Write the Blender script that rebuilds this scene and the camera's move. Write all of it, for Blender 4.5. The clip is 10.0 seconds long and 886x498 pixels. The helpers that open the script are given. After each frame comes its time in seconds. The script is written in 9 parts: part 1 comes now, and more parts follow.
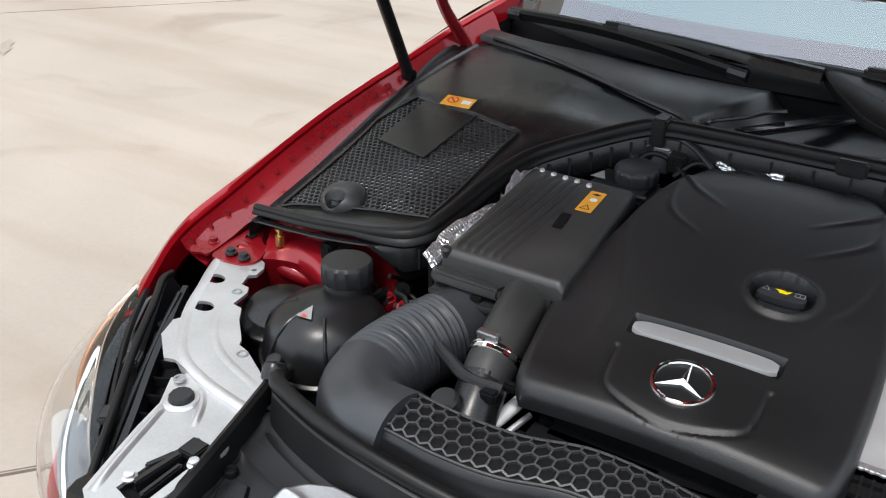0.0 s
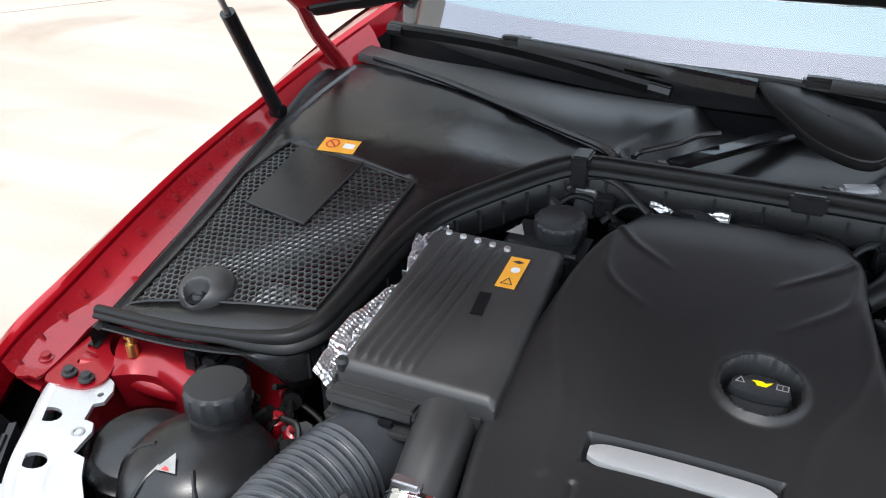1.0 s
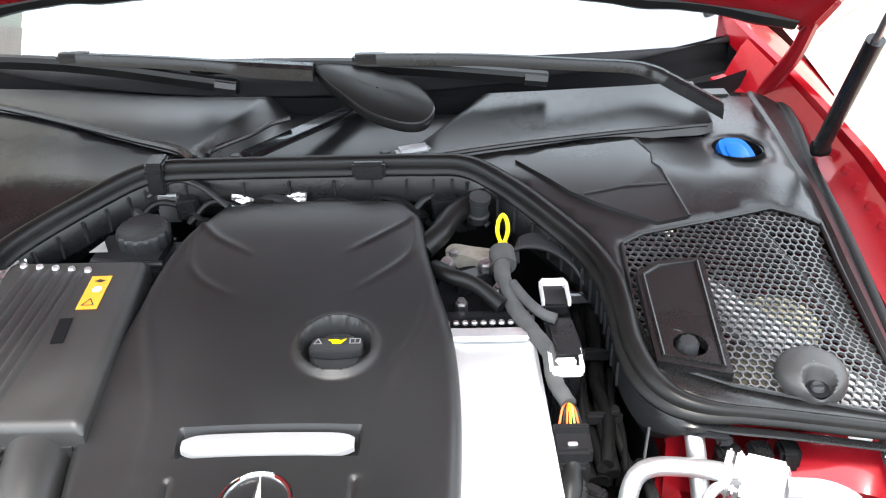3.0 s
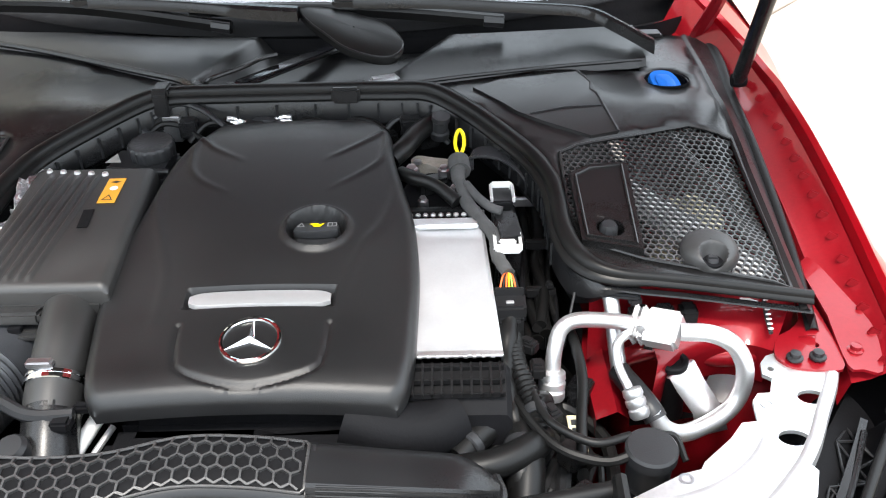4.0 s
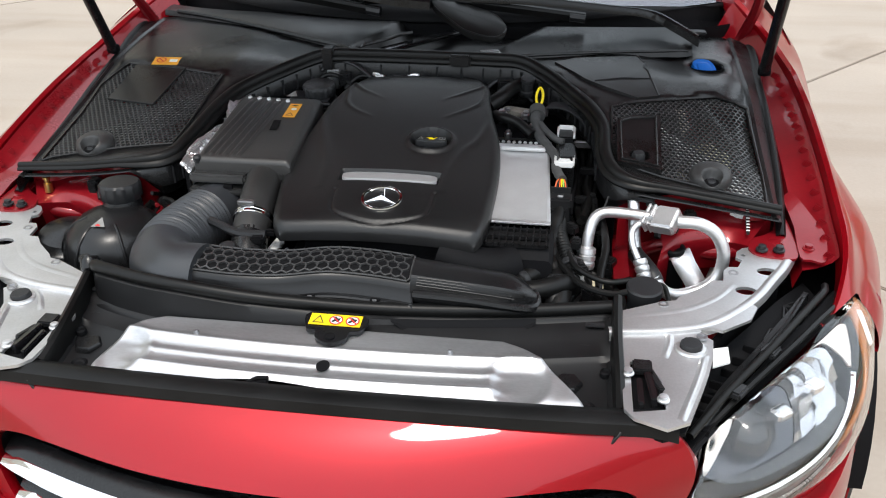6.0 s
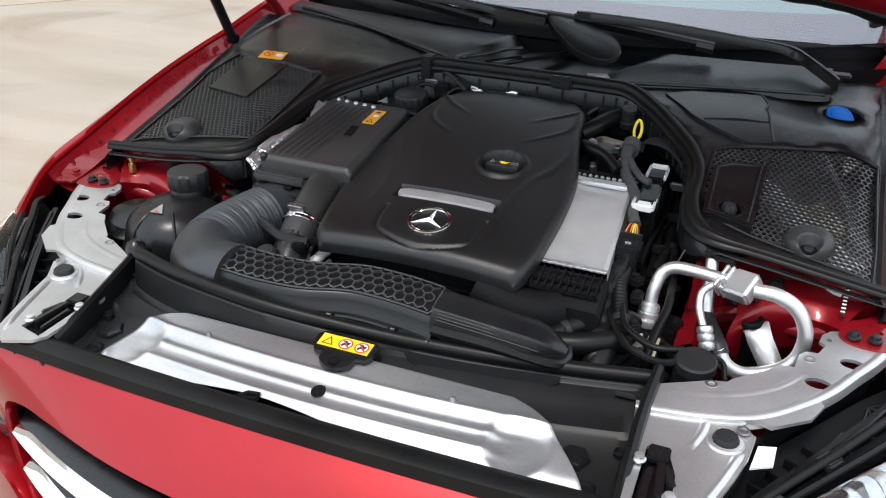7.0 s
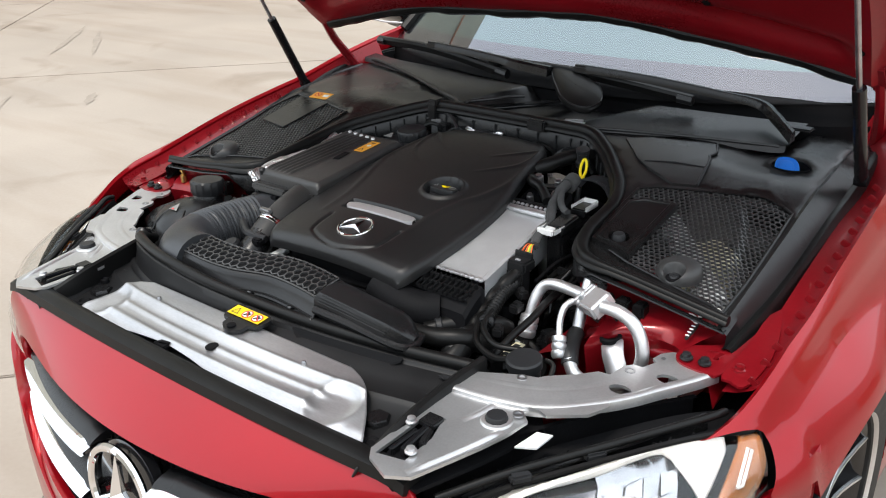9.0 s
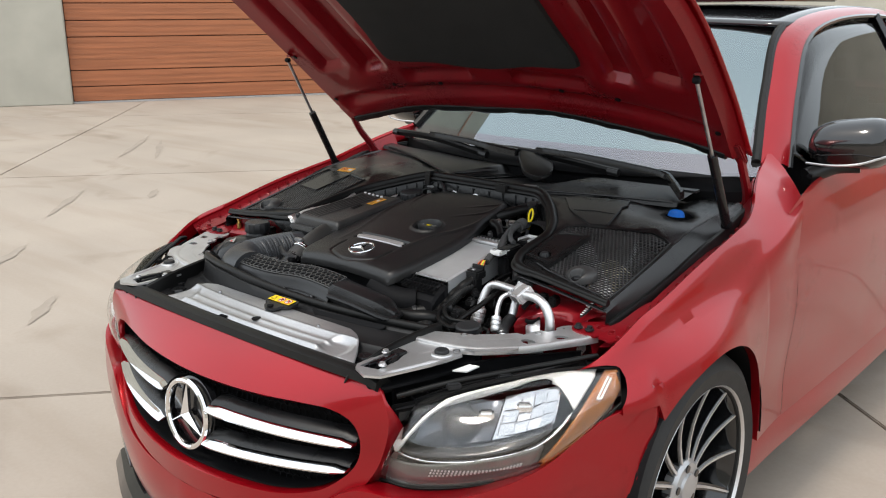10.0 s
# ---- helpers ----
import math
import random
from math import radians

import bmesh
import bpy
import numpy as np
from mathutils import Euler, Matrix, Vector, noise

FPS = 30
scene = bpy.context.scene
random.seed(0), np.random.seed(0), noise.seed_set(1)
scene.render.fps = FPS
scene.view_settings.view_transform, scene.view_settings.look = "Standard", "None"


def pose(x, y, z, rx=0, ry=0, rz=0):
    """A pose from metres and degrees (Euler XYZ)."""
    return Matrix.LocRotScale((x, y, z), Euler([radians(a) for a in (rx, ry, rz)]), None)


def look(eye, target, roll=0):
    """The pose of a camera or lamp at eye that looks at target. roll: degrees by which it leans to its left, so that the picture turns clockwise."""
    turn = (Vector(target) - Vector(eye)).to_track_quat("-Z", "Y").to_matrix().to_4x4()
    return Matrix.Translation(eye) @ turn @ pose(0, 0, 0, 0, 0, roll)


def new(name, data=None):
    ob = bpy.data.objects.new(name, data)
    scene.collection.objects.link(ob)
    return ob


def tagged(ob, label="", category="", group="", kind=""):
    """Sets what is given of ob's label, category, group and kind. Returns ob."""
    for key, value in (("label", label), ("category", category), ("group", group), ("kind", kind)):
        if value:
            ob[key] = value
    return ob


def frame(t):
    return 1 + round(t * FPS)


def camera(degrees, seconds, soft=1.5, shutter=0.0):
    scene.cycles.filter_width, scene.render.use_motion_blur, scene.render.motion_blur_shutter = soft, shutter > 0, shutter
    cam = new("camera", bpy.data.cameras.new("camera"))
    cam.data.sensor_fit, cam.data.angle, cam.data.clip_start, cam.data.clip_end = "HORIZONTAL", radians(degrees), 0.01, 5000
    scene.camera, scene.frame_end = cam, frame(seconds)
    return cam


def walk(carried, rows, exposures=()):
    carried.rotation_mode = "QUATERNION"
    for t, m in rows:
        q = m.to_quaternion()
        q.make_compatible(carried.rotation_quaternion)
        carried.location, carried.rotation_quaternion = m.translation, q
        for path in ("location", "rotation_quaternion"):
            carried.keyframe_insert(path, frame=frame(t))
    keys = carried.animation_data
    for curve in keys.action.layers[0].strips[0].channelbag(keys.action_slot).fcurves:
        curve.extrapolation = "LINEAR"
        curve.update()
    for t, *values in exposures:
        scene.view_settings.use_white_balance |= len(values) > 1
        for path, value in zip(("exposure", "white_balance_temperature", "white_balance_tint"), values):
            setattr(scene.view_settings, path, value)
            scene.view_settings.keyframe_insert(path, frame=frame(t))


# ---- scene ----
cam = camera(54.2, 10.0, soft=1.1)
PATH = [
    (0, (0.218, -0.705, 1.407), (-0.72, 0.788, 0.464), 0.6),
    (0.5, (0.109, -0.536, 1.413), (-0.744, 0.988, 0.438), 0.2),
    (1, (0.082, -0.461, 1.415), (-0.637, 1.119, 0.423), -1.2),
    (1.5, (0.116, -0.445, 1.43), (-0.378, 1.212, 0.424), -1.4),
    (2, (0.153, -0.451, 1.438), (-0.101, 1.259, 0.432), -0.7),
    (2.5, (0.199, -0.441, 1.426), (0.109, 1.288, 0.424), -2.3),
    (4, (0.262, -0.69, 1.422), (0.24, 1.016, 0.379), -1.6),
    (4.5, (0.299, -0.863, 1.422), (0.212, 0.856, 0.403), -1.0),
    (5, (0.314, -1.011, 1.444), (0.161, 0.712, 0.441), -0.8),
    (6.3, (0.351, -1.22, 1.46), (0.004, 0.509, 0.515), -0.2),
    (6.5, (0.372, -1.211, 1.458), (-0.052, 0.505, 0.522), 0.2),
    (7, (0.513, -1.045, 1.441), (-0.148, 0.59, 0.497), 0.8),
    (7.5, (0.563, -0.911, 1.436), (-0.228, 0.645, 0.46), 0.4),
    (8, (0.642, -0.815, 1.431), (-0.275, 0.681, 0.471), -0.3),
    (8.5, (0.875, -0.836, 1.439), (-0.195, 0.602, 0.552), -0.5),
    (9, (1.097, -0.975, 1.432), (-0.058, 0.452, 0.638), -1.3),
    (9.5, (1.344, -1.171, 1.465), (0.129, 0.269, 0.794), -1.1),
    (10, (1.628, -1.408, 1.427), (0.353, 0.04, 0.898), -0.3),
]
EXPOSURES = [(0, 0.49, 6450, 10), (0.5, 0.57, 6450, 10), (1.0, 1.02, 6200, 10), (1.5, 1.92, 5950, 10), (2.0, 2.49, 6350, 10), (2.5, 2.37, 6500, 10), (3.8, 1.67, 6550, 10), (4.5, 1.19, 6500, 10), (5.0, 0.89, 6450, 10), (6.3, 0.40, 6550, 10), (7.5, 0.42, 6450, 10), (8.5, 0.73, 6550, 10), (9.0, 0.43, 6600, 10), (10.0, 0.17, 6700, 10)]
walk(cam, [(t, look(eye, target, roll)) for t, eye, target, roll in PATH], EXPOSURES)

# ---- daylight: bright hazy sky, soft high sun ----
SUN_ELEVATION, SUN_TURN = radians(68.6), radians(186.5)
world = bpy.data.worlds.new("sky")
scene.world = world
world.use_nodes = True
sky = world.node_tree.nodes.new("ShaderNodeTexSky")
sky.sky_type, sky.sun_disc = "NISHITA", False
sky.sun_elevation, sky.sun_rotation = SUN_ELEVATION, SUN_TURN
sky.air_density, sky.dust_density, sky.ozone_density = 1.0, 4.0, 1.0
soften = world.node_tree.nodes.new("ShaderNodeMixRGB")
soften.inputs[0].default_value = 0.75
soften.inputs[2].default_value = (10.9, 12.0, 12.9, 1)
world.node_tree.links.new(sky.outputs[0], soften.inputs[1])
world.node_tree.links.new(soften.outputs[0], world.node_tree.nodes["Background"].inputs[0])
world.node_tree.nodes["Background"].inputs[1].default_value = 0.15
sun_data = bpy.data.lights.new("sun", "SUN")
sun_data.energy, sun_data.angle, sun_data.color = 1.6, radians(10), (1.0, 0.95, 0.88)
sun = new("sun", sun_data)
sun.matrix_world = look((-0.4, -3.5, 9.0), (0, 0, 0))
scene.view_settings.exposure = 0.0

# ---- materials ----
def material(name, color, rough=0.5, metal=0.0, coat=0.0, vary=0.0, scale=8.0, bump=0.0, bump_scale=300.0, wear=0.0, coat_rough=0.03, spec=0.5, stretch=(1, 1, 1)):
    """A procedural surface: colour mottled at two scales, uneven gloss and fine relief."""
    m = bpy.data.materials.new(name)
    m.use_nodes = True
    n, l = m.node_tree.nodes, m.node_tree.links
    b = n["Principled BSDF"]
    b.inputs["Roughness"].default_value, b.inputs["Metallic"].default_value = rough, metal
    b.inputs["Coat Weight"].default_value, b.inputs["Coat Roughness"].default_value = coat, coat_rough
    b.inputs["Specular IOR Level"].default_value = spec
    b.inputs["Base Color"].default_value = (*color, 1)
    if vary or bump or wear:
        co, mp = n.new("ShaderNodeTexCoord"), n.new("ShaderNodeMapping")
        mp.inputs["Scale"].default_value = stretch
        l.new(co.outputs["Object"], mp.inputs[0])
        big, fine = n.new("ShaderNodeTexNoise"), n.new("ShaderNodeTexNoise")
        big.inputs["Scale"].default_value, big.inputs["Detail"].default_value = scale, 6
        fine.inputs["Scale"].default_value, fine.inputs["Detail"].default_value = bump_scale, 3
        l.new(mp.outputs[0], big.inputs[0]), l.new(mp.outputs[0], fine.inputs[0])
        mix = n.new("ShaderNodeMath")
        mix.operation = "MULTIPLY_ADD"
        l.new(fine.outputs[0], mix.inputs[0])
        mix.inputs[1].default_value = 0.35
        l.new(big.outputs[0], mix.inputs[2])
        ramp = n.new("ShaderNodeValToRGB")
        lo, hi = [max(c * (1 - vary), 0) for c in color], [min(c * (1 + vary), 1) for c in color]
        ramp.color_ramp.elements[0].color, ramp.color_ramp.elements[1].color = (*lo, 1), (*hi, 1)
        ramp.color_ramp.elements[0].position, ramp.color_ramp.elements[1].position = 0.45, 0.9
        l.new(mix.outputs[0], ramp.inputs[0]), l.new(ramp.outputs[0], b.inputs["Base Color"])
        if wear:
            rr = n.new("ShaderNodeMapRange")
            rr.inputs[1].default_value, rr.inputs[2].default_value = 0.4, 1.0
            rr.inputs[3].default_value, rr.inputs[4].default_value = max(rough - wear, 0.02), min(rough + wear, 1)
            l.new(mix.outputs[0], rr.inputs[0]), l.new(rr.outputs[0], b.inputs["Roughness"])
        if bump:
            bp = n.new("ShaderNodeBump")
            bp.inputs["Strength"].default_value, bp.inputs["Distance"].default_value = bump, 0.002
            l.new(fine.outputs[0], bp.inputs["Height"]), l.new(bp.outputs[0], b.inputs["Normal"])
    return m


def glass(name, color, rough=0.0, ior=1.5):
    m = bpy.data.materials.new(name)
    m.use_nodes = True
    b = m.node_tree.nodes["Principled BSDF"]
    b.inputs["Base Color"].default_value = (*color, 1)
    b.inputs["Transmission Weight"].default_value, b.inputs["Roughness"].default_value, b.inputs["IOR"].default_value = 1, rough, ior
    return m


PAINT = material("red_paint", (0.30, 0.0022, 0.0075), 0.30, 0.5, 0.6, 0.10, 3.0, 0.02, 900, 0.04, spec=0.25)
PAINT_INNER = material("red_inner_paint", (0.20, 0.0045, 0.009), 0.32, 0.2, 0.45, 0.2, 5.0, 0.05, 200, 0.08, spec=0.25)
SHROUD = material("shroud_plastic", (0.009, 0.009, 0.0096), 0.44, 0, 0, 0.35, 7.0, 0.06, 900, 0.10, spec=0.28)
PLASTIC = material("black_satin_plastic", (0.009, 0.009, 0.0096), 0.30, 0, 0, 0.35, 7.0, 0.06, 900, 0.10, spec=0.36)
COVER = material("engine_cover_plastic", (0.010, 0.010, 0.0105), 0.38, 0, 0, 0.3, 5.0, 0.18, 1100, 0.10, spec=0.42)
COWL = material("cowl_plastic", (0.0095, 0.0092, 0.0094), 0.31, 0, 0, 0.45, 5.0, 0.07, 800, 0.12, spec=0.36)
MESH = material("vent_mesh_plastic", (0.045, 0.0445, 0.045), 0.32, 0, 0, 0.25, 9.0, 0.1, 700, 0.08, spec=0.5)
GREY = material("grey_plastic", (0.018, 0.0185, 0.020), 0.42, 0, 0, 0.25, 9.0, 0.1, 700, 0.08, spec=0.3)
RUBBER = material("black_rubber", (0.006, 0.006, 0.006), 0.40, 0, 0, 0.3, 12.0, 0.06, 500, 0.06, spec=0.21)
# near-black: shade of gaps and recesses put into colour, also small black parts
DARK = material("black_part_and_shade", (0.004, 0.004, 0.0048), 0.7, 0, 0, 0.3, 14.0, 0.2, 200, 0.1, spec=0.14)
GLOSS = material("black_gloss", (0.008, 0.008, 0.009), 0.12, 0, 0.5, 0.1, 8.0)
ALU = material("pressed_aluminium", (0.48, 0.48, 0.49), 0.36, 0.82, 0, 0.18, 14.0, 0.03, 350, 0.05, stretch=(0.35, 1, 1))
CAST = material("cast_aluminium", (0.56, 0.56, 0.565), 0.36, 0.78, 0, 0.14, 10.0, 0.05, 260, 0.06)
COOLER = material("blank_aluminium_sheet", (0.57, 0.575, 0.585), 0.42, 0.6, 0, 0.06, 25.0, 0.06, 300, 0.08)
ALU_BRIGHT = material("bright_aluminium", (0.72, 0.72, 0.73), 0.40, 0.9, 0, 0.12, 12.0, 0.08, 500, 0.1)
CHROME = material("chrome", (0.85, 0.85, 0.86), 0.06, 1.0)
SILVER = material("silver_paint", (0.46, 0.46, 0.47), 0.35, 0.6, 0.3, 0.05, 20.0)
FOIL = material("embossed_heat_foil", (0.80, 0.80, 0.81), 0.30, 0.95, 0, 0.2, 30.0)
dots, dimple = FOIL.node_tree.nodes.new("ShaderNodeTexVoronoi"), FOIL.node_tree.nodes.new("ShaderNodeBump")
dots.inputs["Scale"].default_value, dots.inputs["Randomness"].default_value = 170, 0.25
dimple.inputs["Strength"].default_value, dimple.inputs["Distance"].default_value = 1.0, 0.003
dot_at = FOIL.node_tree.nodes.new("ShaderNodeTexCoord")
FOIL.node_tree.links.new(dot_at.outputs["Object"], dots.inputs["Vector"])
FOIL.node_tree.links.new(dots.outputs["Distance"], dimple.inputs["Height"])
FOIL.node_tree.links.new(dimple.outputs[0], FOIL.node_tree.nodes["Principled BSDF"].inputs["Normal"])
YELLOW = material("yellow_label", (0.85, 0.58, 0.01), 0.5, 0, 0, 0.06, 30.0)
ORANGE = material("orange_label", (0.80, 0.36, 0.03), 0.5, 0, 0, 0.08, 30.0)
WHITE = material("white_plastic", (0.75, 0.75, 0.74), 0.45, 0, 0, 0.05, 30.0)
CREAM = material("aged_label", (0.62, 0.56, 0.38), 0.6, 0, 0, 0.15, 60.0)
FADED = material("faded_label", (0.22, 0.215, 0.205), 0.5, 0, 0, 0.2, 60.0)
INK = material("label_ink", (0.02, 0.02, 0.02), 0.6)
RED_INK = material("label_red_ink", (0.55, 0.03, 0.03), 0.6)
DIP = material("yellow_dipstick_plastic", (0.85, 0.65, 0.0), 0.4, 0, 0, 0.05, 30.0)
BLUE = material("blue_cap_plastic", (0.006, 0.125, 0.50), 0.4, 0, 0, 0.08, 30.0, 0.05, 300)
BRASS = material("brass", (0.62, 0.42, 0.14), 0.3, 1.0, 0, 0.1, 40.0)
STEEL = material("galvanised_steel", (0.42, 0.42, 0.43), 0.4, 1.0, 0, 0.2, 30.0, 0.1, 300, 0.1)
WIRE_RED, WIRE_GREEN = material("orange_wire", (0.75, 0.12, 0.02), 0.5), material("green_wire", (0.25, 0.5, 0.08), 0.5)
TYRE = material("tyre_rubber", (0.017, 0.0165, 0.016), 0.72, 0, 0, 0.25, 20.0, 0.3, 120, 0.1)
AMBER = material("amber_reflector", (0.25, 0.080, 0.013), 0.25, 0, 0.6, 0.1, 40.0)
REFLECTOR = material("lamp_reflector", (0.52, 0.53, 0.55), 0.18, 0.95, 0, 0.1, 40.0)
BOWL = material("smoked_bowl", (0.06, 0.064, 0.075), 0.16, 0.8, 0.3, 0.1, 30.0)
SMOKE = material("smoked_lamp_plastic", (0.12, 0.12, 0.115), 0.3, 0.4, 0.3, 0.15, 40.0)
PALE = material("pale_silver", (0.78, 0.78, 0.77), 0.5, 0.2, 0, 0.3, 60.0, 0.4, 120)
AIRBOX = material("airbox_plastic", (0.025, 0.0247, 0.0247), 0.44, 0, 0, 0.3, 9.0, 0.15, 900, 0.10, spec=0.48)
HOSE = material("slate_hose_rubber", (0.027, 0.029, 0.033), 0.40, 0, 0, 0.25, 12.0, 0.15, 500, 0.1, spec=0.52)
TAPE = material("cloth_tape", (0.05, 0.05, 0.05), 0.85, 0, 0, 0.3, 40.0, 0.4, 700)
PADCLOTH = material("black_felt", (0.006, 0.006, 0.006), 0.95, 0, 0, 0.3, 15.0, 0.5, 250)
SEAT = material("dark_interior", (0.02, 0.02, 0.022), 0.7, 0, 0, 0.2, 6.0, 0.2, 200)
STUCCO = material("beige_stucco", (0.42, 0.40, 0.34), 0.9, 0, 0, 0.12, 1.5, 0.6, 90)
DOORWOOD = material("brown_garage_door", (0.36, 0.125, 0.052), 0.55, 0, 0, 0.22, 2.5, 0.25, 60, 0.1, stretch=(0.4, 0.4, 9))
WINDSCREEN = glass("coated_windscreen_glass", (0.70, 0.84, 0.84), 0.0, 3.1)
WINDSCREEN.node_tree.nodes["Principled BSDF"].inputs["Specular Tint"].default_value = (0.80, 0.96, 1.0, 1)
SCREEN_BORDER = glass("windscreen_border_glass", (0.74, 0.76, 0.82), 0.0, 2.55)
SCREEN_BORDER.node_tree.nodes["Principled BSDF"].inputs["Specular Tint"].default_value = (0.93, 0.92, 1.0, 1)
SIDEGLASS = glass("tinted_glass", (0.10, 0.10, 0.10))
LENS = glass("clear_lens", (0.97, 0.97, 0.97), 0.0, 1.45)


def concrete():
    m = material("pale_concrete", (0.332, 0.283, 0.236), 0.85, 0, 0, 0.10, 0.8, 0.35, 60, 0.08)
    n, l = m.node_tree.nodes, m.node_tree.links
    b = n["Principled BSDF"]
    geo = n.new("ShaderNodeNewGeometry")
    mp = n.new("ShaderNodeMapping")
    mp.inputs["Rotation"].default_value = (0, 0, radians(-25))
    mp.inputs["Scale"].default_value = (0.35, 2.2, 1)
    l.new(geo.outputs["Position"], mp.inputs[0])
    streak = n.new("ShaderNodeTexNoise")
    streak.inputs["Scale"].default_value, streak.inputs["Detail"].default_value = 1.1, 7
    l.new(mp.outputs[0], streak.inputs[0])
    stain = n.new("ShaderNodeTexNoise")
    stain.inputs["Scale"].default_value, stain.inputs["Detail"].default_value = 0.9, 8
    stain.inputs["Distortion"].default_value = 1.2
    l.new(geo.outputs["Position"], stain.inputs[0])
    ramp = n.new("ShaderNodeValToRGB")
    ramp.color_ramp.elements[0].position, ramp.color_ramp.elements[1].position = 0.36, 0.52
    ramp.color_ramp.elements[0].color, ramp.color_ramp.elements[1].color = (0.90, 0.875, 0.85, 1), (1, 1, 1, 1)
    l.new(streak.outputs[0], ramp.inputs[0])
    ramp2 = n.new("ShaderNodeValToRGB")
    ramp2.color_ramp.elements[0].position, ramp2.color_ramp.elements[1].position = 0.28, 0.42
    ramp2.color_ramp.elements[0].color, ramp2.color_ramp.elements[1].color = (0.79, 0.76, 0.73, 1), (1, 1, 1, 1)
    l.new(stain.outputs[0], ramp2.inputs[0])
    base = b.inputs["Base Color"].links[0].from_socket
    for r in (ramp, ramp2):
        mul = n.new("ShaderNodeMixRGB")
        mul.blend_type, mul.inputs[0].default_value = "MULTIPLY", 1.0
        l.new(base, mul.inputs[1]), l.new(r.outputs[0], mul.inputs[2])
        base = mul.outputs[0]
    l.new(base, b.inputs["Base Color"])
    return m


CONCRETE = concrete()


# ---- mesh tools ----
def smooth_path(pts, n=8):
    """Points along a smooth curve through the given ones."""
    p = [Vector(q) for q in pts]
    p = [2 * p[0] - p[1]] + p + [2 * p[-1] - p[-2]]
    out = []
    for a, b, c, d in zip(p, p[1:], p[2:], p[3:]):
        for k in range(n):
            t = k / n
            out.append(0.5 * (2 * b + (c - a) * t + (2 * a - 5 * b + 4 * c - d) * t * t + (3 * b - a - 3 * c + d) * t ** 3))
    return out + [p[-2]]


def smooth_loop(pts, n=6):
    p = [Vector(q) for q in pts]
    out = []
    for i in range(len(p)):
        a, b, c, d = p[i - 1], p[i], p[(i + 1) % len(p)], p[(i + 2) % len(p)]
        for k in range(n):
            t = k / n
            out.append(0.5 * (2 * b + (c - a) * t + (2 * a - 5 * b + 4 * c - d) * t * t + (3 * b - a - 3 * c + d) * t ** 3))
    return out


def along(xs, ys):
    """A smooth function through the points xs, ys."""
    xs, ys = np.array(xs, float), np.array(ys, float)
    g = np.gradient(ys, xs)

    def f(x):
        x = float(np.clip(x, xs[0], xs[-1]))
        i = int(np.clip(np.searchsorted(xs, x) - 1, 0, len(xs) - 2))
        h = xs[i + 1] - xs[i]
        t = (x - xs[i]) / h
        return float((2 * t ** 3 - 3 * t * t + 1) * ys[i] + (t ** 3 - 2 * t * t + t) * h * g[i] + (3 * t * t - 2 * t ** 3) * ys[i + 1] + (t ** 3 - t * t) * h * g[i + 1])

    return f


def grid(bm, rows, loop=False):
    """Quads between rows of points."""
    made = [[bm.verts.new(p) for p in row] for row in rows]
    for a, b in zip(made, made[1:]):
        for i in range(len(a) if loop else len(a) - 1):
            j = (i + 1) % len(a)
            bm.faces.new((a[i], a[j], b[j], b[i]))
    return made


def tube(bm, pts, r, seg=12, caps=True):
    """A round tube along pts; r: one radius or a function of 0..1."""
    pts = [Vector(p) for p in pts]
    side = None
    rings = []
    for i, p in enumerate(pts):
        d = (pts[min(i + 1, len(pts) - 1)] - pts[max(i - 1, 0)]).normalized()
        if side is None:
            side = d.orthogonal().normalized()
        side = (side - d * side.dot(d)).normalized()
        up = d.cross(side)
        rr = r(i / max(len(pts) - 1, 1)) if callable(r) else r
        rings.append([p + rr * (math.cos(a) * side + math.sin(a) * up) for a in [2 * math.pi * k / seg for k in range(seg)]])
    made = grid(bm, rings, True)
    if caps:
        bm.faces.new(made[0][::-1]), bm.faces.new(made[-1])
    return made


def turned(bm, profile, at, axis=(0, 0, 1), seg=32, squash=1.0, ripple=None, caps=True):
    """A turned body: profile of (radius, height) about axis."""
    q = Vector((0, 0, 1)).rotation_difference(Vector(axis).normalized())
    rings = []
    for r, h in profile:
        ring = []
        for k in range(seg):
            a = 2 * math.pi * k / seg
            rr = r * (ripple(a, h) if ripple else 1)
            ring.append(Vector(at) + q @ Vector((rr * math.cos(a), rr * math.sin(a) * squash, h)))
        rings.append(ring)
    made = grid(bm, rings, True)
    for ring, want in ((made[0][::-1], profile[0][0]), (made[-1], profile[-1][0])):
        if want > 1e-5 and caps:
            bm.faces.new(ring)
    bmesh.ops.remove_doubles(bm, verts=bm.verts, dist=1e-6)


def box(bm, at, size, bevel=0.0, turn=None):
    """A box with rounded edges."""
    made = bmesh.ops.create_cube(bm, size=1)["verts"]
    m = Matrix.Translation(at) @ (turn or Matrix()) @ Matrix.Diagonal((*size, 1))
    bmesh.ops.transform(bm, matrix=m, verts=made)
    if bevel:
        edges = {e for v in made for e in v.link_edges}
        bmesh.ops.bevel(bm, geom=list(edges), offset=bevel, segments=2, affect="EDGES")


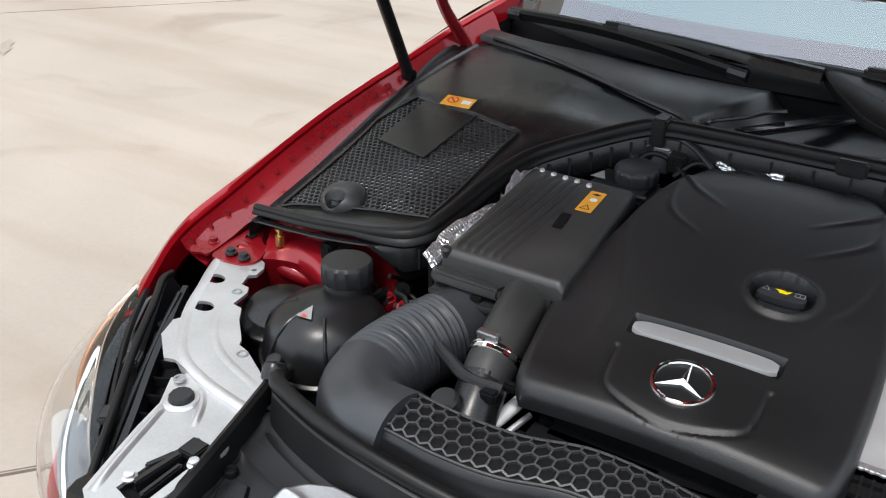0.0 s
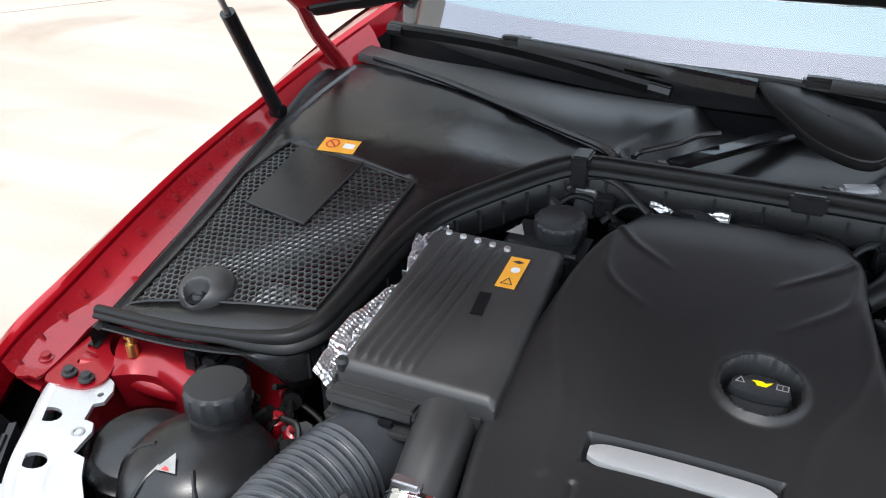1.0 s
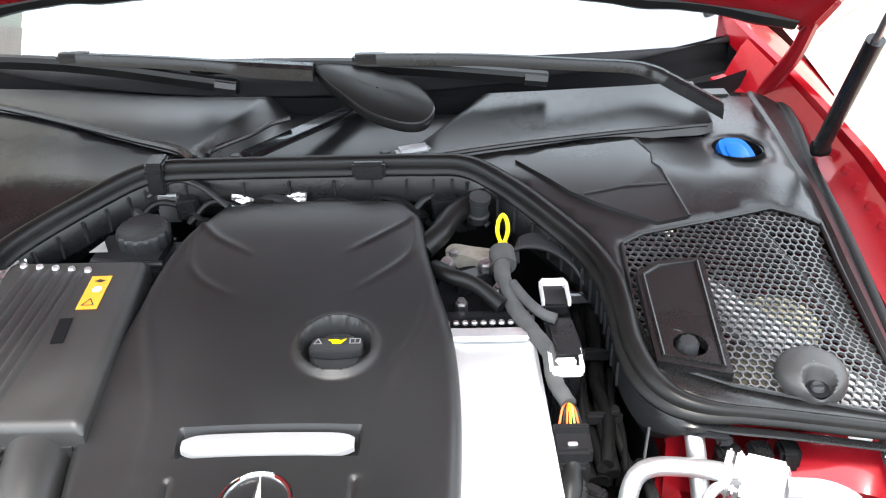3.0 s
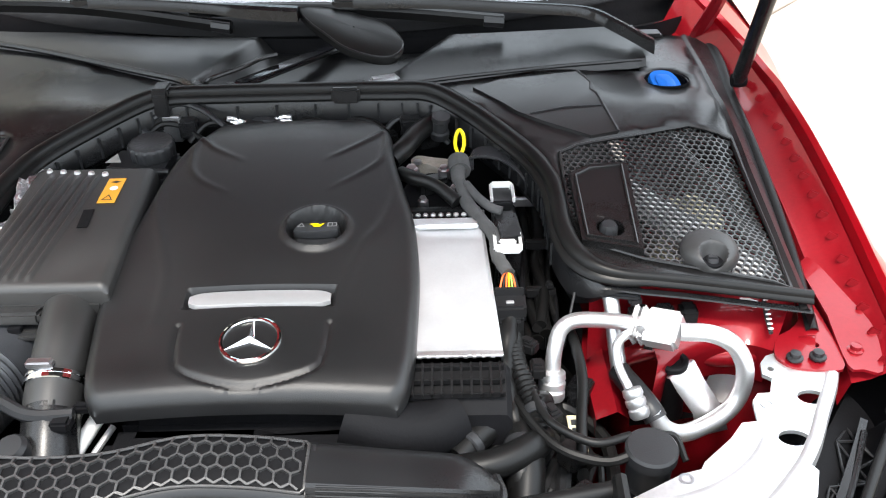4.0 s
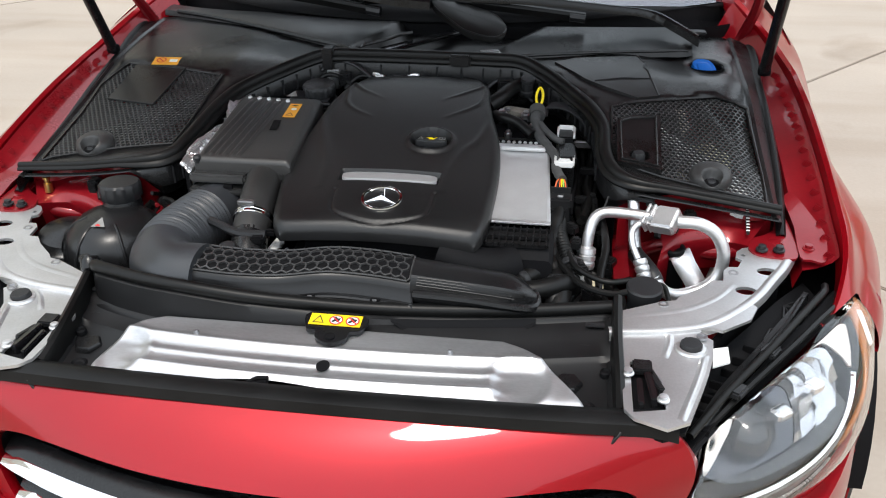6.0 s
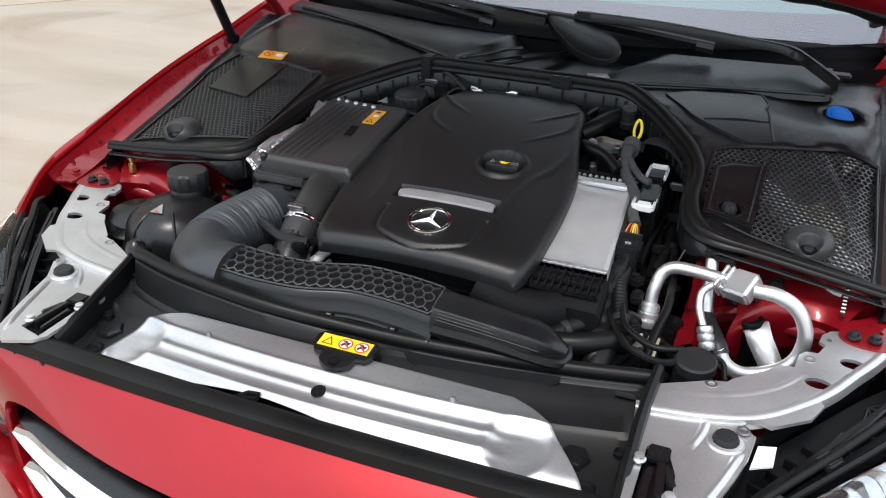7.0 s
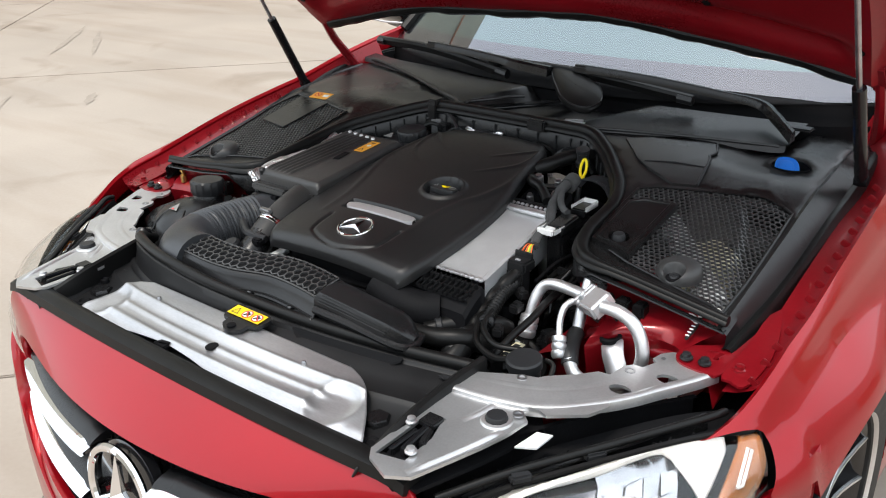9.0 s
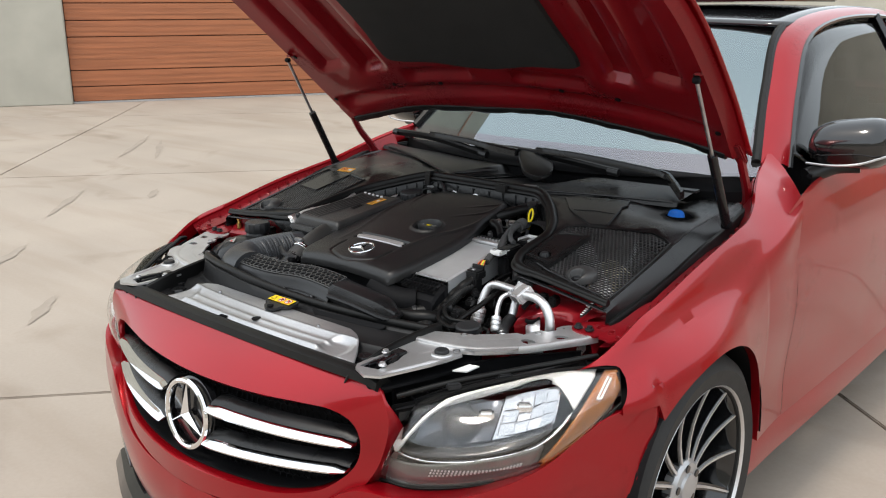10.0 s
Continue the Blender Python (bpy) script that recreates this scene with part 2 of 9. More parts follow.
def plate(bm, loops, thick, height):
    """A sheet cut to the outer loop with the other loops as holes; height: z from x, y."""
    edges = []
    for loop in loops:
        vs = [bm.verts.new((p[0], p[1], 0)) for p in loop]
        edges += [bm.edges.new((vs[i], vs[(i + 1) % len(vs)])) for i in range(len(vs))]
    made = bmesh.ops.triangle_fill(bm, use_beauty=True, edges=edges)["geom"]
    faces = [f for f in made if isinstance(f, bmesh.types.BMFace)]
    bmesh.ops.recalc_face_normals(bm, faces=faces)
    if faces and faces[0].normal.z < 0:
        bmesh.ops.reverse_faces(bm, faces=faces)
    top = {v for f in faces for v in f.verts}
    low = bmesh.ops.extrude_face_region(bm, geom=faces)["geom"]
    new_verts = [v for v in low if isinstance(v, bmesh.types.BMVert)]
    for v in new_verts:
        v.co.z = height(v.co.x, v.co.y)
    for v in top:
        if v.is_valid and v not in new_verts:
            v.co.z = height(v.co.x, v.co.y) - thick


def ring_of(cx, cy, r, n=20, ry=None):
    return [(cx + r * math.cos(2 * math.pi * k / n), cy + (ry or r) * math.sin(2 * math.pi * k / n)) for k in range(n)]


def inside(poly, x, y):
    hit = False
    for (x1, y1), (x2, y2) in zip(poly, poly[1:] + poly[:1]):
        if (y1 > y) != (y2 > y) and x < (x2 - x1) * (y - y1) / (y2 - y1) + x1:
            hit = not hit
    return hit


def honeycomb(bm, u0, u1, v0, v1, pitch, where, keep, width, depth, lift=0.0):
    """Hexagonal ribs: where(u, v) gives the surface point; keep(u, v) says which stay."""
    r = pitch / math.sqrt(3)
    done = set()
    j = 0
    v = v0
    while v < v1:
        u = u0 + (pitch / 2 if j % 2 else 0)
        while u < u1:
            cs = [(u + r * math.cos(math.pi / 6 + k * math.pi / 3), v + r * math.sin(math.pi / 6 + k * math.pi / 3)) for k in range(6)]
            for a, b in zip(cs, cs[1:] + cs[:1]):
                mid = ((a[0] + b[0]) / 2, (a[1] + b[1]) / 2)
                key = (round(mid[0] * 4000), round(mid[1] * 4000))
                near = [(key[0] + dx, key[1] + dy) for dx in (-1, 0, 1) for dy in (-1, 0, 1)]
                if any(k in done for k in near) or not keep(*mid):
                    continue
                done.add(key)
                d = Vector((b[0] - a[0], b[1] - a[1])).normalized()
                w = Vector((-d.y, d.x)) * width / 2
                quad = [Vector(a) + w, Vector(a) - w, Vector(b) - w, Vector(b) + w]
                pts = [Vector(where(q.x, q.y)) for q in quad]
                nrm = (pts[2] - pts[0]).cross(pts[3] - pts[1]).normalized()
                if nrm.z < 0:
                    nrm = -nrm
                hi = [bm.verts.new(p + nrm * lift) for p in pts]
                lo = [bm.verts.new(p + nrm * (lift - depth)) for p in pts]
                bm.faces.new(hi)
                for i in range(4):
                    k = (i + 1) % 4
                    bm.faces.new((hi[i], lo[i], lo[k], hi[k]))
            u += pitch
        v += pitch * math.sqrt(3) / 2
        j += 1


def part(name, bm, mat, parent=None, label="", sharp=38, thick=0.0, mirror=False):
    """Links a bmesh as one mesh object under a thing or a part."""
    bmesh.ops.recalc_face_normals(bm, faces=bm.faces)
    if mirror:
        bmesh.ops.scale(bm, vec=(-1, 1, 1), verts=bm.verts)
        bmesh.ops.reverse_faces(bm, faces=bm.faces)
    for f in bm.faces:
        f.smooth = True
    for e in bm.edges:
        e.smooth = not (len(e.link_faces) == 2 and e.calc_face_angle(0) > radians(sharp))
    me = bpy.data.meshes.new(name)
    bm.to_mesh(me)
    bm.free()
    me.materials.append(mat)
    ob = new(name, me)
    if parent:
        ob.parent = parent
    if label:
        ob["label"] = label
    if thick:
        s = ob.modifiers.new("thick", "SOLIDIFY")
        s.thickness, s.offset = thick, -1
    return ob


def thing(name, label, category, at=(0, 0, 0), group="", kind=""):
    ob = new(name)
    ob.empty_display_size = 0.05
    tagged(ob, label, category, group, kind)
    return ob


def fillet_sheet(left, right, y0, y1, top, r, skirt, nx=40, ny=60):
    """A moulded cover: a domed top between left(y) and right(y), rounded over at the rim into a skirt."""
    offs = [0.0, 0.03, 0.12, 0.3, 0.55, 0.8, 1.0]

    def stops(n):
        inner = np.linspace(0, 1, n)[1:-1]
        return [(0, o) for o in offs] + [(t, None) for t in inner] + [(1, o) for o in offs[::-1]]

    def fall(d):
        return 0 if d >= r else r - math.sqrt(max(r * r - (r - d) ** 2, 0))

    rows = []
    sx, sy = stops(nx), stops(ny)
    for jy, (t, o) in enumerate(sy):
        y = y0 + (y1 - y0) * t if o is None else (y0 + o * r if t == 0 else y1 - o * r)
        if o is None:
            y = y0 + r + (y1 - y0 - 2 * r) * t
        row = []
        a, b = left(y), right(y)
        for jx, (s, p) in enumerate(sx):
            x = a + r + (b - a - 2 * r) * s if p is None else (a + p * r if s == 0 else b - p * r)
            z = top(x, y) - min(fall(min(x - a, b - x)) + fall(min(y - y0, y1 - y)), r)
            if jx in (0, len(sx) - 1) or jy in (0, len(sy) - 1):
                z = min(z, top(x, y) - r) - skirt
            row.append((x, y, z))
        rows.append(row)
    bm = bmesh.new()
    grid(bm, rows)
    return bm


def sheet_label(parent, name, at, ux, uy, w, h, mat, label):
    """A flat printed label: centre, its two directions and its size."""
    ux, uy = Vector(ux).normalized(), Vector(uy).normalized()
    n = ux.cross(uy)
    bm = bmesh.new()
    for a, b, z in ((-1, -1, 0), (1, -1, 0), (1, 1, 0), (-1, 1, 0)):
        bm.verts.new(Vector(at) + ux * a * w / 2 + uy * b * h / 2 + n * 0.0012)
    bm.verts.ensure_lookup_table()
    bm.faces.new(bm.verts[:])
    low = bmesh.ops.extrude_face_region(bm, geom=list(bm.faces))["geom"]
    for v in low:
        if isinstance(v, bmesh.types.BMVert):
            v.co -= n * 0.001
    return part(name, bm, mat, parent, label)


def flat_poly(bm, at, ux, uy, pts, lift=0.0018, holes=()):
    """A thin printed shape given in its own two directions."""
    ux, uy = Vector(ux).normalized(), Vector(uy).normalized()
    n = ux.cross(uy)
    edges = []
    for loop in (pts, *holes):
        vs = [bm.verts.new(Vector(at) + ux * a + uy * b + n * lift) for a, b in loop]
        edges += [bm.edges.new((vs[i], vs[(i + 1) % len(vs)])) for i in range(len(vs))]
    bmesh.ops.triangle_fill(bm, use_beauty=True, edges=edges)

# ---- ground and buildings ----
SLAB_TURN = radians(49)
bm = bmesh.new()
grid(bm, [[(x, y, -0.014) for x in (-900, -60, -20, 0, 20, 60, 900)] for y in (-900, -60, -20, 0, 20, 60, 900)])
ground = tagged(part("ground", bm, CONCRETE), "pale beige concrete yard with cut joints and faint tyre marks", "ground", kind="structure")


def slab_mesh(a, b):
    bm = bmesh.new()
    box(bm, (0, 0, -0.02), (a - 0.012, b - 0.012, 0.04), 0.004)
    for f in bm.faces:
        f.smooth = False
    me = bpy.data.meshes.new("slab")
    bm.to_mesh(me)
    bm.free()
    me.materials.append(CONCRETE)
    return me


SLAB_A, SLAB_B = 4.9, 4.9
slab_data = slab_mesh(SLAB_A, SLAB_B)
d_long, d_wide = Vector((math.cos(SLAB_TURN), math.sin(SLAB_TURN), 0)), Vector((math.sin(SLAB_TURN), -math.cos(SLAB_TURN), 0))
for i in range(-3, 4):
    for j in range(-3, 4):
        s = new("slab", slab_data)
        mid = d_long * (1.92 + SLAB_A * (i + 0.5)) + d_wide * (-1.11 + SLAB_B * (j + 0.5))
        s.matrix_world = Matrix.Translation(mid) @ Matrix.Rotation(SLAB_TURN, 4, "Z")
        s.parent = ground

# dark rubber scuffs on the concrete, thin films of their own shape
SCUFF = material("tyre_scuff", (0.288, 0.245, 0.203), 0.9, 0, 0, 0.12, 6.0)
for k, (x, y, turn, length) in enumerate(((-4.97, 1.63, 139, 1.0), (-3.73, 0.67, 137, 0.5), (-7.3, 3.55, 139, 1.7), (-6.9, 3.6, 146, 1.4), (-2.58, 0.34, 138, 0.45), (-4.75, 2.25, 140, 0.4))):
    bm = bmesh.new()
    rng = random.Random(k)
    pts = [(length * (t / 16 - 0.5), 0.004 * math.sin(t * 0.3 + k) + rng.uniform(-0.003, 0.003), (0.8 + 0.2 * math.sin(0.9 * t + 2 * k)) * math.sin(math.pi * (t + 0.3) / 16.6)) for t in range(17)]
    grid(bm, [[(a, b - 0.042 * w, 0.0) for a, b, w in pts], [(a, b + 0.042 * w, 0.0) for a, b, w in pts]])
    ob = part("scuff", bm, SCUFF, ground)
    ob.matrix_world = Matrix.Translation((x, y, 0.0045)) @ Matrix.Rotation(radians(turn), 4, "Z")

# garage: stucco wall with a recessed brown sectional door
WALL_AT, WALL_DIR = Vector((-12.26, 5.29, 0)), Vector((0.487, 0.873, 0)).normalized()
WALL_M = Matrix.Translation(WALL_AT) @ Matrix.Rotation(math.atan2(WALL_DIR.y, WALL_DIR.x), 4, "Z")
bm = bmesh.new()
box(bm, (-4.0, 0.2, 6.7), (8.0, 0.4, 13.4), 0.015)
box(bm, (8.0, 0.2, 6.7), (6.2, 0.4, 13.4), 0.015)
box(bm, (2.45, 0.2, 7.95), (4.9, 0.4, 10.9), 0.0)
wall = tagged(part("wall_garage", bm, STUCCO), "beige stucco garage wall beside the yard", "wall", kind="structure")
wall.matrix_world = WALL_M
bm = bmesh.new()
box(bm, (1.5, -0.03, 11.2), (19.0, 0.06, 0.16), 0.01)
part("string_course", bm, DOORWOOD, wall, "brown trim band high on the wall")
garage = thing("garage_door", "brown wood-grain sectional garage door, closed, in a stucco wall", "garage door")
garage.matrix_world = WALL_M
z = 0.03
for h in (0.24, 0.26, 0.53, 0.26, 0.27, 0.53, 0.4):
    bm = bmesh.new()
    box(bm, (2.45, 0.16, z + h / 2), (4.88, 0.05, h - 0.012), 0.008)
    n_lines = max(2, round(h / 0.085))
    for k in range(1, n_lines):
        box(bm, (2.45, 0.134, z + h * k / n_lines), (4.86, 0.008, 0.012), 0.003)
    part("panel", bm, DOORWOOD, garage)
    z += h
bm = bmesh.new()
box(bm, (2.45, 0.19, 1.25), (4.9, 0.02, 2.5))
part("backing", bm, DARK, garage)
bm = bmesh.new()
box(bm, (2.45, 0.15, 0.015), (4.9, 0.06, 0.03), 0.005)
part("bottom_seal", bm, SILVER, garage)

# house across the yard with brown doors and windows, mirrored in the body side and windows
HOUSE_M = Matrix.Translation((9.0, 10.5, 0)) @ Matrix.Rotation(radians(-38), 4, "Z")
bm = bmesh.new()
box(bm, (0, 0.15, 2.3), (30, 0.3, 4.6), 0.02)
house = tagged(part("wall_house", bm, STUCCO), "beige stucco house wall with brown doors across the yard", "wall", kind="structure")
house.matrix_world = HOUSE_M
for x, z, w, h in ((-8.5, 1.2, 3.2, 2.4), (-4.9, 1.9, 1.3, 1.5), (-2.6, 1.9, 1.3, 1.5), (1.5, 1.2, 3.2, 2.4)):
    bm = bmesh.new()
    box(bm, (x, -0.01, z), (w, 0.06, h), 0.01)
    part("shutter", bm, DOORWOOD, house)

# plain walls close the yard behind the camera
for name, x, y, turn in (("wall_south", -2.0, -15.0, 8), ("wall_east", 17.0, -9.0, 80), ("wall_north", -6.0, 26.0, 5)):
    bm = bmesh.new()
    box(bm, (0, 0, 1.9), (26, 0.3, 3.8), 0.02)
    w = tagged(part(name, bm, STUCCO), "plain beige stucco yard wall", "wall", kind="structure")
    w.matrix_world = Matrix.Translation((x, y, 0)) @ Matrix.Rotation(radians(turn), 4, "Z")

# ---- car body ----
car = thing("car", "metallic red saloon car with its hood propped open", "car")
ARCH_Y, ARCH_Z, ARCH_R = 0.356, 0.356, 0.336
fender_top = along([-0.02, 0.03, 0.1, 0.25, 0.4, 0.5, 0.63, 0.72, 0.78, 0.85, 0.92, 1.0, 1.06, 1.12], [0.722, 0.740, 0.771, 0.806, 0.843, 0.864, 0.887, 0.904, 0.924, 0.952, 0.976, 0.998, 1.012, 1.045])
fender_inner = along([-0.02, 0.03, 0.08, 0.2, 0.4, 0.6, 0.7, 0.78, 0.85, 0.92, 1.0, 1.06, 1.12], [0.748, 0.770, 0.786, 0.796, 0.800, 0.798, 0.792, 0.774, 0.748, 0.723, 0.699, 0.686, 0.672])


def side_x(y, z):
    """The body side's half width."""
    plan = along([0.85, 1.0, 1.6, 2.4, 3.2, 3.8, 4.15], [0.879, 0.884, 0.897, 0.90, 0.897, 0.87, 0.80])(y)
    return plan * along([0.2, 0.3, 0.45, 0.7, 0.85, 0.93, 0.97], [0.955, 0.985, 0.985, 1.0, 0.975, 0.935, 0.905])(z)


crease_x = along([-0.02, 0.07, 0.3, 0.6, 0.86, 1.1], [0.785, 0.812, 0.828, 0.843, 0.852, 0.815])
crease_z = along([-0.02, 0.07, 0.16, 0.29, 0.43, 0.58, 0.75, 0.86, 1.1], [0.712, 0.731, 0.766, 0.786, 0.802, 0.818, 0.852, 0.884, 0.945])
fender_foot = along([0.0, 0.1, 0.22, 0.55, 0.75, 1.06], [0.842, 0.880, 0.904, 0.904, 0.888, 0.878])
FENDER_FRONT = [-0.012, -0.012, -0.008, 0.013, 0.036, 0.056, 0.062, 0.067] + [0.066 - 0.046 * min(1, i / 8) for i in range(1, 13)] + [0.020]
FENDER_BACK = [1.10, 1.10, 1.10, 1.08, 1.04, 1.00, 0.975, 0.93] + [0.90, 0.89] + [0.882] * 11


def fender_section(y, crown=0.0):
    """Points across the fender, from its inner hem over the crest and down the side."""
    swell = min(1, max(0, (y - 0.04) / 0.12)) * min(1, max(0, (0.95 - y) / 0.3))
    zt, inner = fender_top(y) + crown * swell, fender_inner(y)
    g = min(1, max(0, (y - 0.5) / 0.38))
    d = y - ARCH_Y
    zb = ARCH_Z + math.sqrt(ARCH_R ** 2 - d * d) if abs(d) < ARCH_R - 0.002 else 0.33
    zb = max(zb, 0.643) if y < 0.12 else zb
    cx, cz = crease_x(y), crease_z(y)
    row = [(inner - 0.004, zt - 0.045), (inner, zt - 0.006), (inner + 0.007, zt)]
    for t, lift in ((0.38, 0.004 + 0.005 * swell), (0.72, 0.004 + 0.004 * swell), (0.98, 0.0)):
        row.append((inner + 0.007 + (cx - inner - 0.007) * t, zt + (cz - zt) * t + lift))
    row += [(cx + 0.004, cz - 0.006), (cx + 0.013, cz - 0.026)]
    x0, z0 = row[-1]
    for i in range(1, 13):
        t = i / 12
        z = z0 + (zb - z0) * t
        x = x0 + (fender_foot(y) - x0) * (t ** 0.8) + 0.010 * math.sin(math.pi * t)
        row.append((x + (side_x(y, z) - x) * g, z))
    row.append((row[-1][0] - 0.022, zb + 0.004))
    return row


def fender(flip):
    bm = bmesh.new()
    rows = []
    for k in range(67):
        row = []
        for j, (y0, y1) in enumerate(zip(FENDER_FRONT, FENDER_BACK)):
            base = 0.07 + 0.99 * k / 66
            y = base + (y0 - 0.07) * max(0, 1 - (base - 0.07) / 0.24) + (y1 - 1.06) * max(0, (base - 0.66) / 0.40)
            x, z = fender_section(y, 0.0 if flip else 0.014)[j]
            row.append((x, y, z))
        rows.append(row)
    grid(bm, rows)
    return part("front_fender", bm, PAINT, car, mirror=flip)


def wheel_house(flip):
    bm = bmesh.new()
    rows = []
    for k in range(25):
        a = math.pi * k / 24
        y, z = ARCH_Y + (ARCH_R + 0.004) * math.cos(a), ARCH_Z + (ARCH_R + 0.004) * math.sin(a)
        rows.append([(0.885, y, z), (0.75, y, z), (0.64, y, z)])
    grid(bm, rows)
    part("wheel_arch_liner", bm, DARK, car, mirror=flip)


for flip in (False, True):
    fender(flip), wheel_house(flip)

# front bumper skin, one sweep from wheel arch to wheel arch
BUMPER_PLAN = smooth_path([(0, -0.468), (0.2, -0.452), (0.4, -0.398), (0.55, -0.338), (0.695, -0.262), (0.780, -0.140), (0.828, -0.01), (0.853, 0.05), (0.880, 0.118)], 8)
bumper_top = along([0, 0.2, 0.35, 0.47, 0.56, 0.70, 0.78, 0.836, 0.880], [0.385, 0.395, 0.42, 0.503, 0.504, 0.538, 0.580, 0.644, 0.637])


rear_plan = along([-0.14, -0.01, 0.05, 0.118], [0.780, 0.828, 0.853, 0.880])


def bumper_half(bm, side):
    rows = []
    for k in range(17):
        row = []
        for i, p in enumerate(BUMPER_PLAN):
            zt = bumper_top(p.x)
            z = 0.19 + (zt - 0.19) * k / 16
            front = ARCH_Y - math.sqrt(max(ARCH_R ** 2 - (z - ARCH_Z) ** 2, 0))
            tuck = 0.035 * (1 - k / 16) ** 2 - 0.012 * math.sin(math.pi * k / 16)
            y = p.y + tuck
            bulge = 1 + 0.022 * math.sin(math.pi * min(1, (z - 0.19) / 0.42)) * min(1, max(0, (p.x - 0.5) / 0.2)) * min(1, max(0, (0.02 - p.y) / 0.15))
            x = p.x * (1 - 0.06 * (1 - k / 16) ** 2) * bulge
            if y > front:
                y = front
                x = rear_plan(y)
            x += 0.022 * min(1, max(0, (0.60 - z) / 0.12)) * min(1, max(0, (p.y + 0.1) / 0.12))
            row.append((side * x, y, z))
        rows.append(row)
    rows.append([(x * 0.992, y + 0.042 * min(1, max(0, (-0.02 - y) / 0.1)), z + 0.003) for x, y, z in rows[-1]])
    grid(bm, rows)


bm = bmesh.new()
bumper_half(bm, 1), bumper_half(bm, -1)
bmesh.ops.remove_doubles(bm, verts=bm.verts, dist=1e-5)
bumper = part("front_bumper", bm, PAINT, car, thick=0.004)
# dark air intakes and the black lower lip
for side in (-1, 1):
    bm = bmesh.new()
    prof = smooth_loop([(0.42, 0.24), (0.54, 0.26), (0.63, 0.315), (0.645, 0.30), (0.62, 0.245), (0.54, 0.215)], 5)
    plan = along([p.x for p in BUMPER_PLAN[::8]], [p.y for p in BUMPER_PLAN[::8]])
    vs = [bm.verts.new((side * p.x * 0.965, plan(p.x) + 0.004, p.y)) for p in prof]
    f = bm.faces.new(vs)
    bmesh.ops.poke(bm, faces=[f])
    part("air_intake", bm, GLOSS, bumper, "gloss black bumper air intake trim", thick=0.006)
bm = bmesh.new()
lip = []
for side, order in ((-1, BUMPER_PLAN[::-1]), (1, BUMPER_PLAN[1:])):
    lip += [Vector((side * p.x * 0.955, p.y - 0.01, 0.185)) for p in order if p.x < 0.66]
grid(bm, [[p + Vector((0, 0.05, 0.015)) for p in lip], [p for p in lip], [p + Vector((0, -0.018, -0.03)) for p in lip], [p + Vector((0, 0.01, -0.045)) for p in lip]])
part("front_lip", bm, GLOSS, bumper, "gloss black front splitter")


# grille surround: a ring of skin from the grille mouth out to the lamp edges and the top seal
def nose(x, z):
    back = along([0.36, 0.45, 0.55, 0.62, 0.66, 0.69, 0.71, 0.726], [-0.468, -0.47, -0.462, -0.442, -0.418, -0.388, -0.362, -0.335])(z)
    bow = along([0.36, 0.60, 0.66, 0.726], [0.50, 0.48, 0.34, 0.10])(z)
    return back + bow * x * x


def mouth(n=10):
    half = [(0, 0.638), (0.2, 0.641), (0.34, 0.648), (0.405, 0.647), (0.446, 0.628), (0.460, 0.592), (0.451, 0.544), (0.418, 0.507), (0.37, 0.478), (0.282, 0.457), (0.16, 0.452), (0, 0.448)]
    full = half + [(-x, z) for x, z in half[-2:0:-1]]
    return smooth_loop([(x, z, 0) for x, z in full], n)


MOUTH = mouth()
outer_half = [(0, 0.7265), (0.2, 0.7265), (0.34, 0.726), (0.42, 0.7255), (0.494, 0.722), (0.528, 0.660), (0.508, 0.572), (0.474, 0.503), (0.41, 0.45), (0.30, 0.415), (0.16, 0.396), (0, 0.388)]
OUTER = smooth_loop([(x, z, 0) for x, z in outer_half + [(-x, z) for x, z in outer_half[-2:0:-1]]], 10)
bm = bmesh.new()
rings = []
for k in range(9):
    t = k / 8
    ring = []
    for a, b in zip(MOUTH, OUTER):
        p = a.lerp(b, t)
        ring.append((p.x, nose(p.x, p.y) + (0.018 if k == 0 else 0), p.y))
    rings.append(ring)
rings.append([(p.x * 1.012, nose(p.x, p.y) + 0.004 + 0.040 * min(1, max(0, (0.70 - p.y) / 0.08)), p.y - 0.006) for p in OUTER])
grid(bm, rings, True)
surround = part("grille_surround", bm, PAINT, car, thick=0.003)

# grille: dark mesh, two bright louvres each side, ringed emblem
bm = bmesh.new()
vs = [bm.verts.new((p.x, nose(p.x, p.y) + 0.075, p.y)) for p in MOUTH]
grid(bm, [[(p.x, nose(p.x, p.y) + 0.016, p.y) for p in MOUTH], [(p.x, nose(p.x, p.y) + 0.076, p.y) for p in MOUTH]], True)
f = bm.faces.new(vs)
bmesh.ops.poke(bm, faces=[f])
grille = part("grille", bm, DARK, car, "black radiator grille recess")
poly = [(p.x, p.y) for p in MOUTH]
bm = bmesh.new()
honeycomb(bm, -0.5, 0.5, 0.43, 0.64, 0.016, lambda u, v: (u, nose(u, v) + 0.062, v), lambda u, v: inside(poly, u, v), 0.0022, 0.004)
part("grille_mesh", bm, DARK, grille)
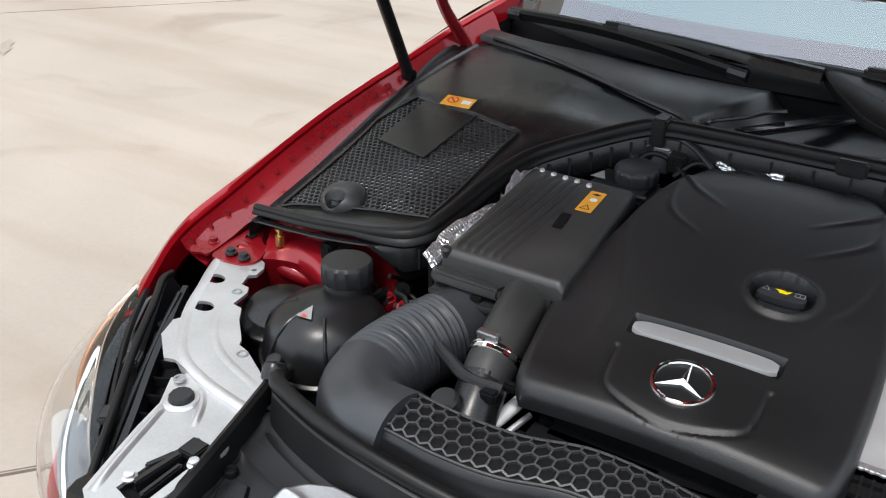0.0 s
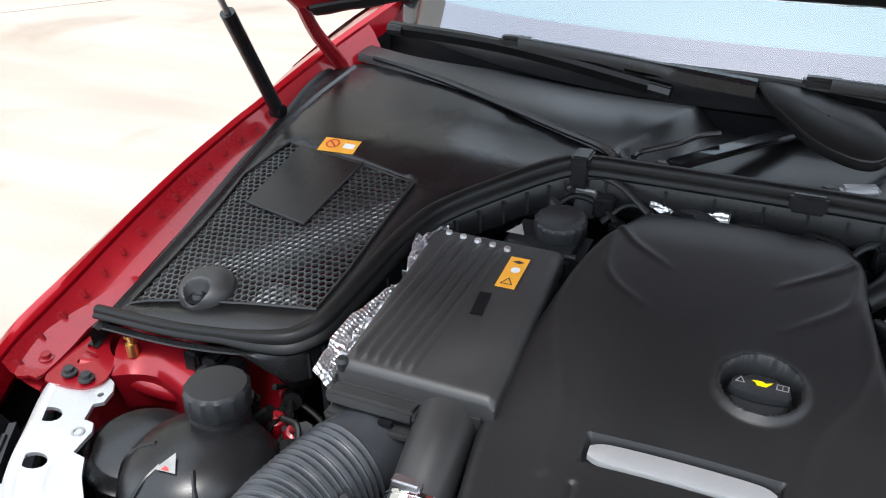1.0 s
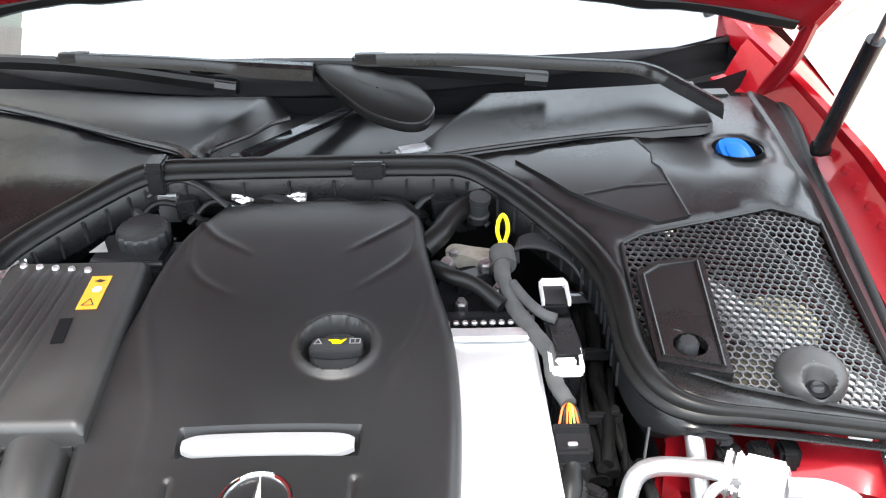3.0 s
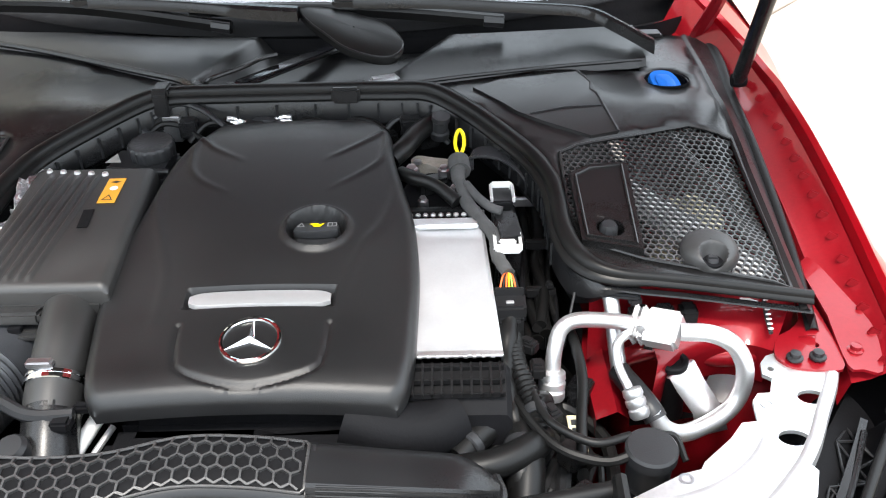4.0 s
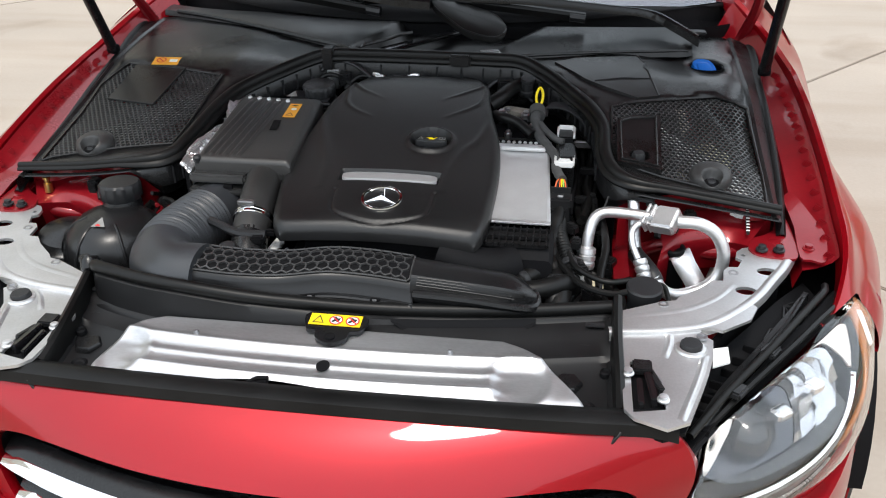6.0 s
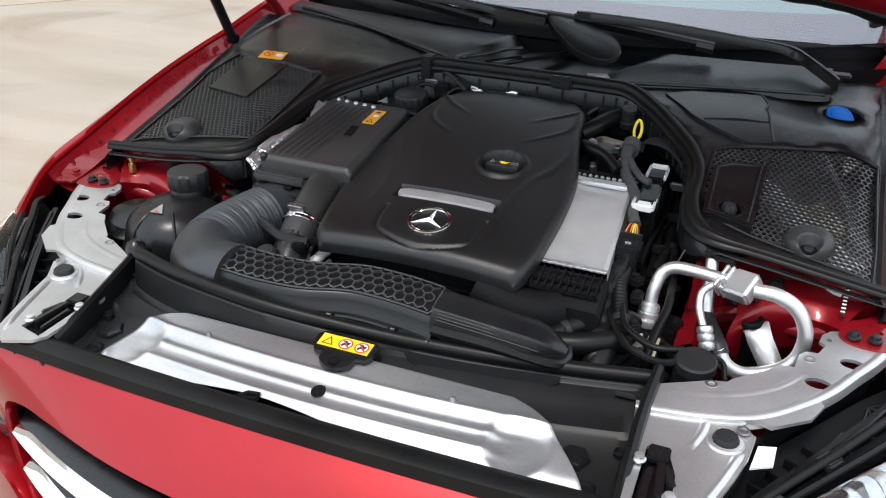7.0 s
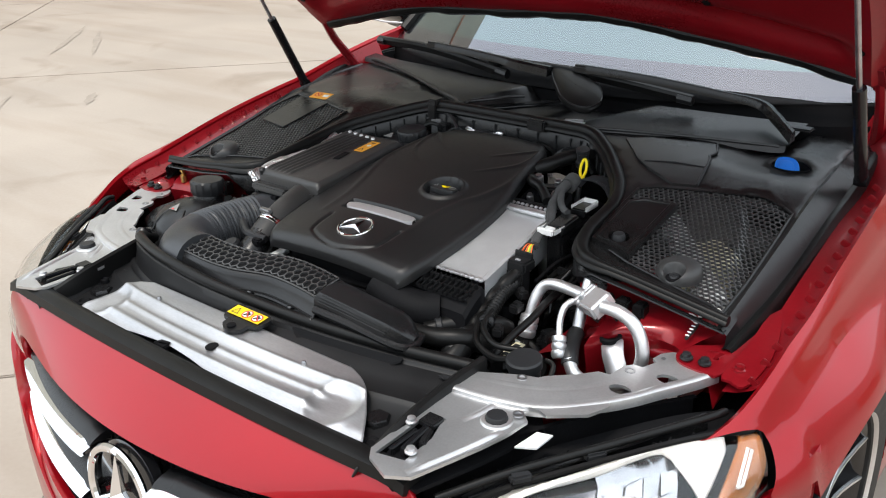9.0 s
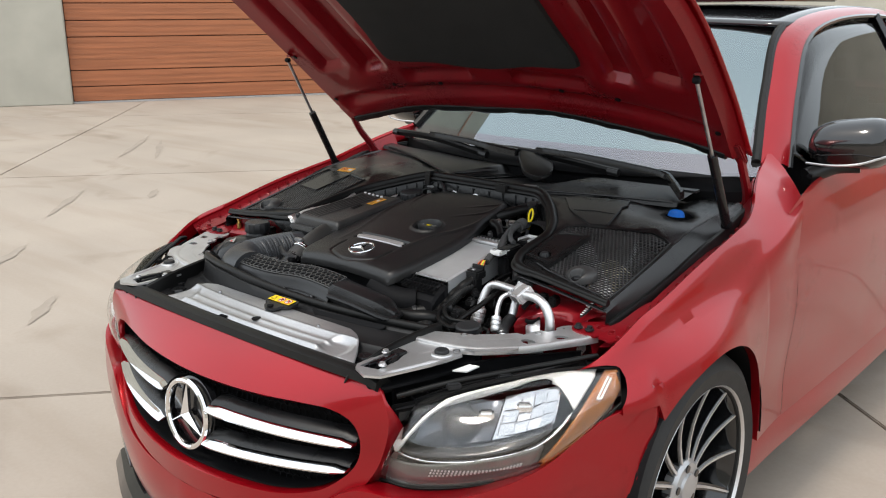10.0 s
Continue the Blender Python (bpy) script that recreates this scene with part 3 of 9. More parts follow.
for side in (-1, 1):
    for za, zb, x0, x1 in ((0.590, 0.589, 0.085, 0.452), (0.514, 0.530, 0.085, 0.438)):
        for name, mat, dz, w, dy, lab in (("louvre", CHROME, 0.0, 0.0095, 0.004, "chrome grille louvre"), ("louvre_back", PLASTIC, 0.010, 0.013, 0.020, "")):
            bm = bmesh.new()
            rows = []
            for i in range(25):
                t = i / 24
                x = x0 + (x1 - x0) * t
                z = za + (zb - za) * t + dz
                wz = w * min(1, 0.5 + 7 * (1 - t)) * min(1, 0.6 + 6 * t)
                y = nose(x, z) + dy
                rows.append([(side * x, y + 0.024, z + wz), (side * x, y + 0.012, z + wz * 0.72), (side * x, y - 0.001, z + wz * 0.1), (side * x, y - 0.008, z - wz * 0.55), (side * x, y - 0.006, z - wz), (side * x, y + 0.03, z - wz * 0.9), (side * x, y + 0.045, z)])
            made = grid(bm, rows, True)
            bm.faces.new(made[0][::-1]), bm.faces.new(made[-1])
            part(name, bm, mat, grille, lab)


def star(bm, r, deep, M):
    """A three-armed star with ridged arms, in its own plane facing +z."""
    tips = []
    for k in range(3):
        a = math.pi / 2 + k * 2 * math.pi / 3
        tips += [(r * math.cos(a), r * math.sin(a)), (0.16 * r * math.cos(a + math.pi / 3), 0.16 * r * math.sin(a + math.pi / 3))]
    top = bm.verts.new(M @ Vector((0, 0, deep)))
    rim = [bm.verts.new(M @ Vector((x, y, 0.1 * deep))) for x, y in tips]
    low = [bm.verts.new(M @ Vector((x, y, -0.4 * deep))) for x, y in tips]
    for i in range(6):
        j = (i + 1) % 6
        bm.faces.new((top, rim[i], rim[j]))
        bm.faces.new((rim[i], low[i], low[j], rim[j]))
    bm.faces.new(low[::-1])


def ring(bm, r, w, M, seg=64):
    rows = []
    for k in range(seg):
        a = 2 * math.pi * k / seg
        rows.append([M @ Vector(((r + w * math.cos(b)) * math.cos(a), (r + w * math.cos(b)) * math.sin(a), w * math.sin(b))) for b in [2 * math.pi * i / 8 for i in range(8)]])
    grid(bm, rows + [rows[0]], True)
    bmesh.ops.remove_doubles(bm, verts=bm.verts, dist=1e-6)


EMBLEM_M = Matrix.Translation((0.004, -0.446, 0.552)) @ Matrix.Rotation(radians(84), 4, "X")
bm = bmesh.new()
ring(bm, 0.0765, 0.0072, EMBLEM_M)
star(bm, 0.074, 0.016, EMBLEM_M)
part("emblem", bm, CHROME, grille, "chrome ringed three-armed emblem", sharp=20)
bm = bmesh.new()
turned(bm, [(0.0, -0.016), (0.080, -0.016), (0.080, 0.0), (0.074, 0.004)], EMBLEM_M.translation + Vector((0, 0.02, 0)), (0, -1, 0.1), 48)
part("emblem_plate", bm, GLOSS, grille)

# rubber strip on top of the nose
bm = bmesh.new()
rows = []
for i in range(49):
    x = -0.50 + 1.0 * i / 48
    y = -0.327 + 0.06 * x * x
    drop = 0.012 * max(0, (abs(x) - 0.47) / 0.045)
    rows.append([(x, y + 0.006, 0.708 - drop), (x, y - 0.018, 0.722 - drop), (x, y - 0.014, 0.737 - drop), (x, y, 0.742 - drop), (x, y + 0.016, 0.739 - drop), (x, y + 0.026, 0.728 - drop), (x, y + 0.028, 0.705 - drop)])
made = grid(bm, rows, True)
bm.faces.new(made[0][::-1]), bm.faces.new(made[-1])
part("nose_seal", bm, RUBBER, car, "black rubber seal strip")


# ---- headlights ----
LAMP_TOP = smooth_path([(0.543, -0.263, 0.676), (0.60, -0.20, 0.699), (0.69, -0.095, 0.721), (0.752, -0.012, 0.727), (0.808, 0.064, 0.720)], 6)
LAMP_LOW = smooth_path([(0.472, -0.312, 0.510), (0.57, -0.292, 0.512), (0.694, -0.220, 0.537), (0.780, -0.120, 0.577), (0.838, 0.026, 0.662)], 6)


def lamp_point(s, t, deep):
    """A place on the lens: s along, t from the lower to the upper rim, deep inwards."""
    i = min(int(s * (len(LAMP_TOP) - 1)), len(LAMP_TOP) - 2)
    f = s * (len(LAMP_TOP) - 1) - i
    a, b = LAMP_LOW[i].lerp(LAMP_LOW[i + 1], f), LAMP_TOP[i].lerp(LAMP_TOP[i + 1], f)
    out = Vector((0.62, -0.72, 0.25)).normalized()
    return a.lerp(b, t) + out * (0.070 * math.sin(math.pi * min(max(t, 0), 1)) ** 0.8 * math.sin(math.pi * (0.12 + 0.8 * min(max(s, 0), 1))) - deep)


def lamp_patch(bm, s0, s1, t0, t1, deep, ns=24, nt=10, dome=0.0):
    rows = []
    for i in range(ns + 1):
        s = s0 + (s1 - s0) * i / ns
        rows.append([lamp_point(s, t0 + (t1 - t0) * j / nt, deep - dome * math.sin(math.pi * i / ns) * math.sin(math.pi * j / nt)) for j in range(nt + 1)])
    grid(bm, rows)


def lamp_ribbon(bm, one, two, deep_one, deep_two, n=6, across=4):
    """A band between two lines drawn over the lens, each at its own depth."""
    a, b = smooth_path([(*q, 0) for q in one], n), smooth_path([(*q, 0) for q in two], n)
    rows = []
    for p, q in zip(a, b):
        rows.append([lamp_point(p.x + (q.x - p.x) * k / across, p.y + (q.y - p.y) * k / across, deep_one + (deep_two - deep_one) * k / across) for k in range(across + 1)])
    grid(bm, rows)


def headlight(flip):
    bm = bmesh.new()
    lamp_patch(bm, 0, 1, 0, 1, 0.095)
    lamp = part("headlight", bm, DARK, car, "clear headlight with white light band and amber marker", mirror=flip)
    bm = bmesh.new()
    lamp_patch(bm, 0, 1, 0, 1, 0.0)
    lens = part("lens", bm, LENS, lamp, thick=0.003, mirror=flip)
    lens.visible_shadow = False
    # white band: thin along the inner side, broad along the top, widest at the rear
    for name, mat, one, two, d1, d2, th in (
        ("light_band", WHITE, ((0.05, 0.37), (0.10, 0.66), (0.20, 0.86), (0.45, 0.93), (0.66, 0.95), (0.78, 0.95), (0.90, 0.96)), ((0.062, 0.37), (0.112, 0.645), (0.21, 0.83), (0.45, 0.87), (0.65, 0.87), (0.735, 0.72), (0.79, 0.52)), 0.020, 0.034, 0.006),
        ("light_band_edge", CHROME, ((0.775, 0.52), (0.72, 0.36), (0.62, 0.28), (0.45, 0.27), (0.25, 0.31), (0.05, 0.37)), ((0.766, 0.53), (0.714, 0.385), (0.617, 0.30), (0.45, 0.29), (0.25, 0.325), (0.05, 0.385)), 0.026, 0.034, 0.004),
        ("dark_bezel", GLOSS, ((0.08, 0.38), (0.25, 0.335), (0.45, 0.305), (0.61, 0.32), (0.70, 0.40)), ((0.12, 0.50), (0.25, 0.46), (0.45, 0.43), (0.61, 0.50), (0.70, 0.52)), 0.034, 0.060, 0.004),
        ("amber_marker", AMBER, ((0.69, 0.04), (0.75, 0.25), (0.82, 0.55), (0.885, 0.80), (0.93, 0.95)), ((0.84, 0.03), (0.955, 0.22), (0.992, 0.50), (0.995, 0.78), (0.995, 0.96)), 0.010, 0.006, 0.006),
    ):
        bm = bmesh.new()
        lamp_ribbon(bm, one, two, d1, d2)
        part(name, bm, mat, lamp, thick=th, mirror=flip)
    # low-beam bowl and ribbed high-beam reflector
    for s0, s1, t0, t1, dome in ((0.13, 0.45, 0.44, 0.80, -0.025), (0.455, 0.71, 0.44, 0.82, -0.012)):
        bm = bmesh.new()
        lamp_patch(bm, s0, s1, t0, t1, 0.055, 20, 10, dome)
        if s0 > 0.4:
            rng = random.Random(5)
            for i in range(4):
                for j in range(3):
                    a0, a1 = s0 + 0.012 + 0.058 * i, s0 + 0.012 + 0.058 * (i + 0.93)
                    b0, b1 = t0 + 0.03 + 0.115 * j, t0 + 0.03 + 0.115 * (j + 0.92)
                    d = [0.046 + rng.uniform(-0.006, 0.006) for _ in range(4)]
                    f = [bm.verts.new(lamp_point(a, b, q)) for a, b, q in ((a0, b0, d[0]), (a1, b0, d[1]), (a1, b1, d[2]), (a0, b1, d[3]))]
                    bm.faces.new(f)
        part("reflector", bm, REFLECTOR if s0 > 0.4 else BOWL, lamp, mirror=flip)
    bm = bmesh.new()
    r = 0.036
    turned(bm, [(r * 1.12, -0.03), (r * 1.12, 0.0), (r, 0.006), (r * 0.86, 0.002), (r * 0.7, 0.012), (r * 0.4, 0.020), (0.0, 0.023)], lamp_point(0.33, 0.60, 0.060), (0.55, -0.8, 0.1), 28)
    part("projector_lens", bm, GLOSS, lamp, mirror=flip)
    for s, z in ((0.40, 0.70), (0.54, 0.70)):
        bm = bmesh.new()
        box(bm, lamp_point(s, z, 0.045), (0.03, 0.022, 0.018), 0.004, Matrix.Rotation(radians(40), 4, "Z"))
        part("bulb_shield", bm, CHROME, lamp, mirror=flip)
    # lower zone: smoked strip with rows of small prisms
    bm = bmesh.new()
    lamp_patch(bm, 0.04, 0.68, 0.05, 0.27, 0.022)
    part("lower_strip", bm, SMOKE, lamp, thick=0.004, mirror=flip)
    bm = bmesh.new()
    for k in range(26):
        for j in range(3):
            box(bm, lamp_point(0.28 + 0.013 * k, 0.15 + 0.035 * j - 0.002 * k * j, 0.018), (0.004, 0.004, 0.003), 0.0008, Matrix.Rotation(radians(40), 4, "Z"))
    part("prism_strip", bm, SILVER, lamp, mirror=flip)
    bm = bmesh.new()
    bar = [lamp_point(s, t, 0.005) for s, t in ((0.885, 0.55), (0.905, 0.52), (0.955, 0.80), (0.94, 0.84), (0.885, 0.55))]
    tube(bm, bar, 0.0022, 6)
    part("marker_bar", bm, WHITE, lamp, mirror=flip)
    bm = bmesh.new()
    rim_low, rim_top = [lamp_point(i / 30, 0, 0.004) for i in range(31)], [lamp_point(i / 30, 1, 0.004) for i in range(31)]
    tube(bm, rim_low + rim_top[::-1] + [rim_low[0]], 0.005, 6)
    part("rim_seal", bm, RUBBER, lamp, mirror=flip)


for flip in (False, True):
    headlight(flip)


# ---- doors, cabin, glass, roof, tail ----
belt = along([0.88, 1.06, 1.6, 2.4, 3.2, 3.8, 4.15], [0.905, 0.945, 0.957, 0.975, 0.99, 1.0, 0.98])
REAR_Y, REAR_Z = 3.18, 0.355
for flip in (False, True):
    for name, y0, y1 in (("front_door", 0.8845, 2.08), ("rear_door", 2.086, 2.94), ("rear_fender", 2.946, 4.12)):
        bm = bmesh.new()
        rows = []
        for i in range(29):
            y = y0 + (y1 - y0) * i / 28
            d = abs(y - REAR_Y)
            zb = REAR_Z + math.sqrt(ARCH_R ** 2 - d * d) if d < ARCH_R - 0.002 else 0.33
            rows.append([(side_x(y, z), y, z) for z in [zb + (belt(y) - zb) * k / 16 for k in range(17)]])
        grid(bm, rows)
        door = part(name, bm, PAINT, car, mirror=flip)
        if "door" in name:
            bm = bmesh.new()
            yh = y1 - 0.2
            tube(bm, smooth_path([(side_x(yh, 0.86), yh - 0.11, 0.855), (side_x(yh, 0.86) + 0.03, yh - 0.08, 0.857), (side_x(yh, 0.86) + 0.03, yh + 0.08, 0.862), (side_x(yh, 0.86), yh + 0.11, 0.862)], 4), 0.012, 8)
            part("door_handle", bm, PAINT, door, mirror=flip)
    bm = bmesh.new()
    grid(bm, [[(side_x(y, 0.33) - 0.004 + dx, y, z) for dx, z in ((0, 0.335), (0.012, 0.30), (0.008, 0.235), (-0.06, 0.20))] for y in np.linspace(0.64, 2.8, 30)])
    part("sill", bm, PAINT, car, mirror=flip)
    # side glass with trim
    top_rail = smooth_path([(0.735, 1.13, 0.985), (0.665, 1.33, 1.20), (0.61, 1.56, 1.352), (0.595, 2.0, 1.405), (0.60, 2.6, 1.385), (0.64, 3.05, 1.255), (0.72, 3.35, 1.03)], 6)
    low_rail = [Vector((side_x(p.y, belt(p.y)) - 0.028, p.y + 0.01, belt(p.y) + 0.006)) for p in [Vector((0, 1.14 + (3.3 - 1.14) * i / (len(top_rail) - 1), 0)) for i in range(len(top_rail))]]
    split = 21
    for name, a, b in (("front_side_window", 1, split), ("rear_side_window", split + 1, len(top_rail) - 3)):
        bm = bmesh.new()
        grid(bm, [[l.lerp(t, k / 6) + Vector((0.012 * math.sin(math.pi * k / 6), 0, 0)) for k in range(7)] for l, t in list(zip(low_rail, top_rail))[a:b + 1]])
        part(name, bm, SIDEGLASS, car, "dark tinted side window", thick=0.004, mirror=flip)
    bm = bmesh.new()
    tube(bm, [l.lerp(t, k / 6) + Vector((0.012 * math.sin(math.pi * k / 6), 0, 0)) for l, t in list(zip(low_rail, top_rail))[split:split + 1] for k in range(7)], 0.018, 6)
    part("door_pillar", bm, GLOSS, car, mirror=flip)
    bm = bmesh.new()
    tube(bm, [p + Vector((0.006, 0, 0)) for p in low_rail], 0.008, 6)
    tube(bm, [p + Vector((0.006, 0, -0.004)) for p in top_rail], 0.008, 6)
    part("window_trim", bm, GLOSS, car, mirror=flip)
    # A pillar and roof rail, red
    bm = bmesh.new()
    inner = smooth_path([(0.684, 1.05, 1.002), (0.61, 1.26, 1.20), (0.553, 1.50, 1.372), (0.55, 2.0, 1.432), (0.555, 2.6, 1.412), (0.585, 3.08, 1.278), (0.66, 3.40, 1.04)], 6)
    rows = []
    for p, q in zip(inner, top_rail):
        rows.append([p + Vector((0, 0, -0.01)), p, p.lerp(q, 0.35) + Vector((0.004, 0, 0.008)), p.lerp(q, 0.75) + Vector((0.006, 0, 0.006)), q + Vector((0.004, 0, 0)), q + Vector((-0.01, 0, -0.012))])
    grid(bm, rows)
    part("roof_rail", bm, PAINT, car, mirror=flip)
    # black gasket between windscreen and pillar
    bm = bmesh.new()
    tube(bm, [p + Vector((-0.012, -0.004, 0.002)) for p in inner[:13]], 0.014, 8)
    part("pillar_gasket", bm, RUBBER, car, mirror=flip)
    # mirror
    bm = bmesh.new()
    rows = []
    for i in range(13):
        t = i / 12
        x = 0.752 + 0.235 * t
        r = math.sqrt(max(1 - (2 * t - 1) ** 4, 0.0)) * (0.82 + 0.18 * t)
        cy, cz = 1.23 + 0.04 * t, 1.043 + 0.018 * t
        rows.append([(x, cy + 0.065 * r * math.cos(a) - 0.03 * r * max(0, -math.cos(a)), cz + 0.080 * r * math.sin(a)) for a in [2 * math.pi * k / 20 for k in range(20)]])
    made = grid(bm, rows, True)
    mirror_body = part("door_mirror", bm, GLOSS, car, "gloss black door mirror with grey lower edge", mirror=flip)
    bm = bmesh.new()
    tube(bm, smooth_path([(0.775, 1.17, 0.955), (0.80, 1.20, 0.968), (0.84, 1.23, 0.985), (0.90, 1.245, 0.99)], 5), lambda t: 0.026 - 0.006 * t, 10)
    part("mirror_arm", bm, PLASTIC, mirror_body, mirror=flip)
    bm = bmesh.new()
    tube(bm, smooth_path([(0.775, 1.158, 0.998), (0.85, 1.143, 1.0), (0.92, 1.152, 1.01), (0.975, 1.215, 1.03)], 5), 0.0035, 6)
    part("mirror_indicator", bm, SILVER, mirror_body, mirror=flip)

# windscreen
def screen_point(s, t):
    w = 0.70 + (0.552 - 0.70) * t
    x = w * s
    y = 0.845 + 0.175 * abs(s) ** 2.4 + (0.665 - 0.14 * abs(s) ** 2.4) * t
    z = 0.952 + (1.385 - 0.952) * t + 0.03 * math.sin(math.pi * t) + 0.0 * s - 0.012 * t * s * s + 0.010 * (1 - t) * s * s
    return Vector((x, y, z))


bm = bmesh.new()
coat_foot = lambda s: 0.125 - 0.02 * s * s
grid(bm, [[screen_point(i / 32 - 1, coat_foot(i / 32 - 1) + (0.95 - coat_foot(i / 32 - 1)) * k / 28) for i in range(2, 63)] for k in range(29)])
windscreen = part("windscreen", bm, WINDSCREEN, car, "clear windscreen reflecting pale sky")
windscreen.visible_shadow = False
bm = bmesh.new()
for i0, i1, lower in ((0, 64, True), (0, 2, False), (62, 64, False)):
    rows = []
    for k in range(9):
        row = []
        for i in range(i0, i1 + 1):
            q = i / 32 - 1
            a, b = (0.01, coat_foot(q)) if lower else (coat_foot(q), 0.95)
            row.append(screen_point(q, a + (b - a) * k / 8))
        rows.append(row)
    grid(bm, rows)
grid(bm, [[screen_point(i / 32 - 1, 0.95 + 0.05 * k / 4) for i in range(65)] for k in range(5)])
bmesh.ops.remove_doubles(bm, verts=bm.verts, dist=1e-5)
band = part("uncoated_border", bm, SCREEN_BORDER, windscreen, "plain glass border outside the heat-reflecting coating")
band.visible_shadow = False
# lower strip is added to cover a bright reflection along the glass foot
bm = bmesh.new()
for rows in ([[screen_point(i / 16 - 1, t * (1 - 1.25 * (i / 16 - 1) ** 2)) + Vector((0, -0.003, 0.003)) for i in range(33)] for t in (-0.02, 0.055)], [[screen_point(i / 16 - 1, t) - Vector((0, 0, 0.006)) for i in range(33)] for t in (0.955, 1.0)]):
    grid(bm, rows)
part("screen_band", bm, DARK, car, "dark windscreen border strips, lower one added over a glint", thick=0.002)
# roof: dark glass panel, rear screen, boot
bm = bmesh.new()
grid(bm, [[Vector((along([1.50, 2.6, 3.1], [0.553, 0.556, 0.585])(y) * s, y, along([1.50, 1.7, 2.0, 2.6, 3.08], [1.380, 1.408, 1.432, 1.412, 1.278])(y) + 0.014 * (1 - s * s))) for s in np.linspace(-1, 1, 15)] for y in np.linspace(1.505, 3.08, 26)])
part("roof", bm, GLOSS, car, "black glass roof panel", thick=0.01)
bm = bmesh.new()
box(bm, (-0.02, 2.05, 1.463), (0.92, 0.55, 0.012), 0.005)
part("sunroof", bm, GLOSS, car, "raised dark glass sunroof")
bm = bmesh.new()
grid(bm, [[Vector(((0.585 + 0.075 * t) * s, 3.09 + 0.38 * t, 1.278 - 0.24 * t + 0.014 * (1 - s * s))) for s in np.linspace(-1, 1, 11)] for t in np.linspace(0, 1, 8)])
part("rear_window", bm, SIDEGLASS, car, thick=0.004)
bm = bmesh.new()
grid(bm, [[Vector((along([3.45, 3.9, 4.16, 4.19, 4.15], [0.76, 0.78, 0.74, 0.78, 0.75])(3.45) * s, y, z + 0.01 * (1 - s * s))) for s in np.linspace(-1, 1, 11)] for y, z in ((3.44, 1.035), (3.7, 1.025), (3.95, 1.005), (4.13, 0.985), (4.185, 0.90), (4.19, 0.6), (4.16, 0.3))])
part("boot_lid", bm, PAINT, car, thick=0.006)
bm = bmesh.new()
box(bm, (0, 2.4, 0.27), (1.5, 3.2, 0.1), 0.02)
box(bm, (0, 1.18, 0.84), (1.36, 0.42, 0.16), 0.05)
box(bm, (0, 0.93, 0.80), (1.36, 0.15, 0.12), 0.02)
for x in (-0.37, 0.37):
    box(bm, (x, 1.95, 0.52), (0.5, 0.5, 0.22), 0.06)
    box(bm, (x, 2.22, 0.85), (0.48, 0.14, 0.62), 0.06, Matrix.Rotation(radians(-15), 4, "X"))
    box(bm, (x, 2.33, 1.2), (0.26, 0.1, 0.16), 0.04)
box(bm, (0, 3.0, 0.7), (1.4, 0.2, 0.6), 0.06)
for x in (-0.80, 0.80):
    box(bm, (x, 2.2, 0.62), (0.02, 2.5, 0.60), 0.005)
part("interior", bm, SEAT, car, "dark dashboard and seats")


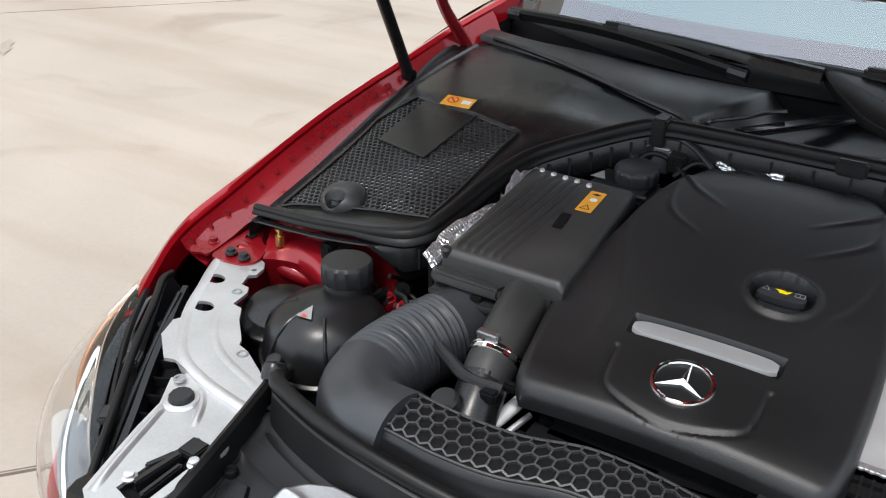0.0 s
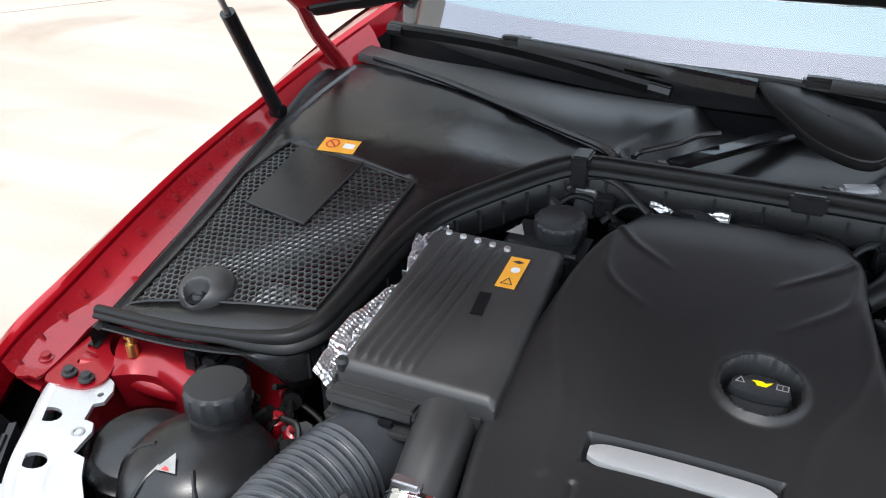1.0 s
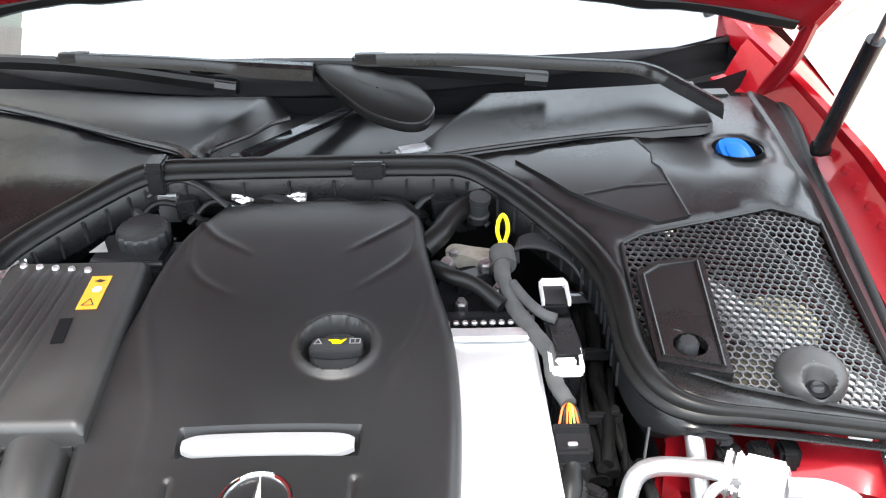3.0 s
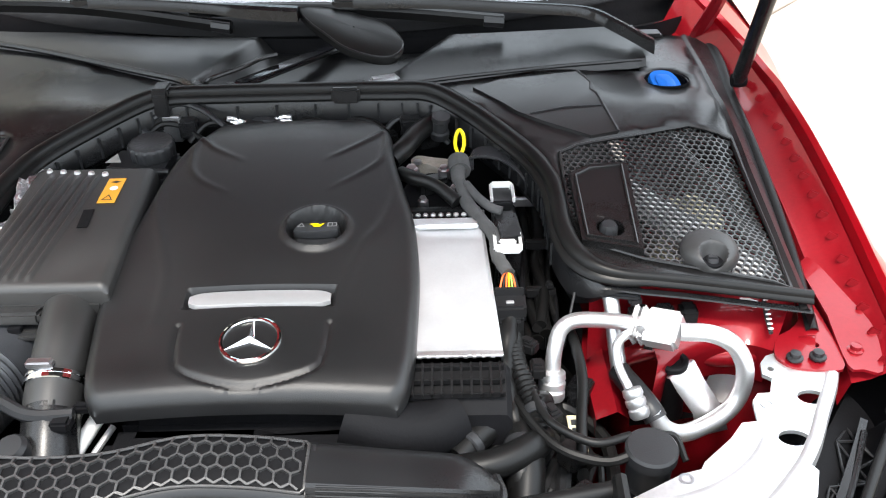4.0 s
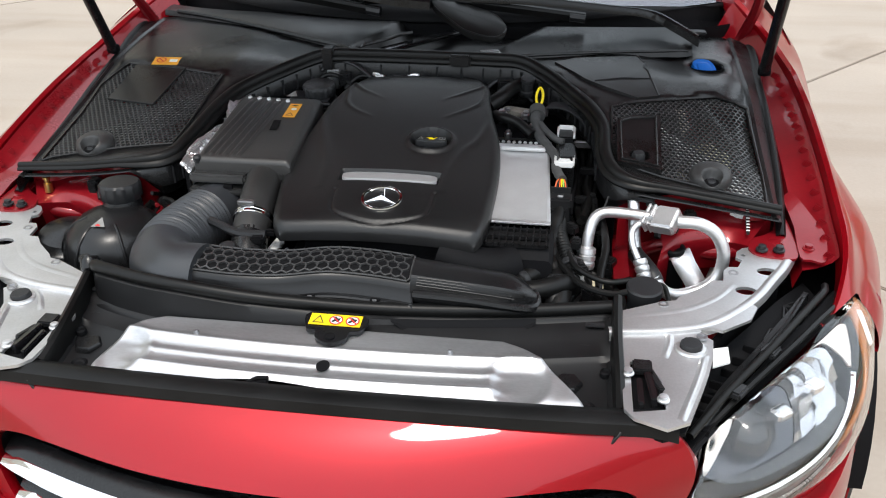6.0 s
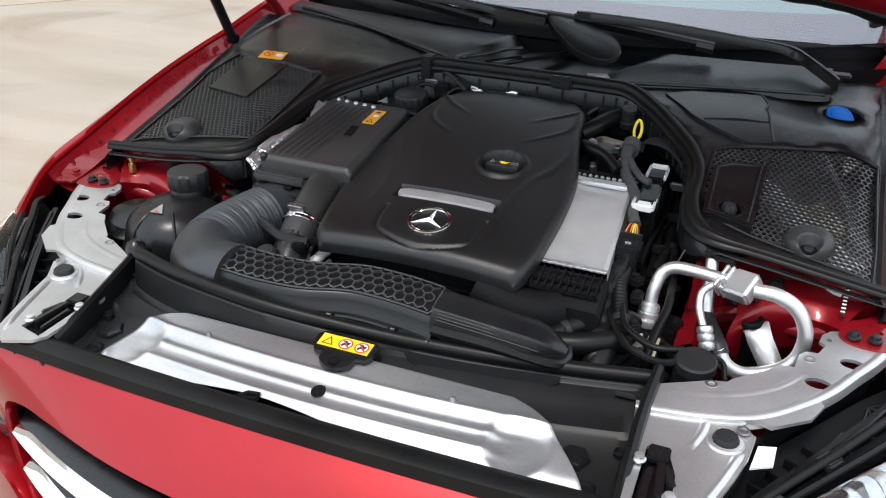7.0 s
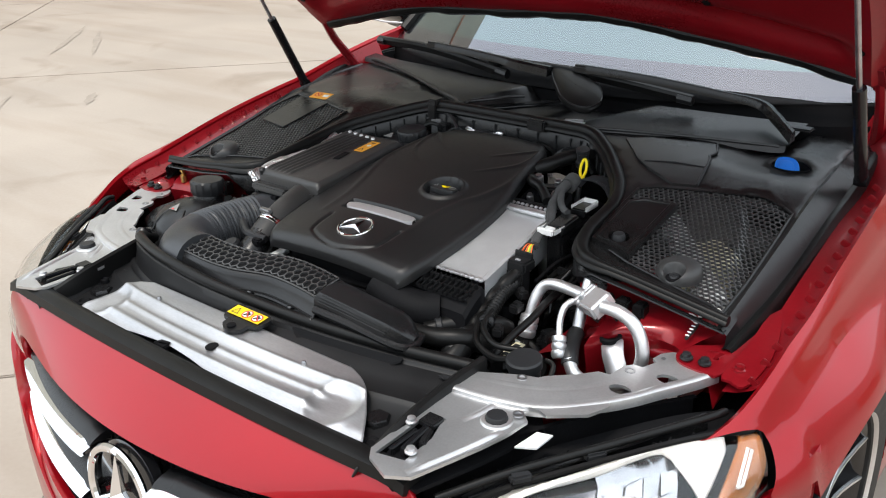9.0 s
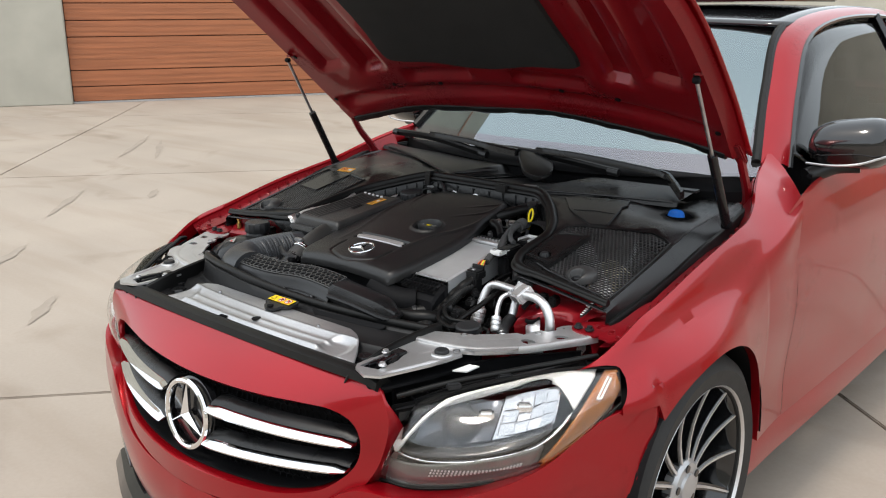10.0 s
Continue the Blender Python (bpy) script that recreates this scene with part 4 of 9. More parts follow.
# ---- wheels ----
def wheel(x, y, flip):
    bm = bmesh.new()
    R, w = 0.335, 0.115
    turned(bm, [(0.250, -w), (0.295, -w - 0.006), (0.322, -w + 0.012), (R, -w + 0.04), (R, w - 0.04), (0.322, w - 0.012), (0.295, w + 0.006), (0.258, w), (0.250, w - 0.01), (0.250, -w)], (0, 0, 0), (1, 0, 0), 56, caps=False)
    hub = part("wheel", bm, TYRE, car, "black low-profile tyre on a multi-spoke alloy rim")
    bm = bmesh.new()
    turned(bm, [(0.250, w - 0.03), (0.253, w - 0.004), (0.257, w + 0.001), (0.259, w - 0.006), (0.254, w - 0.018), (0.250, w - 0.03)], (0, 0, 0), (1, 0, 0), 56, caps=False)
    part("rim", bm, ALU_BRIGHT, hub, "silver machined rim edge")
    bm = bmesh.new()
    turned(bm, [(0.247, w - 0.016), (0.238, w - 0.03), (0.228, -w), (0.245, -w), (0.245, w - 0.03)], (0, 0, 0), (1, 0, 0), 56, caps=False)
    part("barrel", bm, GLOSS, hub)
    bm = bmesh.new()
    turned(bm, [(0.225, 0.02), (0.22, 0.028), (0.07, 0.03), (0.0, 0.03)], (0, 0, 0), (1, 0, 0), 40)
    part("brake_disc", bm, DARK, hub)
    for k in range(14):
        a = 2 * math.pi * k / 14
        for name, mat, dw, dx in (("spoke", ALU_BRIGHT, 0.0030, 0.0), ("spoke_flank", GLOSS, 0.0085, -0.004)):
            bm = bmesh.new()
            rows = []
            for i in range(7):
                t = i / 6
                r = 0.05 + 0.198 * t
                tw = a + 0.035 * (1 - t)
                px = w - 0.035 + 0.020 * t + dx - 0.012 * math.sin(math.pi * t)
                ww = dw * (1.2 - 0.3 * t)
                c, s = math.cos(tw), math.sin(tw)
                rows.append([(px, r * c - ww * s, r * s + ww * c), (px, r * c + ww * s, r * s - ww * c), (px - 0.03, r * c + ww * 0.8 * s, r * s - ww * 0.8 * c), (px - 0.03, r * c - ww * 0.8 * s, r * s + ww * 0.8 * c)])
            made = grid(bm, rows, True)
            bm.faces.new(made[0][::-1]), bm.faces.new(made[-1])
            part(name, bm, mat, hub)
    bm = bmesh.new()
    turned(bm, [(0.068, w - 0.06), (0.068, w - 0.038), (0.060, w - 0.03), (0.036, w - 0.03), (0.034, w - 0.024), (0.0, w - 0.02)], (0, 0, 0), (1, 0, 0), 36)
    part("hub_cap", bm, SILVER, hub)
    for k in range(5):
        a = 2 * math.pi * (k + 0.3) / 5
        bm = bmesh.new()
        turned(bm, [(0.010, w - 0.04), (0.010, w - 0.027), (0.0, w - 0.025)], (0, 0.05 * math.cos(a), 0.05 * math.sin(a)), (1, 0, 0), 10)
        part("wheel_bolt", bm, GLOSS, hub)
    hub.matrix_world = Matrix.Translation((x, y, R)) @ Matrix.Rotation(math.pi if flip else 0, 4, "Z")
    return hub


for x, y, flip in ((0.765, 0.346, False), (-0.765, 0.346, True), (0.775, REAR_Y, False), (-0.775, REAR_Y, True)):
    wheel(x, y, flip)

# ---- opened hood ----
HOOD_FOOT, HOOD_LEAN = Vector((0, 0.80, 1.053)), radians(40)
hood_ahead, hood_up = Vector((0, -math.cos(HOOD_LEAN), math.sin(HOOD_LEAN))), Vector((0, math.sin(HOOD_LEAN), math.cos(HOOD_LEAN)))


def hood_point(s, t, deep=0.0):
    """s: -1 to 1 across, t: 0 rear edge to 1 front edge, deep: under the outer skin."""
    w = along([0, 0.25, 0.6, 0.85, 1.0], [0.755, 0.775, 0.765, 0.69, 0.60])(t)
    crown = 0.085 * (1 - abs(s) ** 2.2) + 0.02 * math.sin(math.pi * t)
    run = 0.0 + 0.03 * (1 - s * s) * (1 - t) + 1.13 * t + 0.07 * (1 - s * s) * t
    dip = -0.05 * t ** 3
    return HOOD_FOOT + hood_ahead * run + hood_up * (crown + dip - deep) + Vector((w * s, 0, 0))


hood_skin_rows = [[hood_point(s, t, -0.012) for s in np.linspace(-1, 1, 31)] for t in np.linspace(0, 1, 31)]
bm = bmesh.new()
grid(bm, hood_skin_rows)
hood = part("hood", bm, PAINT, car, "opened red hood with pressed inner frame", thick=0.004)


def frame_depth(s, t):
    """How far the pressed inner frame stands below the skin."""
    d = 0.012
    edge = min((1 - abs(s)) * 0.76, t * 1.15, (1 - t) * 1.15)
    d += 0.026 * min(max((edge - 0.012) / 0.02, 0), 1)
    for s0, s1, t0, t1, k in ((0.53, 0.66, 0.20, 0.74, 0.034), (0.72, 0.86, 0.24, 0.74, 0.024), (0.10, 0.45, 0.145, 0.20, 0.018)):
        a = min(abs(s) - s0, s1 - abs(s)) * 0.76
        b = min(t - t0, t1 - t) * 1.15
        d -= k * min(max(min(a, b) / 0.018, 0), 1)
    d -= 0.022 * math.exp(-((t - 0.10) / 0.022) ** 2) * min(1, max(0, (0.92 - abs(s)) / 0.05))
    return d


bm = bmesh.new()
grid(bm, [[hood_point(s, t, frame_depth(s, t)) for s in np.linspace(-0.995, 0.995, 101)] for t in np.linspace(0.004, 0.996, 91)])
part("inner_frame", bm, PAINT_INNER, hood, "glossy red pressed hood inner panel")
bm = bmesh.new()
pad_loop = smooth_loop([(-0.42, 0.235, 0), (-0.47, 0.27, 0), (-0.455, 0.42, 0), (-0.46, 0.80, 0), (-0.3, 0.92, 0), (0.3, 0.92, 0), (0.46, 0.80, 0), (0.455, 0.42, 0), (0.47, 0.27, 0), (0.42, 0.235, 0), (0.24, 0.222, 0), (0.1, 0.205, 0), (0, 0.20, 0), (-0.1, 0.205, 0), (-0.24, 0.222, 0)], 5)
rings = []
for k, (f, deep) in enumerate(((1.0, 0.036), (0.985, 0.048), (0.93, 0.052), (0.6, 0.054), (0.25, 0.054), (0.02, 0.054))):
    rings.append([hood_point(p.x * f, 0.56 + (p.y - 0.56) * f, deep) for p in pad_loop])
made = grid(bm, rings, True)
bm.faces.new(made[-1])
part("sound_pad", bm, PADCLOTH, hood, "black felt sound insulation pad")
bm = bmesh.new()
tube(bm, [hood_point(s, 0.024 + 0.006 * math.sin(9 * s), 0.030 + 0.0012 * math.sin(31 * s)) for s in np.linspace(-0.93, 0.93, 90)], lambda t: 0.0155 + 0.0012 * math.sin(47 * t) + 0.0008 * math.sin(113 * t), 8)
part("rear_seal", bm, RUBBER, hood, "black rubber rear edge seal")
for side in (-1, 1):
    for s, t in ((0.93, 0.12), (0.93, 0.32), (0.55, 0.14), (0.3, 0.13)):
        bm = bmesh.new()
        p = hood_point(side * s, t, frame_depth(s, t) + 0.001)
        turned(bm, [(0.008, 0.0), (0.008, 0.002), (0.0, 0.003)], p, -hood_up, 10)
        part("plug", bm, DARK, hood)
    # hinge arm and gas strut
    bm = bmesh.new()
    tube(bm, smooth_path([(side * 0.715, 0.90, 0.88), (side * 0.728, 0.86, 0.945), (side * 0.735, 0.815, 1.0), (side * 0.735, 0.775, 1.062)], 4), lambda t: 0.014 - 0.003 * t, 8)
    box(bm, (side * 0.735, 0.76, 1.07), (0.03, 0.09, 0.012), 0.004, Matrix.Rotation(-HOOD_LEAN, 4, "X"))
    part("hinge", bm, PAINT_INNER, hood, "red hood hinge arm")
    foot, head = Vector((side * 0.747, 0.695, 0.895)), Vector((side * 0.735, 0.488, 1.272))
    bm = bmesh.new()
    tube(bm, [foot, foot.lerp(head, 0.04), foot.lerp(head, 0.5), foot.lerp(head, 0.51)], 0.012, 14)
    strut = part("gas_strut", bm, PLASTIC, hood, "black gas strut holding the hood")
    bm = bmesh.new()
    tube(bm, [foot.lerp(head, 0.5), head], 0.005, 10)
    part("rod", bm, STEEL, strut)
    bm = bmesh.new()
    turned(bm, [(0.0, -0.010), (0.007, -0.008), (0.0085, 0), (0.007, 0.008), (0.0, 0.010)], head, (1, 0, 0), 12)
    part("ball_joint", bm, DARK, strut)
    bm = bmesh.new()
    turned(bm, [(0.0, -0.014), (0.011, -0.011), (0.013, 0), (0.011, 0.012), (0.0, 0.014)], foot, (1, 0, 0), 12)
    part("ball_joint", bm, DARK, strut)
    bm = bmesh.new()
    box(bm, head + Vector((0, 0.012, 0.014)), (0.018, 0.022, 0.006), 0.002)
    part("mount", bm, PAINT_INNER, strut)

# ---- engine bay shell ----
def cowl_z(x, y):
    """Height of the plastic covers beside the engine bay."""
    low = 0.022 * min(1, max(0, (y - 0.5) / 0.15)) * min(1, max(0, (x - 0.45) / 0.1))
    tilt = float(np.interp(abs(x), [0.3, 0.4, 0.5, 0.6, 0.66, 0.7], [0, 0.006, 0, -0.010, -0.016, -0.030])) * (1 - 0.6 * min(1, max(0, (y - 0.45) / 0.3)))
    return 0.837 + 0.228 * (min(y, 0.60) - 0.265) + 0.07 * max(0, y - 0.60) + tilt - 0.4 * low


def skirt_drop(y):
    return 0.034 * min(1, max(0, (0.85 - y) / 0.2))


seal_z = along([0.14, 0.25, 0.36, 0.49, 0.61], [0.817, 0.845, 0.866, 0.893, 0.932])


for flip in (False, True):
    bm = bmesh.new()
    rows = []
    for i in range(41):
        y = 0.108 + 0.852 * i / 40
        zt = fender_top(y)
        q = fender_inner(y)
        low = 0.03 * max(0, (y - 0.6) / 0.3)
        rows.append([(q - 0.003, y, zt - 0.010), (q - 0.012, y, zt - 0.022), (q - 0.034, y, zt - 0.034 - low), (q - 0.056, y, zt - 0.040 - low), (q - 0.066, y, zt - 0.075 - low), (0.715, y, 0.735 + 0.05 * i / 40), (0.69, y, 0.70), (0.64, y, 0.645), (0.60, y, 0.57), (0.56, y, 0.47)])
    grid(bm, rows)
    apron = part("inner_apron", bm, PAINT_INNER, car, "glossy red inner fender panel", mirror=flip)
    for k in range(15):
        y = 0.12 + 0.042 * k
        bm = bmesh.new()
        box(bm, (fender_inner(y) - 0.016, y, fender_top(y) - 0.021), (0.020, 0.004, 0.012), 0.0015, Matrix.Rotation(radians(28), 4, "Y"))
        part("clip", bm, PAINT_INNER, apron, mirror=flip)
    # front gusset with bolts, shaped rail behind it
    bm = bmesh.new()
    plate(bm, [smooth_loop([(0.651, 0.135, 0), (0.655, 0.155, 0), (0.664, 0.172, 0), (0.685, 0.186, 0), (0.702, 0.208, 0), (0.712, 0.250, 0), (0.728, 0.25, 0), (0.732, 0.20, 0), (0.727, 0.118, 0), (0.70, 0.110, 0), (0.665, 0.116, 0)], 4), ring_of(0.705, 0.155, 0.005, 10)], 0.004, lambda x, y: 0.756 + 0.05 * (y - 0.15))
    gusset = part("gusset", bm, PAINT_INNER, apron, "red bolted gusset plate", mirror=flip)
    for x, y in ((0.670, 0.128), (0.698, 0.129), (0.747, 0.140)):
        bm = bmesh.new()
        turned(bm, [(0.010, 0), (0.010, 0.003), (0.0065, 0.004), (0.0065, 0.009), (0.0, 0.01)], (x, y, 0.7575), seg=12)
        part("bolt", bm, GREY if x < 0.72 else PAINT_INNER, gusset, mirror=flip)
    bm = bmesh.new()
    plate(bm, [smooth_loop([(0.7295, 0.116, 0), (0.7345, 0.20, 0), (0.733, 0.30, 0), (0.752, 0.30, 0), (0.776, 0.20, 0), (0.778, 0.150, 0), (0.766, 0.104, 0), (0.745, 0.108, 0)], 3)], 0.004, lambda x, y: max(0.7565 + 0.10 * (y - 0.12) + (0.003 if y > 0.175 else 0), 0.004 + fender_top(y) + float(np.interp(fender_inner(y) - x, [0.003, 0.012, 0.034, 0.056, 0.066], [-0.010, -0.022, -0.034, -0.040, -0.075]))))
    part("flange_plate", bm, PAINT_INNER, apron, "red stepped flange plate", mirror=flip)
    bm = bmesh.new()
    edges = [smooth_path(line, 5) for line in (
        [(0.722, 0.240, 0.772), (0.66, 0.240, 0.776), (0.60, 0.235, 0.776), (0.55, 0.225, 0.772), (0.505, 0.215, 0.765)],
        [(0.690, 0.216, 0.769), (0.650, 0.210, 0.768), (0.605, 0.195, 0.764), (0.553, 0.172, 0.757), (0.510, 0.140, 0.746)],
        [(0.652, 0.150, 0.752), (0.632, 0.170, 0.746), (0.598, 0.176, 0.744), (0.546, 0.158, 0.738), (0.502, 0.118, 0.726)])]
    grid(bm, [[p, p.lerp(q, 0.55) + Vector((0, 0, 0.002)), q, q.lerp(r, 0.5) + Vector((0, -0.002, 0.003)), r, r + Vector((0, 0.002, -0.012)), r + Vector((0, 0.012, -0.06))] for p, q, r in zip(*edges)])
    part("tower_shoulder", bm, PAINT_INNER, apron, "glossy red pressed strut tower shoulder", mirror=flip)
    bm = bmesh.new()
    grid(bm, [[(x, 0.225 + 0.022 * math.sin(26 * x) + 0.15 * max(0, z - 0.70) - 0.05 * max(0, 0.62 - z), z) for z in (0.45, 0.55, 0.62, 0.66, 0.70, 0.735, 0.765, 0.782, 0.790)] for x in np.linspace(0.435, 0.70, 28)])
    part("tower_front", bm, PAINT_INNER, apron, "glossy red pressed strut tower front", mirror=flip)
    bm = bmesh.new()
    tube(bm, smooth_path([(0.47, 0.20, 0.70), (0.53, 0.195, 0.725), (0.60, 0.19, 0.715), (0.67, 0.175, 0.735), (0.71, 0.16, 0.745)], 6), lambda t: 0.012 + 0.006 * t, 12)
    part("tower_bead", bm, PAINT_INNER, apron, mirror=flip)
    bm = bmesh.new()
    grid(bm, [[(0.43, y, z) for z in (0.42, 0.55, 0.66, 0.70)] + [(0.455, y, 0.712), (0.47, y, 0.70), (0.475, y, 0.42)] for y in np.linspace(0.09, 0.6, 12)])
    part("inner_rail", bm, PAINT_INNER, apron, "red chassis rail", mirror=flip)
    # added sheet below the mesh, its near-black colour stands for the shade there
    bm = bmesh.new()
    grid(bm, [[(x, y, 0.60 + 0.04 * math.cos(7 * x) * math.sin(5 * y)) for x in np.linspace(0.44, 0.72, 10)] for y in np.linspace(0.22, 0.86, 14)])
    part("vent_shade_sheet", bm, DARK, apron, "near-black sheet painting the shade under the vent", mirror=flip)
# bay floor and firewall use DARK, so gap shade is in their colour
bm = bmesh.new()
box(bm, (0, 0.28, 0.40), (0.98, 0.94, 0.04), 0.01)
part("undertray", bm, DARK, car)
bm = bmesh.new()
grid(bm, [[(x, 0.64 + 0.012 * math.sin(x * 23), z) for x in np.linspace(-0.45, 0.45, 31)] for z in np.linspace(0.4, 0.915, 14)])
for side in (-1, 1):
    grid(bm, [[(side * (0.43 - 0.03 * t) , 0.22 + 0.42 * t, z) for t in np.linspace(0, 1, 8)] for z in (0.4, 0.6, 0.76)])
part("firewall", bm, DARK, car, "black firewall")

# ---- radiator shroud ----
shroud_back = along([-0.44, -0.28, -0.06, 0.155, 0.31, 0.43], [-0.064, -0.108, -0.124, -0.112, -0.083, -0.058])
shroud_taper = along([-0.335, -0.22, -0.06, 0.0], [0.905, 0.92, 1.0, 1.0])
shroud = thing("radiator_shroud", "black plastic radiator shroud with a raised rear lip", "radiator shroud")
bm = bmesh.new()
rows = []
for i in range(61):
    x = -0.428 + 0.856 * i / 60
    yb = shroud_back(x)
    side = max(0, abs(x) - 0.412) / 0.016
    row = []
    for f, z in ((0.018, 0.60), (0.016, 0.70), (0.014, 0.730), (0.008, 0.737), (-0.004, 0.736), (-0.010, 0.731), (-0.018, 0.728), (-0.05, 0.727), (-0.058, 0.722), (-0.10, 0.720), (-0.108, 0.713)):
        row.append((x, yb + f, z + (0.012 * side if z < 0.75 and f < -0.01 else 0)))
    for y in (-0.24, -0.28, -0.32, -0.335):
        row.append((x, y, 0.706 - 0.1 * (-0.24 - y) + 0.030 * side))
    rows.append([(px * (shroud_taper(py) if px < 0 else 1), py, pz) for px, py, pz in row])
grid(bm, rows)
part("panel", bm, SHROUD, shroud, thick=0.003)
for side in (-1, 1):
    bm = bmesh.new()
    pts = smooth_path([(side * 0.428, -0.058, 0.745), (0.425 if side > 0 else -0.405, -0.15, 0.742), (0.426 if side > 0 else -0.388, -0.24, 0.734), (0.427 if side > 0 else -0.386, -0.30, 0.720)], 6)
    grid(bm, [[p + Vector((-0.008, 0, -0.05)), p + Vector((-0.008, 0, 0.010)), p + Vector((-0.006, 0, 0.017)), p + Vector((0, 0, 0.020)), p + Vector((0.006, 0, 0.017)), p + Vector((0.008, 0, 0.010)), p + Vector((0.008, 0, -0.05))] for p in pts])
    part("side_lip", bm, RUBBER, shroud, "black rubber side lip")
    for x, y, r in ((0.365, -0.262, 0.013), (0.368, -0.295, 0.012), (0.392, -0.20, 0.008)):
        bm = bmesh.new()
        zz = 0.706 - 0.1 * max(0, -0.24 - y) + (0.012 if y > -0.22 else 0)
        turned(bm, [(r, -0.004), (r, 0.003), (r * 0.8, 0.005), (r * 0.55, 0.002), (0, 0.003)], (side * x + (0.018 if side > 0 else 0.012), y, zz + 0.001), seg=20)
        part("grommet", bm, DARK, shroud)
    bm = bmesh.new()
    turned(bm, [(0.022, -0.003), (0.021, 0.003), (0.018, 0.006), (0.0, 0.006)], (side * 0.358, -0.222, 0.712), seg=6)
    part("boss", bm, PLASTIC, shroud)
    bm = bmesh.new()
    box(bm, (side * 0.395, -0.105, 0.7365), (0.028, 0.010, 0.003), 0.001)
    part("clip", bm, GREY, shroud)
for k in range(9):
    x = -0.38 + 0.095 * k
    if 0.09 < x < 0.3:
        continue
    bm = bmesh.new()
    box(bm, (x, shroud_back(x) - 0.072, 0.7228), (0.016, 0.004, 0.003), 0.001)
    part("clip", bm, GREY, shroud)

bm = bmesh.new()
lip_line = smooth_path([(-0.425, -0.052, 0.750), (-0.402, -0.092, 0.772), (-0.374, -0.111, 0.779), (-0.30, -0.134, 0.780), (-0.225, -0.146, 0.779), (-0.13, -0.146, 0.769), (-0.05, -0.136, 0.759), (0.05, -0.122, 0.749), (0.16, -0.110, 0.746), (0.29, -0.090, 0.744), (0.424, -0.062, 0.744)], 8)
tube(bm, lip_line, 0.0105, 14)
part("rear_lip", bm, RUBBER, shroud, "rolled rubber rear lip")
bm = bmesh.new()
turned(bm, [(0.012, -0.012), (0.016, -0.008), (0.016, 0.006), (0.013, 0.012), (0.0, 0.014)], (-0.420, -0.078, 0.766), (-0.2, 0.5, 0.8), 16)
part("lip_end", bm, PLASTIC, shroud)
bm = bmesh.new()
grid(bm, [[p + Vector((0, -0.002, -0.004)), p + Vector((0, -0.011, -0.010)), Vector((p.x * 0.997, p.y - 0.015, 0.737 + 0.4 * (p.z - 0.746))), Vector((p.x * 0.993, p.y - 0.021, 0.7285)), Vector((p.x * 0.99, p.y - 0.034, 0.7245))] for p in lip_line[4:]])
part("lip_wall", bm, SHROUD, shroud, thick=0.003)
# strip in front of the lip wall, the slot's shade is its colour
bm = bmesh.new()
rows = []
for p in lip_line:
    if 0.085 < p.x < 0.315:
        w = min(1, (p.x - 0.085) / 0.03, (0.315 - p.x) / 0.02)
        rows.append([Vector((p.x, p.y - 0.016, p.z - 0.008)), Vector((p.x, p.y - 0.018, 0.7405)), Vector((p.x, p.y - 0.018 - 0.006 * w, 0.7405 - 0.009 * w)), Vector((p.x, p.y - 0.018 - 0.017 * w, 0.7405 - 0.0125 * w))])
grid(bm, rows)
part("slot", bm, DARK, shroud, "near-black strip standing in for a shaded air slot")

# pressed aluminium crossmember in front of it
latch_right = along([-0.33, -0.287, -0.25, -0.215, -0.193, -0.18, -0.172], [0.40, 0.387, 0.362, 0.332, 0.309, 0.285, 0.262])
latch_left = along([-0.33, -0.30, -0.25, -0.20, -0.184, -0.172], [0.345, 0.326, 0.318, 0.295, 0.28, 0.250])


def rise(v):
    return 1 / (1 + math.exp(-max(-30, min(30, v))))


def latch_z(x, y):
    """Pressed sheet: raised rear band, broad valley, front bead, falling front flange, a shallow dish at each end."""
    v = y + 0.012 * (1 - (x / 0.3) ** 2)
    run = rise((0.262 - abs(x)) / 0.009)
    z = 0.732 + 0.13 * (y + 0.19)
    z += 0.006 * rise((v + 0.214) / 0.0036) + 0.0022 * math.exp(-((v + 0.203) / 0.004) ** 2)
    z += 0.0070 * math.exp(-((v + 0.262) / 0.0075) ** 2) * run + 0.0028 * math.exp(-((v + 0.232) / 0.0055) ** 2) * run
    z -= 0.005 * rise((-0.281 - v) / 0.004)
    d = math.hypot(abs(x) - 0.292, (y + 0.246) * 0.95)
    z += -0.0045 * rise((0.034 - d) / 0.004) + 0.0018 * math.exp(-((d - 0.043) / 0.006) ** 2)
    return z


cross = thing("crossmember", "bare pressed aluminium radiator crossmember", "crossmember")
bm = bmesh.new()
latch_front = along([-0.40, -0.344, -0.22, -0.143, -0.074, 0.0, 0.06, 0.136, 0.22, 0.33, 0.41], [-0.298, -0.297, -0.294, -0.286, -0.282, -0.285, -0.291, -0.296, -0.298, -0.298, -0.298])
rows = []
for k in range(60):
    row = []
    for s in np.linspace(0, 1, 161):
        y = -0.298 + (0.298 - 0.172) * k / 59
        x = -latch_left(y) + (latch_right(y) + latch_left(y)) * s
        y = max(y, latch_front(x) + 0.0001 * k)
        row.append((x, y, latch_z(x, y)))
    rows.append(row)
grid(bm, rows)
part("pressing", bm, ALU, cross, thick=0.003, sharp=60)
# disc laid on the uncut sheet, darkness of the hole painted
bm = bmesh.new()
turned(bm, [(0.0095, 0), (0.0095, 0.0025), (0.0, 0.0028)], (0.014, -0.247, latch_z(0.014, -0.247) - 0.0002), seg=20, squash=1.25)
